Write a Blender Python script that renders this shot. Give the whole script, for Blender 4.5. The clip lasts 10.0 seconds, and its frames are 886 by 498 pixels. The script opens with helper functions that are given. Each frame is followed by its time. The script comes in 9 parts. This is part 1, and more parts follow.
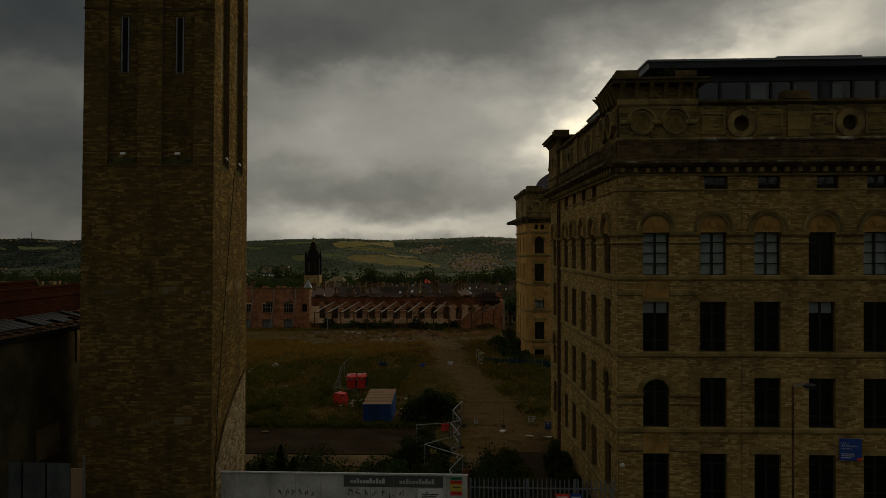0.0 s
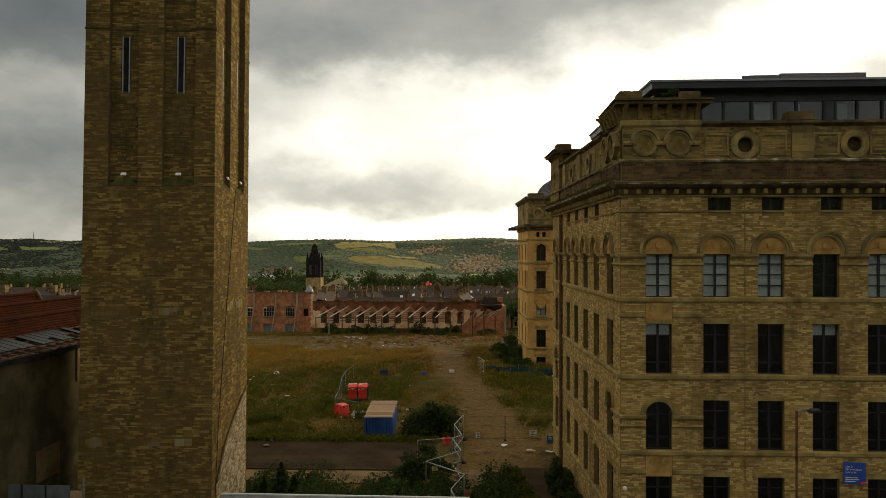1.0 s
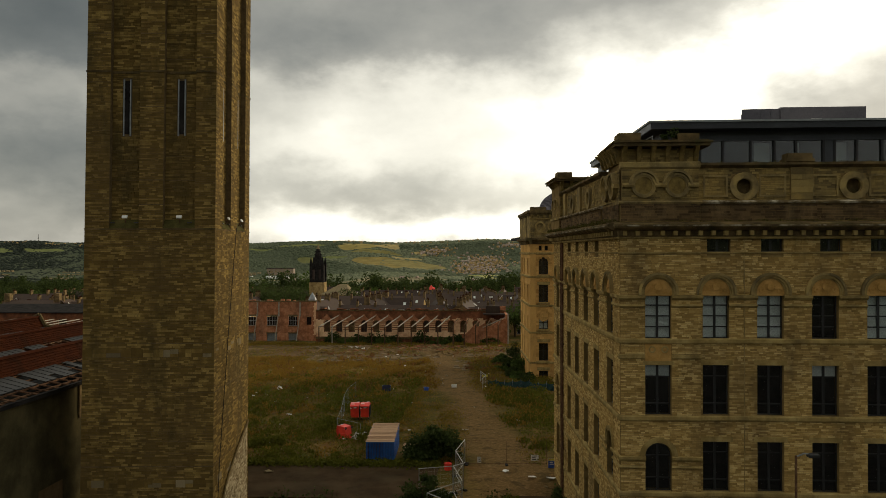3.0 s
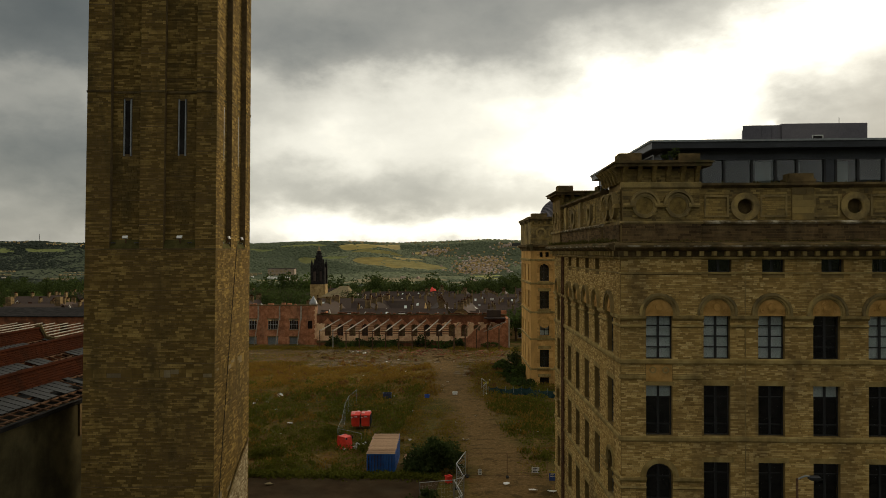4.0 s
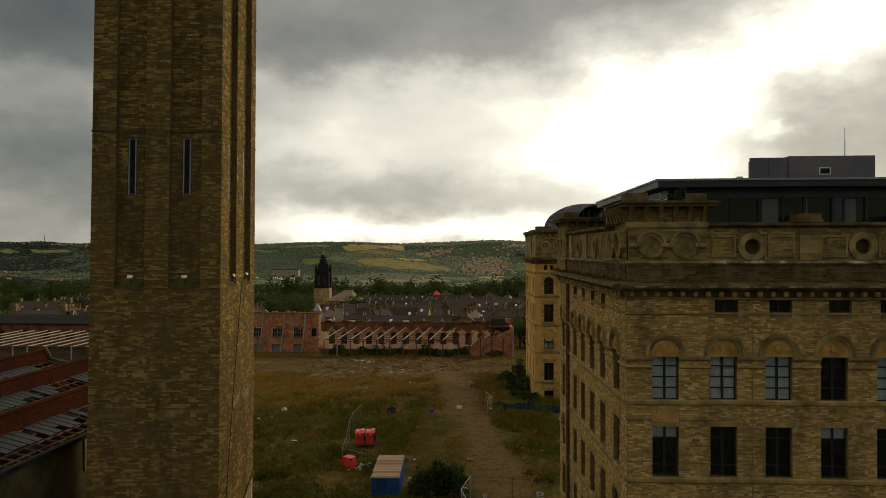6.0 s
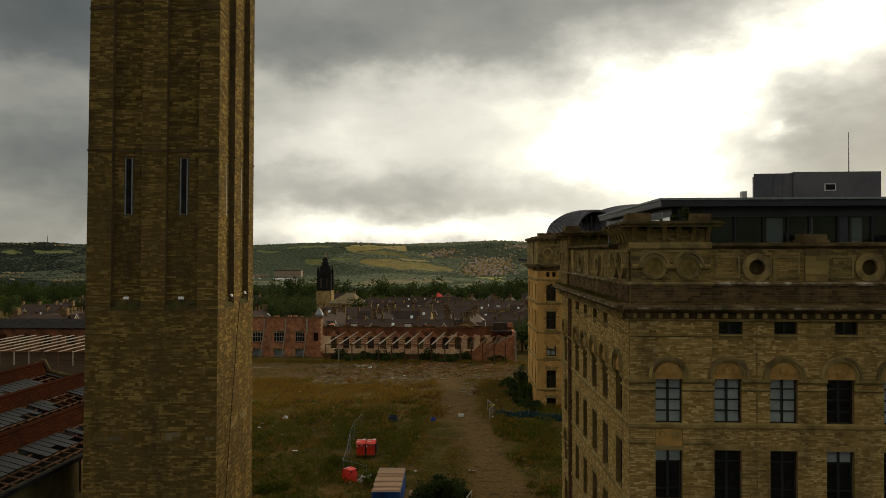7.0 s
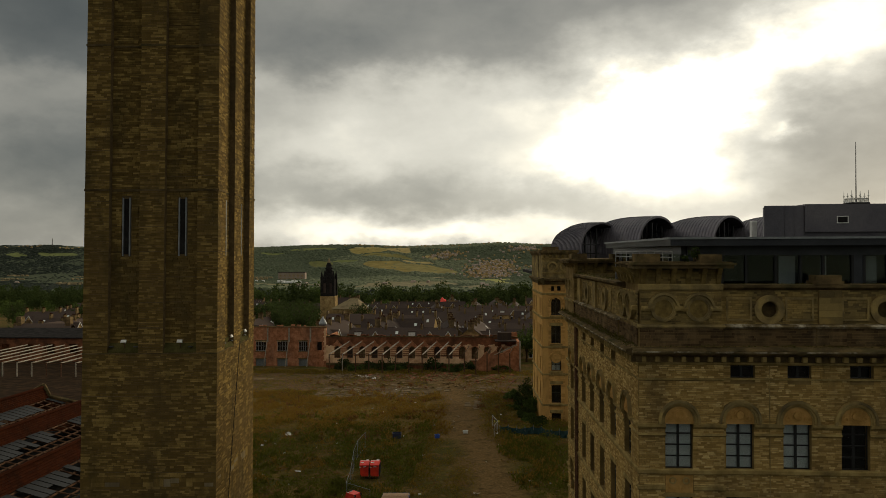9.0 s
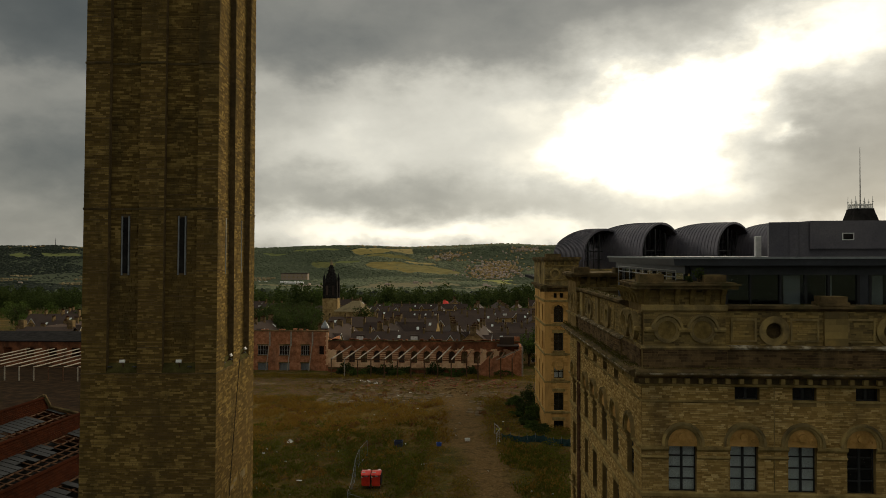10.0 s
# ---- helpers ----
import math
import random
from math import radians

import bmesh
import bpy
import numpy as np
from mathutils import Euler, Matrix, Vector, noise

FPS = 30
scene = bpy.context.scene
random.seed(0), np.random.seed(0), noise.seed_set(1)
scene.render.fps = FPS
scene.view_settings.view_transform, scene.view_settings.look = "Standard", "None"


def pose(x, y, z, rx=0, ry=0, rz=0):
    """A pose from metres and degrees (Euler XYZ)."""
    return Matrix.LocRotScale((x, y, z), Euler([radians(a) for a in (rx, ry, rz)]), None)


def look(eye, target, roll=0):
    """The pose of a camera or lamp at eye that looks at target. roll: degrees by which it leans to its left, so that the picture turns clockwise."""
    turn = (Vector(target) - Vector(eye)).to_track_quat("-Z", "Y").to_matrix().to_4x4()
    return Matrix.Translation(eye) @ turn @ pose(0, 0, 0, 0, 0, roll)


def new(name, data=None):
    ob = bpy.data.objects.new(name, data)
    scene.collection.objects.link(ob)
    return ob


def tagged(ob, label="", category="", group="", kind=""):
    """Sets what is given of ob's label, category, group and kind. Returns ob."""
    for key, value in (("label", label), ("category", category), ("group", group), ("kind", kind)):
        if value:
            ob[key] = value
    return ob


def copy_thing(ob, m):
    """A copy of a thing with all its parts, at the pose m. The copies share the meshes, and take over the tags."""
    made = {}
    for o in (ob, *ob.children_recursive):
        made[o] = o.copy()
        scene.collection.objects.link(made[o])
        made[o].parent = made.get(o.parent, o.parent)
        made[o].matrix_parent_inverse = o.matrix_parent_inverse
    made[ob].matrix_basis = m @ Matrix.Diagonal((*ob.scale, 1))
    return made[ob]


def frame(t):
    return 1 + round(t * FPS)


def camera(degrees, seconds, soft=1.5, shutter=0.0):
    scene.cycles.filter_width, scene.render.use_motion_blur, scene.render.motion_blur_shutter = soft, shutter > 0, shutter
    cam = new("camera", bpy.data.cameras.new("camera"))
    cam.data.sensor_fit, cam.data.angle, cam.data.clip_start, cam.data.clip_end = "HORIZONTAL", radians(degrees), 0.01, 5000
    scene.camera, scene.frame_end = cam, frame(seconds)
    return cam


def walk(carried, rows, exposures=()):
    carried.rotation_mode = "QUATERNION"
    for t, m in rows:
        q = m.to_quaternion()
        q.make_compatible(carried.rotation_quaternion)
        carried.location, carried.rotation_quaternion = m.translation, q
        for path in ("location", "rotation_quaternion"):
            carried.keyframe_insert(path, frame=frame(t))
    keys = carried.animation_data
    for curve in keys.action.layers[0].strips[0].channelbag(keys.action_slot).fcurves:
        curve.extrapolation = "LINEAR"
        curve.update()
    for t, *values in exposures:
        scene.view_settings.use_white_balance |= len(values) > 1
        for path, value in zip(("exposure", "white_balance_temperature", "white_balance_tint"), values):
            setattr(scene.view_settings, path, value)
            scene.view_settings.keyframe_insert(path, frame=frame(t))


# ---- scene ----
cam = camera(61.1, 10.0, soft=0.5)

PATH = [
    (0, (0.065, 0.003, 15.502), (-0.036, 2.001, 15.503), -0.1),
    (0.5, (0.076, 0.12, 15.993), (-0.027, 2.117, 15.996), -0.1),
    (1, (0.042, 0.184, 16.505), (-0.063, 2.182, 16.508), -0.0),
    (1.5, (0.074, 0.17, 17.009), (-0.032, 2.167, 17.012), -0.1),
    (2, (0.102, 0.104, 17.514), (-0.006, 2.101, 17.518), -0.1),
    (2.5, (0.193, 0.061, 18.01), (0.081, 2.058, 18.015), -0.1),
    (4, (0.264, 0.112, 19.5), (0.147, 2.108, 19.505), -0.1),
    (4.5, (0.162, 0.05, 19.982), (0.042, 2.047, 19.988), -0.1),
    (5, (0.105, 0.041, 20.487), (-0.018, 2.037, 20.494), -0.1),
    (5.5, (0.13, 0.084, 20.949), (0.005, 2.08, 20.955), -0.1),
    (7, (0.28, 0.735, 22.416), (0.146, 2.731, 22.423), -0.1),
    (7.5, (0.219, 0.97, 22.897), (0.083, 2.965, 22.905), -0.2),
    (8, (0.196, 1.216, 23.394), (0.057, 3.211, 23.403), -0.1),
    (8.5, (0.238, 1.37, 23.836), (0.096, 3.365, 23.847), -0.1),
    (9, (0.209, 1.549, 24.306), (0.065, 3.544, 24.317), -0.2),
    (9.5, (0.213, 1.722, 24.743), (0.065, 3.717, 24.755), -0.1),
    (10, (0.25, 1.872, 25.196), (0.099, 3.866, 25.209), -0.1),
]
walk(cam, [(t, look(eye, target, roll)) for t, eye, target, roll in PATH],
     exposures=[(0.0, -1.55), (0.3, -0.83), (0.6, -0.12), (0.9, 0.34), (1.1, 0.36), (1.6, 0.33), (2.5, 0.25), (4.0, 0.1), (5.5, 0.0), (7.5, -0.13), (9.0, -0.24), (10.0, -0.3)])

# ---- world: overcast sky with a break in the clouds, and a soft sun behind it ----
SUN_AZ, SUN_EL = radians(40), radians(15)      # azimuth from +y towards +x


def build_world():
    w = bpy.data.worlds.new("sky")
    scene.world = w
    w.use_nodes = True
    nt = w.node_tree
    nt.nodes.clear()
    N, L = nt.nodes.new, nt.links.new

    def math_node(op, a, b=None, c=None):
        n = N("ShaderNodeMath")
        n.operation = op
        for i, x in enumerate((a, b, c)):
            if x is None:
                continue
            if isinstance(x, (int, float)):
                n.inputs[i].default_value = x
            else:
                L(x, n.inputs[i])
        return n.outputs[0]

    tc = N("ShaderNodeTexCoord")
    d = tc.outputs["Generated"]
    # clouds are stretched along the horizon
    mp = N("ShaderNodeMapping")
    mp.inputs["Scale"].default_value = (1.0, 1.0, 1.75)
    L(d, mp.inputs["Vector"])

    def fbm(scale, detail, rough, seed, dist=0.0):
        n = N("ShaderNodeTexNoise")
        n.noise_dimensions = "4D"
        n.inputs["W"].default_value = seed
        n.inputs["Scale"].default_value = scale
        n.inputs["Detail"].default_value = detail
        n.inputs["Roughness"].default_value = rough
        n.inputs["Distortion"].default_value = dist
        L(mp.outputs[0], n.inputs["Vector"])
        return n.outputs["Fac"]

    big, mid, small = fbm(2.6, 6, 0.5, 3.1, 0.2), fbm(7.0, 8, 0.52, 7.7, 0.15), fbm(19, 8, 0.58, 1.3, 0.1)
    wu, wv = fbm(8.0, 8, 0.56, 11.0), fbm(9.0, 8, 0.56, 23.0)
    sep = N("ShaderNodeSeparateXYZ")
    L(d, sep.inputs[0])
    u = math_node("ADD", sep.outputs[0], math_node("MULTIPLY", math_node("SUBTRACT", wu, 0.5), 0.2))
    v = math_node("ADD", sep.outputs[2], math_node("MULTIPLY", math_node("SUBTRACT", wv, 0.5), 0.13))
    front = math_node("GREATER_THAN", sep.outputs[1], 0.0)

    def lobe(cu, cv, su, sv, gain, tilt=0.0, hard=1.0):
        """A soft elliptical thinning (gain above 0) or thickening of the cloud."""
        c, s = math.cos(tilt), math.sin(tilt)
        du, dv = math_node("SUBTRACT", u, cu), math_node("SUBTRACT", v, cv)
        p = math_node("DIVIDE", math_node("ADD", math_node("MULTIPLY", du, c), math_node("MULTIPLY", dv, s)), su)
        q = math_node("DIVIDE", math_node("SUBTRACT", math_node("MULTIPLY", dv, c), math_node("MULTIPLY", du, s)), sv)
        r2 = math_node("ADD", math_node("MULTIPLY", p, p), math_node("MULTIPLY", q, q))
        g = math_node("POWER", 2.718, math_node("MULTIPLY", math_node("POWER", r2, hard), -1.0))
        return math_node("MULTIPLY", g, gain)

    total = math_node("MULTIPLY_ADD", big, 0.36, 0.375)
    total = math_node("ADD", total, math_node("MULTIPLY", math_node("SUBTRACT", mid, 0.5), 0.29))
    total = math_node("ADD", total, math_node("MULTIPLY", math_node("SUBTRACT", small, 0.5), 0.12))
    shapes = None
    for args in CLOUDS:
        g = lobe(*args)
        shapes = g if shapes is None else math_node("ADD", shapes, g)
    total = math_node("ADD", total, math_node("MULTIPLY", shapes, front))
    # added fill: unseen sky brighter overhead and sideways for the mill's side, darker behind
    ahead = sep.outputs[1]
    total = math_node("ADD", total, math_node("MULTIPLY", math_node("SUBTRACT", 1.0, math_node("ABSOLUTE", ahead)), 0.2))
    total = math_node("ADD", total, math_node("MULTIPLY", math_node("MINIMUM", ahead, 0.0), 0.14))
    ramp = N("ShaderNodeValToRGB")
    e = ramp.color_ramp.elements
    # cloud thickness to brightness: dark bases, grey layers, the bright break
    e[0].position, e[0].color = 0.0, (0.083, 0.093, 0.09, 1)
    e[1].position, e[1].color = 1.0, (3.6, 3.15, 2.3, 1)
    for pos, col in ((0.21, (0.17, 0.177, 0.163, 1)), (0.375, (0.365, 0.356, 0.31, 1)), (0.54, (0.69, 0.665, 0.57, 1)), (0.66, (0.93, 0.895, 0.77, 1)), (0.76, (1.25, 1.18, 0.98, 1)), (0.87, (2.0, 1.85, 1.5, 1))):
        k = e.new(pos)
        k.color = col
    L(math_node("MULTIPLY", total, 0.75), ramp.inputs[0])
    cloud = N("ShaderNodeBackground")
    L(ramp.outputs[0], cloud.inputs["Color"])
    cloud.inputs["Strength"].default_value = 1.0
    sky = N("ShaderNodeTexSky")
    sky.sky_type, sky.sun_disc = "NISHITA", False
    sky.sun_elevation, sky.sun_rotation = SUN_EL, SUN_AZ
    clear = N("ShaderNodeBackground")
    L(sky.outputs[0], clear.inputs["Color"])
    clear.inputs["Strength"].default_value = 0.08
    mix = N("ShaderNodeMixShader")
    mix.inputs[0].default_value = 0.93
    L(clear.outputs[0], mix.inputs[1])
    L(cloud.outputs[0], mix.inputs[2])
    out = N("ShaderNodeOutputWorld")
    L(mix.outputs[0], out.inputs["Surface"])


# across, up, half-width, half-height, gain, tilt, edge: breaks and thick parts of the cloud layer
CLOUDS = [
    (0.16, 0.155, 0.27, 0.12, 0.2, 0.0, 1.0),
    (0.175, 0.15, 0.115, 0.08, 0.42, 0.0, 1.3),
    (0.35, 0.235, 0.22, 0.05, 0.5, 0.36, 1.2),
    (0.27, 0.085, 0.08, 0.035, 0.25, 0.0, 1.2),
    (0.335, 0.15, 0.02, 0.015, 0.32, 0.0, 1.0),
    (0.334, 0.03, 0.25, 0.022, 0.34, 0.0, 1.0),
    (-0.22, 0.026, 0.2, 0.03, 0.36, 0.0, 1.0),
    (0.0, 0.022, 0.24, 0.024, 0.3, 0.0, 1.0),
    (-0.13, 0.305, 0.36, 0.075, -0.17, 0.05, 2.6),
    (-0.06, 0.18, 0.28, 0.05, 0.19, 0.0, 1.4),
    (-0.1, 0.115, 0.28, 0.03, 0.15, 0.0, 1.2),
    (-0.22, 0.135, 0.12, 0.035, 0.14, 0.0, 1.2),
    (0.42, 0.145, 0.12, 0.06, -0.1, 0.0, 1.3),
    (-0.52, 0.28, 0.14, 0.09, -0.46, 0.0, 1.4),
    (-0.52, 0.12, 0.14, 0.05, -0.26, 0.0, 1.4),
    (-0.52, 0.05, 0.16, 0.04, -0.1, 0.0, 1.4),
]
build_world()
sun = new("sun", bpy.data.lights.new("sun", "SUN"))
sun.data.energy, sun.data.angle, sun.data.color = 1.9, radians(14), (1.0, 0.83, 0.56)
sun.matrix_world = look((0, 0, 0), (-math.sin(SUN_AZ) * math.cos(SUN_EL), -math.cos(SUN_AZ) * math.cos(SUN_EL), -math.sin(SUN_EL)))


# ---- the far hillside: open fields (middle, half sizes, slant, colour) and estates (middle, half sizes, slant) ----
PASTURE, BUFF, GREEN, OCHRE = (0.22, 0.185, 0.07), (0.2, 0.175, 0.1), (0.14, 0.155, 0.055), (0.32, 0.25, 0.1)
FIELDS = [
    (-405, 2880, 105, 105, -0.2, (0.23, 0.18, 0.06)), (-255, 2835, 130, 95, -0.55, PASTURE), (-550, 3215, 105, 75, 0.0, (0.25, 0.2, 0.065)),
    (-520, 3300, 130, 14, 0.0, (0.42, 0.35, 0.16)), (-398, 3225, 58, 66, -0.4, OCHRE), (-275, 3100, 26, 48, 0.0, OCHRE), (-585, 3008, 52, 32, 0.0, GREEN),
    (-965, 3208, 50, 22, 0.0, GREEN), (5, 2470, 42, 150, 0.0, (0.27, 0.27, 0.09)), (-265, 2150, 150, 170, 0.0, BUFF), (-38, 1950, 34, 220, 0.0, BUFF),
    (-700, 2960, 60, 60, 0.2, (0.13, 0.13, 0.045)), (-480, 3090, 110, 36, -0.2, (0.17, 0.15, 0.05)), (-820, 3260, 120, 40, 0.0, (0.14, 0.15, 0.05)), (-330, 2990, 70, 22, -0.4, OCHRE),
    (60, 2330, 110, 60, 0.0, PASTURE), (-430, 2350, 160, 28, 0.05, BUFF), (-180, 2420, 140, 24, 0.2, BUFF),
    (-1905, 3150, 110, 34, -0.05, GREEN), (-2110, 3110, 60, 36, 0.0, GREEN), (-120, 2560, 110, 22, 0.3, BUFF), (-600, 2150, 90, 120, 0.0, (0.2, 0.18, 0.1)),
]
ESTATES = [(-20, 2830, 105, 210, 0.25), (-195, 3110, 95, 80, 0.0), (110, 3190, 85, 60, 0.0), (-1650, 2560, 130, 220, 0.0), (-1380, 2480, 170, 240, 0.0), (-860, 2560, 70, 90, 0.0), (-655, 2350, 85, 85, 0.0)]


def field_warp_x(x, y):
    return x + 30 * math.sin(y * 0.021 + x * 0.008)


def field_warp_y(x, y):
    return y + 20 * math.sin(x * 0.019 + 1.0) + 8 * math.sin(x * 0.051)


# ---- materials ----
def ramp_node(nt, stops):
    r = nt.nodes.new("ShaderNodeValToRGB")
    e = r.color_ramp.elements
    e[0].position, e[0].color = stops[0][0], (*stops[0][1], 1)
    e[1].position, e[1].color = stops[-1][0], (*stops[-1][1], 1)
    for p, c in stops[1:-1]:
        e.new(p).color = (*c, 1)
    return r


def noise_node(nt, scale, detail=5.0, rough=0.6, stretch=(1, 1, 1), seed=0.0):
    g = nt.nodes.new("ShaderNodeNewGeometry")
    m = nt.nodes.new("ShaderNodeMapping")
    m.inputs["Scale"].default_value = stretch
    m.inputs["Location"].default_value = (seed * 7.3, seed * 3.1, seed * 5.7)
    n = nt.nodes.new("ShaderNodeTexNoise")
    n.inputs["Scale"].default_value = scale
    n.inputs["Detail"].default_value = detail
    n.inputs["Roughness"].default_value = rough
    nt.links.new(g.outputs["Position"], m.inputs["Vector"])
    nt.links.new(m.outputs[0], n.inputs["Vector"])
    return n.outputs["Fac"]


def mixed(nt, fac, a, b, blend="MIX"):
    m = nt.nodes.new("ShaderNodeMix")
    m.data_type, m.blend_type = "RGBA", blend
    for sock, x in ((m.inputs["Factor"], fac), (m.inputs["A"], a), (m.inputs["B"], b)):
        if isinstance(x, (int, float)):
            sock.default_value = x
        elif isinstance(x, tuple):
            sock.default_value = (*x, 1)
        else:
            nt.links.new(x, sock)
    return m.outputs["Result"]


def calc(nt, op, a, b=0.0, c=0.0, clamp=False):
    m = nt.nodes.new("ShaderNodeMath")
    m.operation, m.use_clamp = op, clamp
    for sock, x in zip(m.inputs, (a, b, c)):
        if isinstance(x, (int, float)):
            sock.default_value = x
        else:
            nt.links.new(x, sock)
    return m.outputs[0]


def smooth(nt, x, lo, hi):
    m = nt.nodes.new("ShaderNodeMapRange")
    m.interpolation_type = "SMOOTHSTEP"
    m.inputs["From Min"].default_value, m.inputs["From Max"].default_value = lo, hi
    if isinstance(x, (int, float)):
        m.inputs["Value"].default_value = x
    else:
        nt.links.new(x, m.inputs["Value"])
    return m.outputs["Result"]


def blank(name, rough=0.8, metal=0.0):
    mt = bpy.data.materials.new(name)
    mt.use_nodes = True
    nt = mt.node_tree
    b = nt.nodes["Principled BSDF"]
    b.inputs["Roughness"].default_value, b.inputs["Metallic"].default_value = rough, metal
    if rough > 0.65:
        b.inputs["Specular IOR Level"].default_value = 0.03      # dusty, matt surfaces
    return mt, nt, b


def bumped(nt, b, height, strength, distance):
    n = nt.nodes.new("ShaderNodeBump")
    n.inputs["Strength"].default_value, n.inputs["Distance"].default_value = strength, distance
    nt.links.new(height, n.inputs["Height"])
    nt.links.new(n.outputs[0], b.inputs["Normal"])


def surface(name, stops, rough=0.8, metal=0.0, scale=3.0, grain=40.0, stain=None, stain_amount=0.5, bump=0.3, dist=0.01,
            random_by=None, single=0.75, patch=None, patch_amount=0.4, stretch=(1, 1, 1), stain_scale=0.5, stain_stretch=(1, 1, 0.35), spread=(0.25, 0.75)):
    """A material with a colour ramp over noise (or over a random value for each island or object), fine grain, stains and relief."""
    mt, nt, b = blank(name, rough, metal)
    L = nt.links.new
    base = noise_node(nt, scale, 6, 0.62, stretch, 1)
    if random_by == "island":
        base = calc(nt, "ADD", calc(nt, "MULTIPLY", nt.nodes.new("ShaderNodeNewGeometry").outputs["Random Per Island"], single), calc(nt, "MULTIPLY", base, 1 - single))
    elif random_by == "object":
        base = calc(nt, "ADD", calc(nt, "MULTIPLY", nt.nodes.new("ShaderNodeObjectInfo").outputs["Random"], single), calc(nt, "MULTIPLY", base, 1 - single))
    else:
        base = smooth(nt, base, *spread)
    r = ramp_node(nt, stops)
    L(base, r.inputs[0])
    fine = noise_node(nt, grain, 4, 0.65, (1, 1, 1), 2)
    col = mixed(nt, 0.35, r.outputs[0], ramp_grey(nt, fine), "OVERLAY")
    if patch:
        s = smooth(nt, noise_node(nt, 0.42, 6, 0.7, (1, 1, 0.7), 5), 0.46, 0.68)
        col = mixed(nt, calc(nt, "MULTIPLY", s, patch_amount), col, patch)
    if stain:
        s = smooth(nt, noise_node(nt, stain_scale, 7, 0.65, stain_stretch, 3), 0.45, 0.72)
        col = mixed(nt, calc(nt, "MULTIPLY", s, stain_amount), col, stain)
    L(col, b.inputs["Base Color"])
    if bump:
        h = calc(nt, "ADD", fine, calc(nt, "MULTIPLY", noise_node(nt, grain * 0.2, 5, 0.6, (1, 1, 1), 4), 1.5))
        bumped(nt, b, h, bump, dist)
    return mt


def ramp_grey(nt, x):
    r = ramp_node(nt, [(0.25, (0.22, 0.22, 0.22)), (0.75, (0.78, 0.78, 0.78))])
    nt.links.new(x, r.inputs[0])
    return r.outputs[0]


SAND = [(0.0, (0.11, 0.068, 0.021)), (0.15, (0.25, 0.16, 0.052)), (0.45, (0.37, 0.245, 0.084)), (0.7, (0.5, 0.345, 0.128)), (0.85, (0.62, 0.455, 0.19)), (1.0, (0.19, 0.118, 0.042))]
CHIM = [(0.0, (0.081, 0.0515, 0.0175)), (0.3, (0.11, 0.0718, 0.023)), (0.5, (0.156, 0.103, 0.0313)), (0.63, (0.239, 0.161, 0.0488)), (0.74, (0.34, 0.236, 0.0773)), (0.85, (0.184, 0.121, 0.0386)), (1.0, (0.11, 0.0736, 0.0248))]
SOOT = (0.04, 0.034, 0.026)
m_stone = surface("sandstone_courses", SAND, 0.85, random_by="island", grain=60, stain=SOOT, stain_amount=0.62, stain_scale=0.4, stain_stretch=(1, 1, 0.3), patch=(0.44, 0.29, 0.09), patch_amount=0.5, single=0.74)
m_stone_ob = surface("sandstone_block", SAND, 0.85, random_by="object", grain=60, stain=SOOT, stain_amount=0.62, stain_scale=0.4, stain_stretch=(1, 1, 0.3), patch=(0.44, 0.29, 0.09), patch_amount=0.5, single=0.74)
m_chim = surface("chimney_stone_courses", CHIM, 0.88, random_by="island", grain=60, scale=1.8, single=0.44, stain=(0.05747, 0.04494, 0.01985), stain_amount=0.72, stain_scale=0.8, stain_stretch=(1, 1, 0.3), patch=(0.1254, 0.0836, 0.03135), patch_amount=0.7)
m_chim_ob = surface("chimney_stone_block", CHIM, 0.88, random_by="object", grain=60, scale=1.8, single=0.44, stain=(0.05747, 0.04494, 0.01985), stain_amount=0.72, stain_scale=0.8, stain_stretch=(1, 1, 0.3), patch=(0.1254, 0.0836, 0.03135), patch_amount=0.7)
m_pale = surface("pale_stone", [(0, (0.1607, 0.1254, 0.06798)), (0.5, (0.2278, 0.1803, 0.1)), (1, (0.3014, 0.243, 0.1419))], 0.85, random_by="island", grain=50, stain=SOOT, stain_amount=0.5)
m_mortar = surface("lime_mortar", [(0, (0.09, 0.063, 0.03)), (1, (0.188, 0.132, 0.063))], 0.95, scale=4, grain=80, stain=SOOT, stain_amount=0.5)
m_mortar_mill = surface("pale_lime_mortar", [(0, (0.15, 0.102, 0.04)), (1, (0.27, 0.187, 0.075))], 0.95, scale=1.5, grain=80, stain=SOOT, stain_amount=0.45, stain_scale=0.5)
m_ashlar = surface("dressed_sandstone", [(0, (0.204, 0.144, 0.051)), (0.5, (0.306, 0.22, 0.0808)), (1, (0.399, 0.302, 0.119))], 0.82, scale=1.4, grain=50, stain=SOOT, stain_amount=0.5, stain_scale=0.9)
m_carved = surface("carved_sandstone", [(0, (0.308, 0.1782, 0.0517)), (0.5, (0.451, 0.2618, 0.07953)), (1, (0.5544, 0.3366, 0.1111))], 0.82, scale=1.6, grain=50, stain=SOOT, stain_amount=0.35, stain_scale=1.2)
m_sooty = surface("sooted_stone", [(0, (0.05535, 0.04077, 0.02093)), (0.5, (0.1199, 0.08492, 0.04023)), (1, (0.2133, 0.1485, 0.06561))], 0.9, scale=1.2, grain=40, stain=(0.04617, 0.05427, 0.02187), stain_amount=0.6, stain_scale=0.8, stain_stretch=(1, 1, 1), bump=0.5)
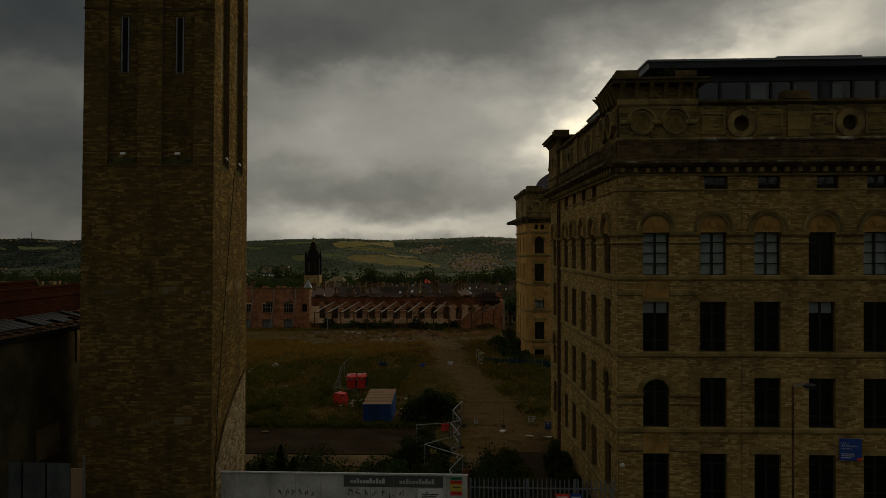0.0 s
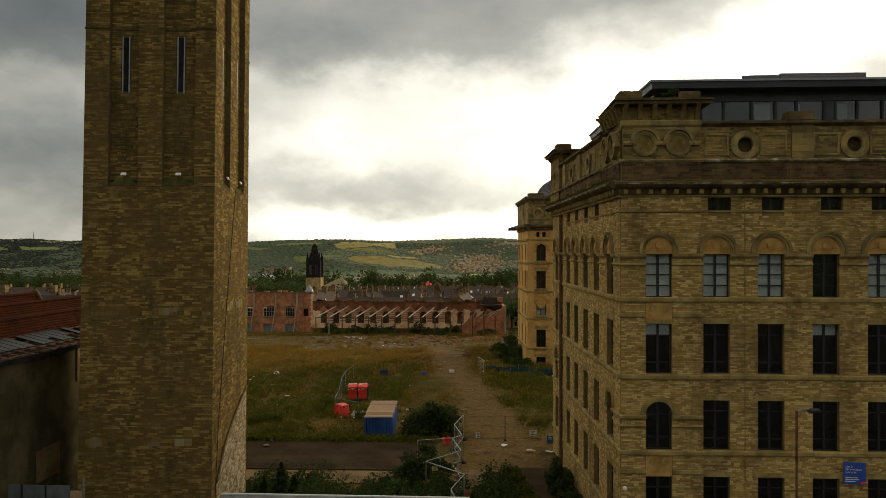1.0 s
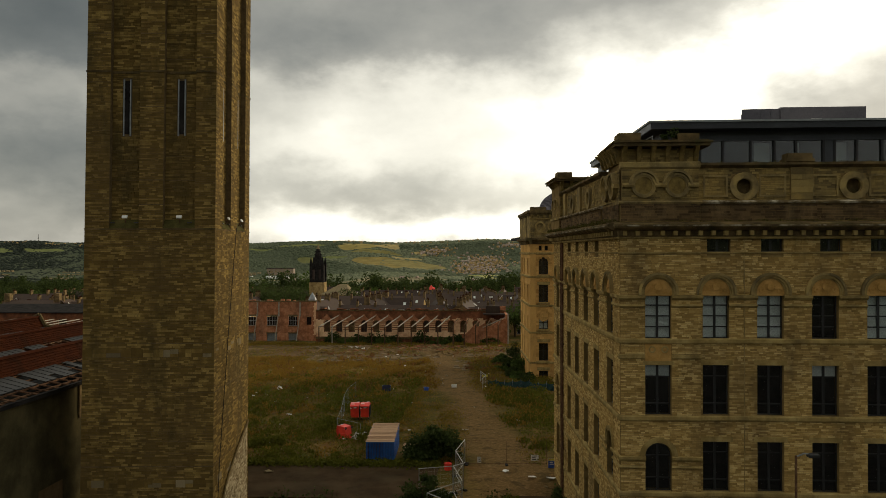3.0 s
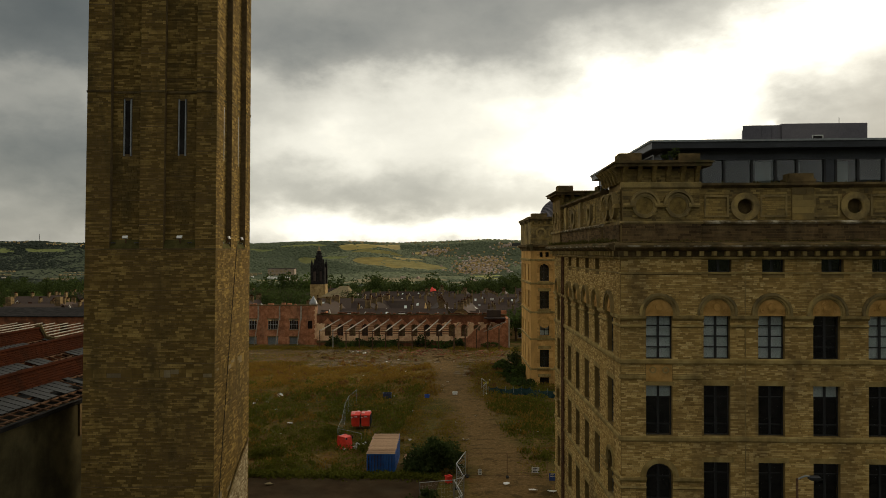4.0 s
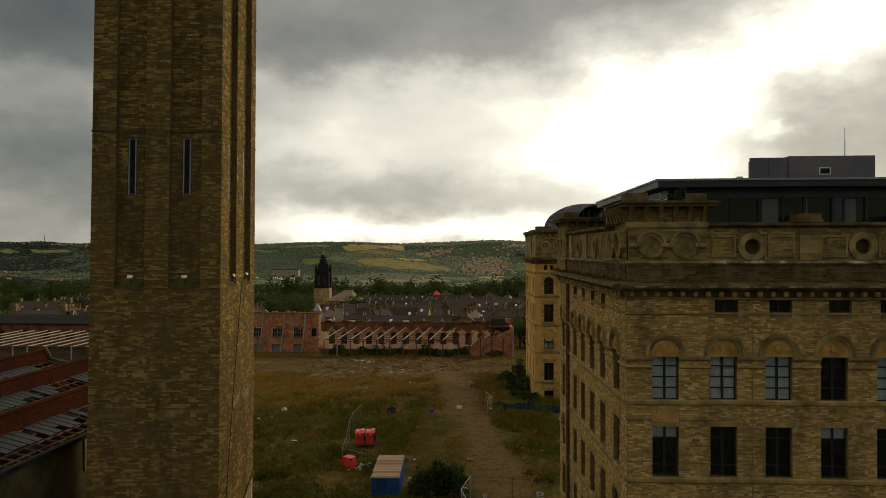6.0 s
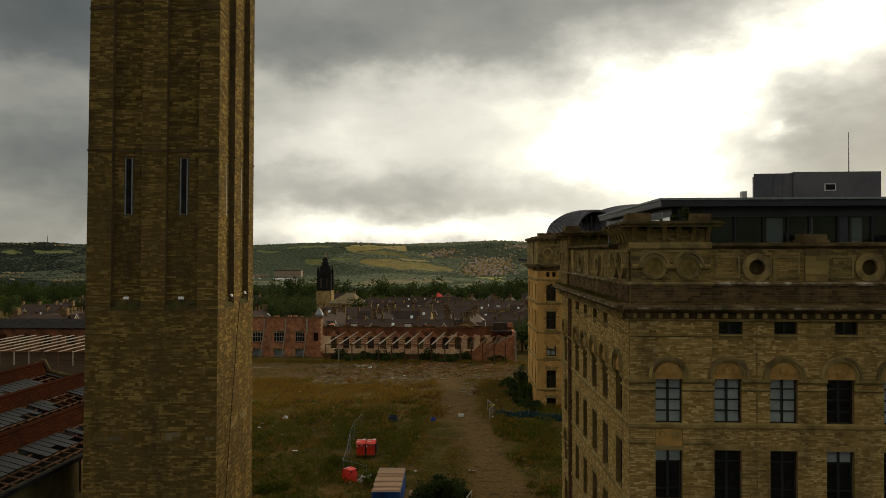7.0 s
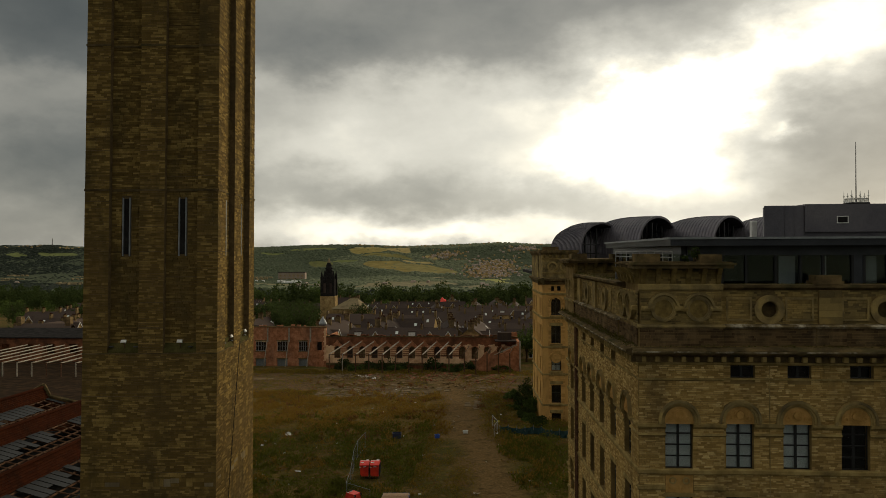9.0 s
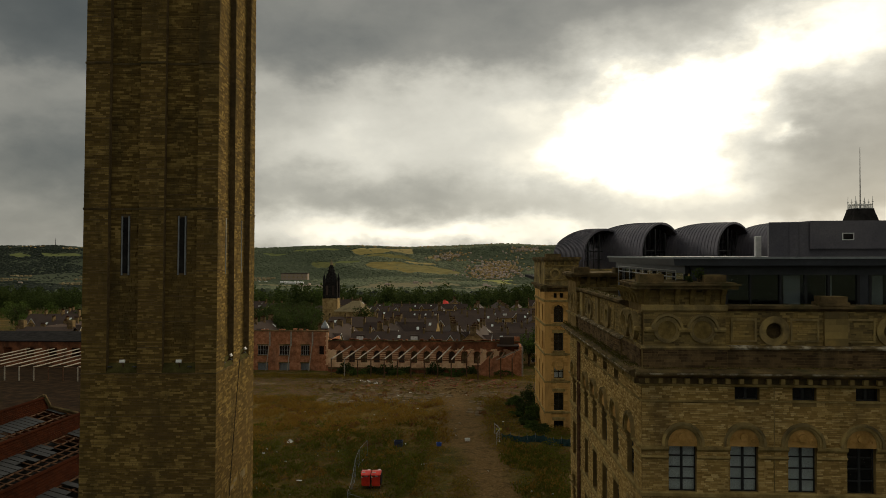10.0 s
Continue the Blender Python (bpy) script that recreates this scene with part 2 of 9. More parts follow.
m_parapet = surface("weathered_parapet_stone", [(0, (0.1377, 0.106, 0.05184)), (0.5, (0.2646, 0.1985, 0.08532)), (1, (0.4253, 0.3092, 0.1084))], 0.88, scale=0.9, grain=40, stain=SOOT, stain_amount=0.65, stain_scale=0.9, stain_stretch=(1, 1, 0.6), bump=0.5, patch=(0.27, 0.189, 0.0783), patch_amount=0.55)
m_parapet_i = surface("weathered_parapet_courses", [(0.0, (0.08104, 0.06081, 0.03106)), (0.4, (0.1916, 0.1416, 0.05819)), (0.75, (0.3344, 0.2439, 0.08857)), (1.0, (0.1416, 0.1089, 0.052))], 0.88, random_by="island", grain=50, stain=SOOT, stain_amount=0.6, stain_scale=0.7, patch=(0.4105, 0.2737, 0.08128), patch_amount=0.6)
m_moss_stone = surface("mossy_sill_stone", [(0, (0.045, 0.042, 0.014)), (0.5, (0.075, 0.066, 0.022)), (1, (0.11, 0.09, 0.032))], 0.92, scale=2.0, grain=40, stain=SOOT, stain_amount=0.5, stain_stretch=(1, 1, 1))
m_ledge = surface("weathered_ledge_and_lit_edge", [(0, (0.0625, 0.04625, 0.025)), (0.5, (0.125, 0.0925, 0.045)), (1, (0.2375, 0.1812, 0.09375))], 0.88, scale=1.3, grain=40, stain=(0.625, 0.5625, 0.425), stain_amount=0.8, stain_scale=1.4, stain_stretch=(1, 1, 1), bump=0.5)
m_parapet_d = surface("ochre_panel_stone", [(0, (0.125, 0.0875, 0.03)), (0.5, (0.2125, 0.15, 0.05)), (1, (0.3, 0.2125, 0.0725))], 0.88, scale=2.2, grain=40, stain=SOOT, stain_amount=0.6, stain_scale=2.0, stain_stretch=(1, 1, 1))
# brighter, warmer tone than the near mill's stone
m_warm_stone = surface("bright_warm_sandstone", [(0, (0.3816, 0.2148, 0.06492)), (0.5, (0.5472, 0.3156, 0.0984)), (1, (0.6864, 0.4176, 0.1428))], 0.85, random_by="island", scale=0.9, grain=30, stain=SOOT, stain_amount=0.45, stain_scale=0.4)
m_parapet_low = surface("sooted_parapet_courses", [(0.0, (0.0405, 0.02565, 0.01485)), (0.4, (0.08775, 0.0567, 0.02835)), (0.75, (0.1485, 0.0972, 0.0459)), (1.0, (0.06075, 0.0405, 0.0216))], 0.9, random_by="island", grain=50, stain=(0.27, 0.189, 0.0945), stain_amount=0.5, stain_scale=1.1, patch=(0.0405, 0.0324, 0.02025), patch_amount=0.7)
m_estate = surface("pale_house_render", [(0, (0.2448, 0.1847, 0.1432)), (0.5, (0.3456, 0.2763, 0.2257)), (1, (0.4464, 0.376, 0.324))], 0.85, random_by="island", grain=2)
m_frame = surface("dark_painted_metal", [(0, (0.0081, 0.00855, 0.00945)), (1, (0.0144, 0.0149, 0.0162))], 0.5, scale=2, grain=30, bump=0.05)
m_zinc = surface("dark_zinc_cladding", [(0, (0.04147, 0.04536, 0.05443)), (1, (0.07128, 0.07776, 0.09072))], 0.42, metal=0.35, scale=0.7, grain=20, bump=0.06)
m_zinc_pod = surface("standing_seam_zinc", [(0, (0.09, 0.08663, 0.105)), (1, (0.162, 0.1496, 0.165))], 0.38, metal=0.5, scale=0.4, grain=12, bump=0.06)
# near-black plaster: the rooms' lack of light is put into the colour
m_dark = surface("interior_plaster_unlit_tone", [(0, (0.025, 0.025, 0.024)), (1, (0.045, 0.044, 0.042))], 0.9, scale=1, grain=20)
m_blind = surface("pale_roller_blind", [(0, (0.55, 0.6, 0.58)), (1, (0.66, 0.7, 0.68))], 0.8, scale=3, grain=60, bump=0.05)
m_white = surface("white_paint", [(0, (0.6, 0.6, 0.57)), (1, (0.78, 0.78, 0.75))], 0.6, scale=2, grain=30, stain=(0.3, 0.29, 0.26), stain_amount=0.4, bump=0.1)
m_ply = surface("weathered_grey_plywood", [(0, (0.1, 0.12, 0.125)), (1, (0.17, 0.19, 0.195))], 0.75, scale=1.2, grain=30, stain=(0.07, 0.075, 0.07), stain_amount=0.6, stain_scale=1.2)
m_hoard = surface("peeling_white_hoarding", [(0, (0.42, 0.42, 0.38)), (0.5, (0.56, 0.56, 0.52)), (1, (0.68, 0.68, 0.64))], 0.7, scale=0.8, grain=30, stain=(0.22, 0.21, 0.17), stain_amount=0.75, stain_scale=1.1, stain_stretch=(1, 1, 0.3))
m_grey = surface("grey_vinyl_panel", [(0, (0.06, 0.065, 0.06)), (1, (0.09, 0.095, 0.085))], 0.6, scale=1, grain=20, bump=0.05)
m_ink = surface("black_spray_paint", [(0, (0.02, 0.02, 0.02)), (1, (0.03, 0.03, 0.03))], 0.6)
m_steel = surface("galvanised_steel", [(0, (0.3, 0.31, 0.31)), (1, (0.5, 0.51, 0.5))], 0.45, metal=0.75, scale=6, grain=40, stain=(0.22, 0.13, 0.07), stain_amount=0.25, bump=0.08)
m_palisade = surface("weathered_palisade_steel", [(0, (0.17, 0.19, 0.2)), (1, (0.27, 0.29, 0.29))], 0.55, metal=0.4, scale=3, grain=40, bump=0.08)
m_rust = surface("rusty_steel", [(0, (0.06, 0.035, 0.025)), (0.5, (0.11, 0.06, 0.035)), (1, (0.17, 0.1, 0.06))], 0.85, scale=2, grain=30)
m_beam = surface("flaking_cream_steel", [(0, (0.255, 0.225, 0.1725)), (0.6, (0.36, 0.3225, 0.255)), (1, (0.435, 0.3975, 0.3225))], 0.75, scale=2, grain=20, stain=(0.12, 0.075, 0.045), stain_amount=0.5)
# clay tile, darkened in colour for the dim left edge of the view
m_tile = surface("orange_clay_tile_dimmed", [(0, (0.0249, 0.006593, 0.00232)), (0.5, (0.03849, 0.01005, 0.003358)), (1, (0.05183, 0.01452, 0.005195))], 0.88, random_by="island", grain=30, stain=(0.009664, 0.005345, 0.002585), stain_amount=0.6, stain_scale=0.6)
m_slate = surface("slate_roofing", [(0, (0.04019, 0.02995, 0.02626)), (0.5, (0.06721, 0.0497, 0.04263)), (1, (0.1028, 0.07503, 0.06116))], 0.7, random_by="object", scale=0.9, grain=8, stain=(0.08961, 0.06359, 0.0366), stain_amount=0.4)
# wired glass, its colour darkened for the same dim edge
m_patent = surface("weathered_wired_glass_dimmed", [(0, (0.004027, 0.00414, 0.003487)), (1, (0.0072, 0.007357, 0.006412))], 0.55, scale=1.2, grain=20, stain=(0.003195, 0.002936, 0.002407), stain_amount=0.5)
m_brick = surface("red_brickwork", [(0, (0.2419, 0.1035, 0.05331)), (0.5, (0.3976, 0.1691, 0.084)), (1, (0.5421, 0.2598, 0.14))], 0.88, scale=1.1, grain=6, stain=(0.08422, 0.06474, 0.05085), stain_amount=0.55, stain_scale=0.35)
m_brick_d = surface("sooted_brickwork", [(0, (0.105, 0.045, 0.024)), (0.5, (0.195, 0.078, 0.039)), (1, (0.36, 0.1425, 0.0675))], 0.9, scale=0.5, grain=6, stain=(0.045, 0.03, 0.0225), stain_amount=0.7, stain_scale=0.25)
m_brick_i = surface("red_brick_units", [(0, (0.12, 0.045, 0.028)), (0.5, (0.22, 0.082, 0.045)), (1, (0.34, 0.14, 0.085))], 0.88, random_by="island", grain=30, stain=(0.07, 0.05, 0.04), stain_amount=0.4)
m_plaster = surface("flaking_cream_plaster", [(0, (0.6127, 0.3872, 0.2123)), (0.5, (0.7579, 0.5038, 0.297)), (1, (0.869, 0.6094, 0.3817))], 0.85, scale=0.7, grain=6, stain=(0.3344, 0.1254, 0.05929), stain_amount=0.8, stain_scale=0.22, stain_stretch=(1, 1, 1.4))
m_lime = surface("flaking_limewash", [(0, (0.156, 0.121, 0.0663)), (0.4, (0.265, 0.218, 0.133)), (1, (0.351, 0.304, 0.203))], 0.88, scale=5.0, grain=20, stain=(0.0702, 0.0468, 0.0203), stain_amount=0.9, stain_scale=2.6, stain_stretch=(1, 1, 2.2))
m_lime_i = surface("limewashed_courses", [(0, (0.1, 0.068, 0.03)), (0.35, (0.24, 0.19, 0.11)), (0.7, (0.4, 0.34, 0.22)), (1, (0.5, 0.44, 0.31))], 0.88, random_by="island", single=0.6, grain=30, stain=(0.09, 0.06, 0.026), stain_amount=0.8, stain_scale=1.6, stain_stretch=(1, 1, 1))
m_render = surface("dark_stained_render", [(0, (0.0352, 0.03072, 0.01632)), (0.5, (0.06336, 0.0544, 0.0272)), (1, (0.1126, 0.0928, 0.04352))], 0.92, scale=0.5, grain=14, stain=(0.169, 0.1344, 0.06528), stain_amount=0.4, stain_scale=0.4)
m_concrete = surface("cracked_concrete", [(0, (0.1209, 0.0806, 0.03796)), (0.5, (0.1755, 0.119, 0.05902)), (1, (0.2301, 0.1612, 0.0819))], 0.9, scale=0.6, grain=14, stain=(0.06045, 0.04433, 0.01898), stain_amount=0.6, stain_scale=0.5, stain_stretch=(1, 1, 1))
m_slabs = surface("broken_floor_slab", [(0, (0.1054, 0.0744, 0.0434)), (0.5, (0.155, 0.1147, 0.0682)), (1, (0.2108, 0.1612, 0.1023))], 0.92, random_by="island", single=0.5, scale=0.6, grain=8, stain=(0.0434, 0.031, 0.01364), stain_amount=0.8, stain_scale=0.45, stain_stretch=(1, 1, 1))
m_tarmac = surface("old_tarmac", [(0, (0.02685, 0.01649, 0.00806)), (0.5, (0.04259, 0.02722, 0.01345)), (1, (0.06262, 0.04123, 0.02151))], 0.92, scale=0.5, grain=20, stain=(0.05853, 0.04532, 0.02517), stain_amount=0.5, stain_scale=0.35, stain_stretch=(1, 1, 1))
m_blue = surface("blue_painted_steel", [(0, (0.014, 0.06, 0.22)), (0.6, (0.02, 0.1, 0.36)), (1, (0.035, 0.13, 0.43))], 0.5, scale=1.2, grain=20, stain=(0.07, 0.04, 0.03), stain_amount=0.35, bump=0.08)
m_timber = surface("weathered_timber", [(0, (0.22, 0.13, 0.07)), (0.5, (0.42, 0.27, 0.165)), (1, (0.58, 0.41, 0.27))], 0.85, random_by="island", grain=30, stretch=(8, 1, 1), bump=0.25)
m_red = surface("red_plastic", [(0, (0.66, 0.033, 0.02)), (1, (0.864, 0.0605, 0.03))], 0.45, scale=2, grain=20, bump=0.05)
m_rubber = surface("black_rubber", [(0, (0.02, 0.02, 0.02)), (1, (0.035, 0.035, 0.035))], 0.8)
m_navy = surface("dark_blue_plastic", [(0, (0.012, 0.02, 0.05)), (1, (0.02, 0.03, 0.075))], 0.5)
m_signblue = surface("blue_sign_face", [(0, (0.015, 0.06, 0.3)), (1, (0.02, 0.075, 0.36))], 0.5, bump=0.02)
m_yellow = surface("yellow_sign_face", [(0, (0.5, 0.42, 0.05)), (1, (0.6, 0.5, 0.08))], 0.6, bump=0.02)
m_green = surface("green_sign_face", [(0, (0.03, 0.22, 0.08)), (1, (0.04, 0.28, 0.1))], 0.6, bump=0.02)
m_netting = surface("green_blue_netting", [(0, (0.018, 0.0413, 0.045)), (1, (0.036, 0.0675, 0.066))], 0.8, scale=1.5, grain=12)
# black stone; also the sheets that stand for unlit openings
m_black = surface("black_stone_and_unlit_openings", [(0, (0.012, 0.011, 0.011)), (1, (0.035, 0.032, 0.03))], 0.9, scale=0.8, grain=6)
m_housestone = surface("terrace_stone", [(0, (0.2018, 0.1358, 0.05947)), (0.5, (0.3463, 0.2391, 0.1025)), (1, (0.4922, 0.3587, 0.1693))], 0.88, scale=0.6, grain=4, stain=SOOT, stain_amount=0.5, stain_scale=0.2)
m_stack = surface("sooted_chimney_stone", [(0, (0.0784, 0.05488, 0.03136)), (0.5, (0.1568, 0.1098, 0.05488)), (1, (0.2979, 0.2117, 0.1019))], 0.9, scale=0.9, grain=6, stain=SOOT, stain_amount=0.5)
m_rubbish = surface("dark_debris_floor", [(0, (0.0125, 0.007875, 0.004)), (0.5, (0.025, 0.01463, 0.007)), (1, (0.05325, 0.031, 0.015))], 0.95, scale=0.5, grain=4, stain=(0.04375, 0.02525, 0.0125), stain_amount=0.4)
m_bark = surface("tree_bark", [(0, (0.04, 0.03, 0.02)), (1, (0.085, 0.065, 0.045))], 0.95, scale=3, grain=20)


def leaves(name, stops, single=0.75, scale=0.05, thinness=0.4):
    """Leaves and blades: matt, and letting part of the light through."""
    mt = surface(name, stops, 0.75, random_by="island", single=single, scale=scale, grain=2.0, bump=0)
    nt = mt.node_tree
    b = nt.nodes["Principled BSDF"]
    thin = nt.nodes.new("ShaderNodeBsdfTranslucent")
    nt.links.new(b.inputs["Base Color"].links[0].from_socket, thin.inputs["Color"])
    mix = nt.nodes.new("ShaderNodeMixShader")
    mix.inputs[0].default_value = thinness
    nt.links.new(b.outputs[0], mix.inputs[1])
    nt.links.new(thin.outputs[0], mix.inputs[2])
    nt.links.new(mix.outputs[0], nt.nodes["Material Output"].inputs["Surface"])
    return mt


m_leaf = leaves("broadleaf_foliage", [(0, (0.0335, 0.0559, 0.0134)), (0.5, (0.0649, 0.0984, 0.0224)), (1, (0.112, 0.146, 0.0358))])
m_leaf_d = leaves("dark_shrub_foliage", [(0, (0.023, 0.0345, 0.0103)), (0.5, (0.0414, 0.0598, 0.0172)), (1, (0.0759, 0.0966, 0.0287))])
# distant leaf colours are lifted and blued to stand for haze
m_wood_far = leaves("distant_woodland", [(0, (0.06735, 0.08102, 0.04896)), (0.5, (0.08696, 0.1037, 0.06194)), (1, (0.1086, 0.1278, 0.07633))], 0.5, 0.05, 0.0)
# darker copy for the dim left slope: its shade is in the colour
m_wood_dark = leaves("distant_woodland_dimmed", [(0, (0.0189, 0.02457, 0.01827)), (0.5, (0.0252, 0.0315, 0.02331)), (1, (0.03276, 0.04032, 0.02898))], 0.5, 0.05, 0.0)
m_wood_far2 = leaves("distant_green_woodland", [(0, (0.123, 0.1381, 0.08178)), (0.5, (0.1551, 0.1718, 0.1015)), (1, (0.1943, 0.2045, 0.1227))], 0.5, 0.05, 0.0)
m_leaf_b = leaves("fresh_green_foliage", [(0, (0.04, 0.075, 0.018)), (0.5, (0.065, 0.115, 0.03)), (1, (0.1, 0.16, 0.045))])
m_grass = leaves("meadow_grass", [(0, (0.08129, 0.06913, 0.009923)), (0.35, (0.1356, 0.1042, 0.01493)), (0.7, (0.2026, 0.1384, 0.02492)), (1, (0.271, 0.1758, 0.03504))], 0.4, 0.3)
m_straw = leaves("dry_yellow_grass", [(0, (0.1408, 0.08353, 0.01448)), (0.5, (0.2161, 0.1303, 0.02417)), (1, (0.2817, 0.1771, 0.04022))], 0.3, 0.22)
m_weed = leaves("rank_weeds", [(0, (0.05216, 0.06192, 0.008031)), (0.5, (0.09644, 0.1008, 0.01339)), (1, (0.1606, 0.1473, 0.02211))], 0.4, 0.3)
m_moss = leaves("ledge_moss_and_grass", [(0, (0.05, 0.048, 0.014)), (0.5, (0.085, 0.078, 0.02)), (1, (0.13, 0.11, 0.03))], 0.6, 0.8)
m_heather = leaves("rust_red_dock", [(0, (0.1162, 0.05369, 0.02236)), (1, (0.2145, 0.1074, 0.04472))])


def glass(name, tint, rough):
    """Window glass: a clear dielectric sheet with a faint tint."""
    mt, nt, b = blank(name, rough)
    b.inputs["Base Color"].default_value = (*tint, 1)
    b.inputs["Transmission Weight"].default_value = 1.0
    b.inputs["IOR"].default_value = 1.45
    return mt


m_glass = glass("window_glass", (0.93, 0.96, 0.96), 0.02)
m_glass_roof = glass("solar_control_glass", (0.7, 0.75, 0.76), 0.03)
m_glass_roof.node_tree.nodes["Principled BSDF"].inputs["IOR"].default_value = 1.6


def ground_material():
    """Rough grass, dry grass, bare soil and a worn track in the yard; fields and woodland floor beyond."""
    mt, nt, b = blank("rough_ground", 0.95)
    L = nt.links.new
    g = nt.nodes.new("ShaderNodeNewGeometry")
    sep = nt.nodes.new("ShaderNodeSeparateXYZ")
    L(g.outputs["Position"], sep.inputs[0])
    X, Y = sep.outputs[0], sep.outputs[1]
    n1, n2, n3 = noise_node(nt, 0.09, 6, 0.6, seed=1), noise_node(nt, 0.35, 7, 0.65, seed=2), noise_node(nt, 3.0, 6, 0.7, seed=3)
    fine = noise_node(nt, 14, 4, 0.7, seed=4)

    def ramp(x, stops):
        r = ramp_node(nt, stops)
        L(x, r.inputs[0])
        return r.outputs[0]

    grass = ramp(n3, [(0.25, (0.04, 0.036, 0.008)), (0.5, (0.068, 0.056, 0.012)), (0.75, (0.105, 0.08, 0.018))])
    dry = ramp(n3, [(0.25, (0.09, 0.06, 0.016)), (0.5, (0.145, 0.096, 0.026)), (0.75, (0.21, 0.14, 0.042))])
    soil = ramp(n3, [(0.25, (0.072, 0.042, 0.016)), (0.5, (0.13, 0.08, 0.03)), (0.75, (0.21, 0.135, 0.056))])
    rubble = ramp(n3, [(0.25, (0.065, 0.037, 0.02)), (0.5, (0.12, 0.073, 0.04)), (0.75, (0.21, 0.14, 0.08))])
    wob = calc(nt, "MULTIPLY", calc(nt, "SUBTRACT", n1, 0.5), 16.0)
    wob2 = calc(nt, "MULTIPLY", calc(nt, "SUBTRACT", n2, 0.5), 7.0)
    w = calc(nt, "ADD", wob, wob2)
    col = mixed(nt, smooth(nt, n1, 0.5, 0.62), grass, dry)
    col = mixed(nt, smooth(nt, n2, 0.52, 0.6), col, soil)
    rust = noise_node(nt, 0.22, 7, 0.7, seed=12)
    col = mixed(nt, calc(nt, "MULTIPLY", smooth(nt, rust, 0.54, 0.62), 0.7), col, (0.13, 0.06, 0.018))
    green = noise_node(nt, 0.16, 7, 0.68, seed=15)
    col = mixed(nt, calc(nt, "MULTIPLY", smooth(nt, green, 0.52, 0.6), 0.75), col, ramp(n3, [(0.3, (0.03, 0.036, 0.007)), (0.7, (0.075, 0.075, 0.014))]))
    # the band of dry grass across the middle of the yard
    band = calc(nt, "ABSOLUTE", calc(nt, "SUBTRACT", calc(nt, "ADD", Y, w), 124.0))
    left = smooth(nt, calc(nt, "ADD", X, w), -4.0, -9.0)
    col = mixed(nt, calc(nt, "MULTIPLY", smooth(nt, band, 20.0, 8.0), left), col, dry)
    # bare rubble and broken slab at the far end
    far = calc(nt, "ABSOLUTE", calc(nt, "SUBTRACT", calc(nt, "ADD", Y, w), 160.0))
    col = mixed(nt, calc(nt, "MULTIPLY", smooth(nt, far, 22.0, 8.0), smooth(nt, n2, 0.4, 0.55)), col, rubble)
    # the worn track
    mid = calc(nt, "MULTIPLY_ADD", calc(nt, "SUBTRACT", Y, 62.0), -0.13, 2.2)
    off = calc(nt, "ABSOLUTE", calc(nt, "SUBTRACT", calc(nt, "ADD", X, calc(nt, "MULTIPLY", w, 0.45)), mid))
    run = smooth(nt, calc(nt, "ADD", Y, wob2), 175.0, 160.0)
    col = mixed(nt, calc(nt, "MULTIPLY", smooth(nt, off, 5.0, 1.2), run), col, soil)
    # damp dark patches and tufts worn into the track
    col = mixed(nt, calc(nt, "MULTIPLY", smooth(nt, noise_node(nt, 0.8, 7, 0.7, seed=9), 0.5, 0.62), 0.7), col, (0.05, 0.036, 0.014))
    pale = smooth(nt, noise_node(nt, 0.55, 8, 0.72, (1, 1.6, 1), seed=21), 0.6, 0.68)
    col = mixed(nt, calc(nt, "MULTIPLY", pale, 0.6), col, (0.24, 0.17, 0.085))
    # the street behind the hoarding line is old tarmac
    col = mixed(nt, smooth(nt, Y, 37.0, 34.0), col, ramp(n3, [(0.25, (0.035, 0.034, 0.032)), (0.75, (0.065, 0.062, 0.058))]))
    # beyond the town: woodland floor, with open fields between
    rough = noise_node(nt, 0.03, 7, 0.65, seed=6)
    # floor colour is lifted and blued like the woods, for haze
    hill = ramp(rough, [(0.3, (0.045, 0.056, 0.035)), (0.7, (0.088, 0.1, 0.06))])
    wx = calc(nt, "MULTIPLY_ADD", calc(nt, "SINE", calc(nt, "MULTIPLY_ADD", Y, 0.021, calc(nt, "MULTIPLY", X, 0.008))), 30.0, X)
    wy = calc(nt, "MULTIPLY_ADD", calc(nt, "SINE", calc(nt, "MULTIPLY_ADD", X, 0.019, 1.0)), 20.0, Y)
    wy = calc(nt, "MULTIPLY_ADD", calc(nt, "SINE", calc(nt, "MULTIPLY", X, 0.051)), 8.0, wy)
    for cx, cy, rx, ry, slant, tone in FIELDS:
        u, v = calc(nt, "SUBTRACT", wx, cx), calc(nt, "SUBTRACT", wy, cy)
        p = calc(nt, "DIVIDE", u, rx)
        q = calc(nt, "DIVIDE", calc(nt, "MULTIPLY_ADD", u, -slant, v), ry)
        r2 = calc(nt, "ADD", calc(nt, "MULTIPLY", p, p), calc(nt, "MULTIPLY", q, q))
        hill = mixed(nt, smooth(nt, r2, 1.05, 0.9), hill, mixed(nt, 0.75, tone, ramp(rough, [(0.3, (0.3, 0.3, 0.3)), (0.7, (0.68, 0.68, 0.68))]), "OVERLAY"))
    col = mixed(nt, smooth(nt, Y, 560.0, 800.0), col, hill)
    # same cover on the added rise behind the camera
    col = mixed(nt, smooth(nt, Y, -60.0, -120.0), col, hill)
    L(mixed(nt, 0.3, col, ramp_grey(nt, fine), "OVERLAY"), b.inputs["Base Color"])
    bumped(nt, b, calc(nt, "ADD", n3, calc(nt, "MULTIPLY", fine, 0.4)), 0.5, 0.12)
    return mt


m_ground = ground_material()


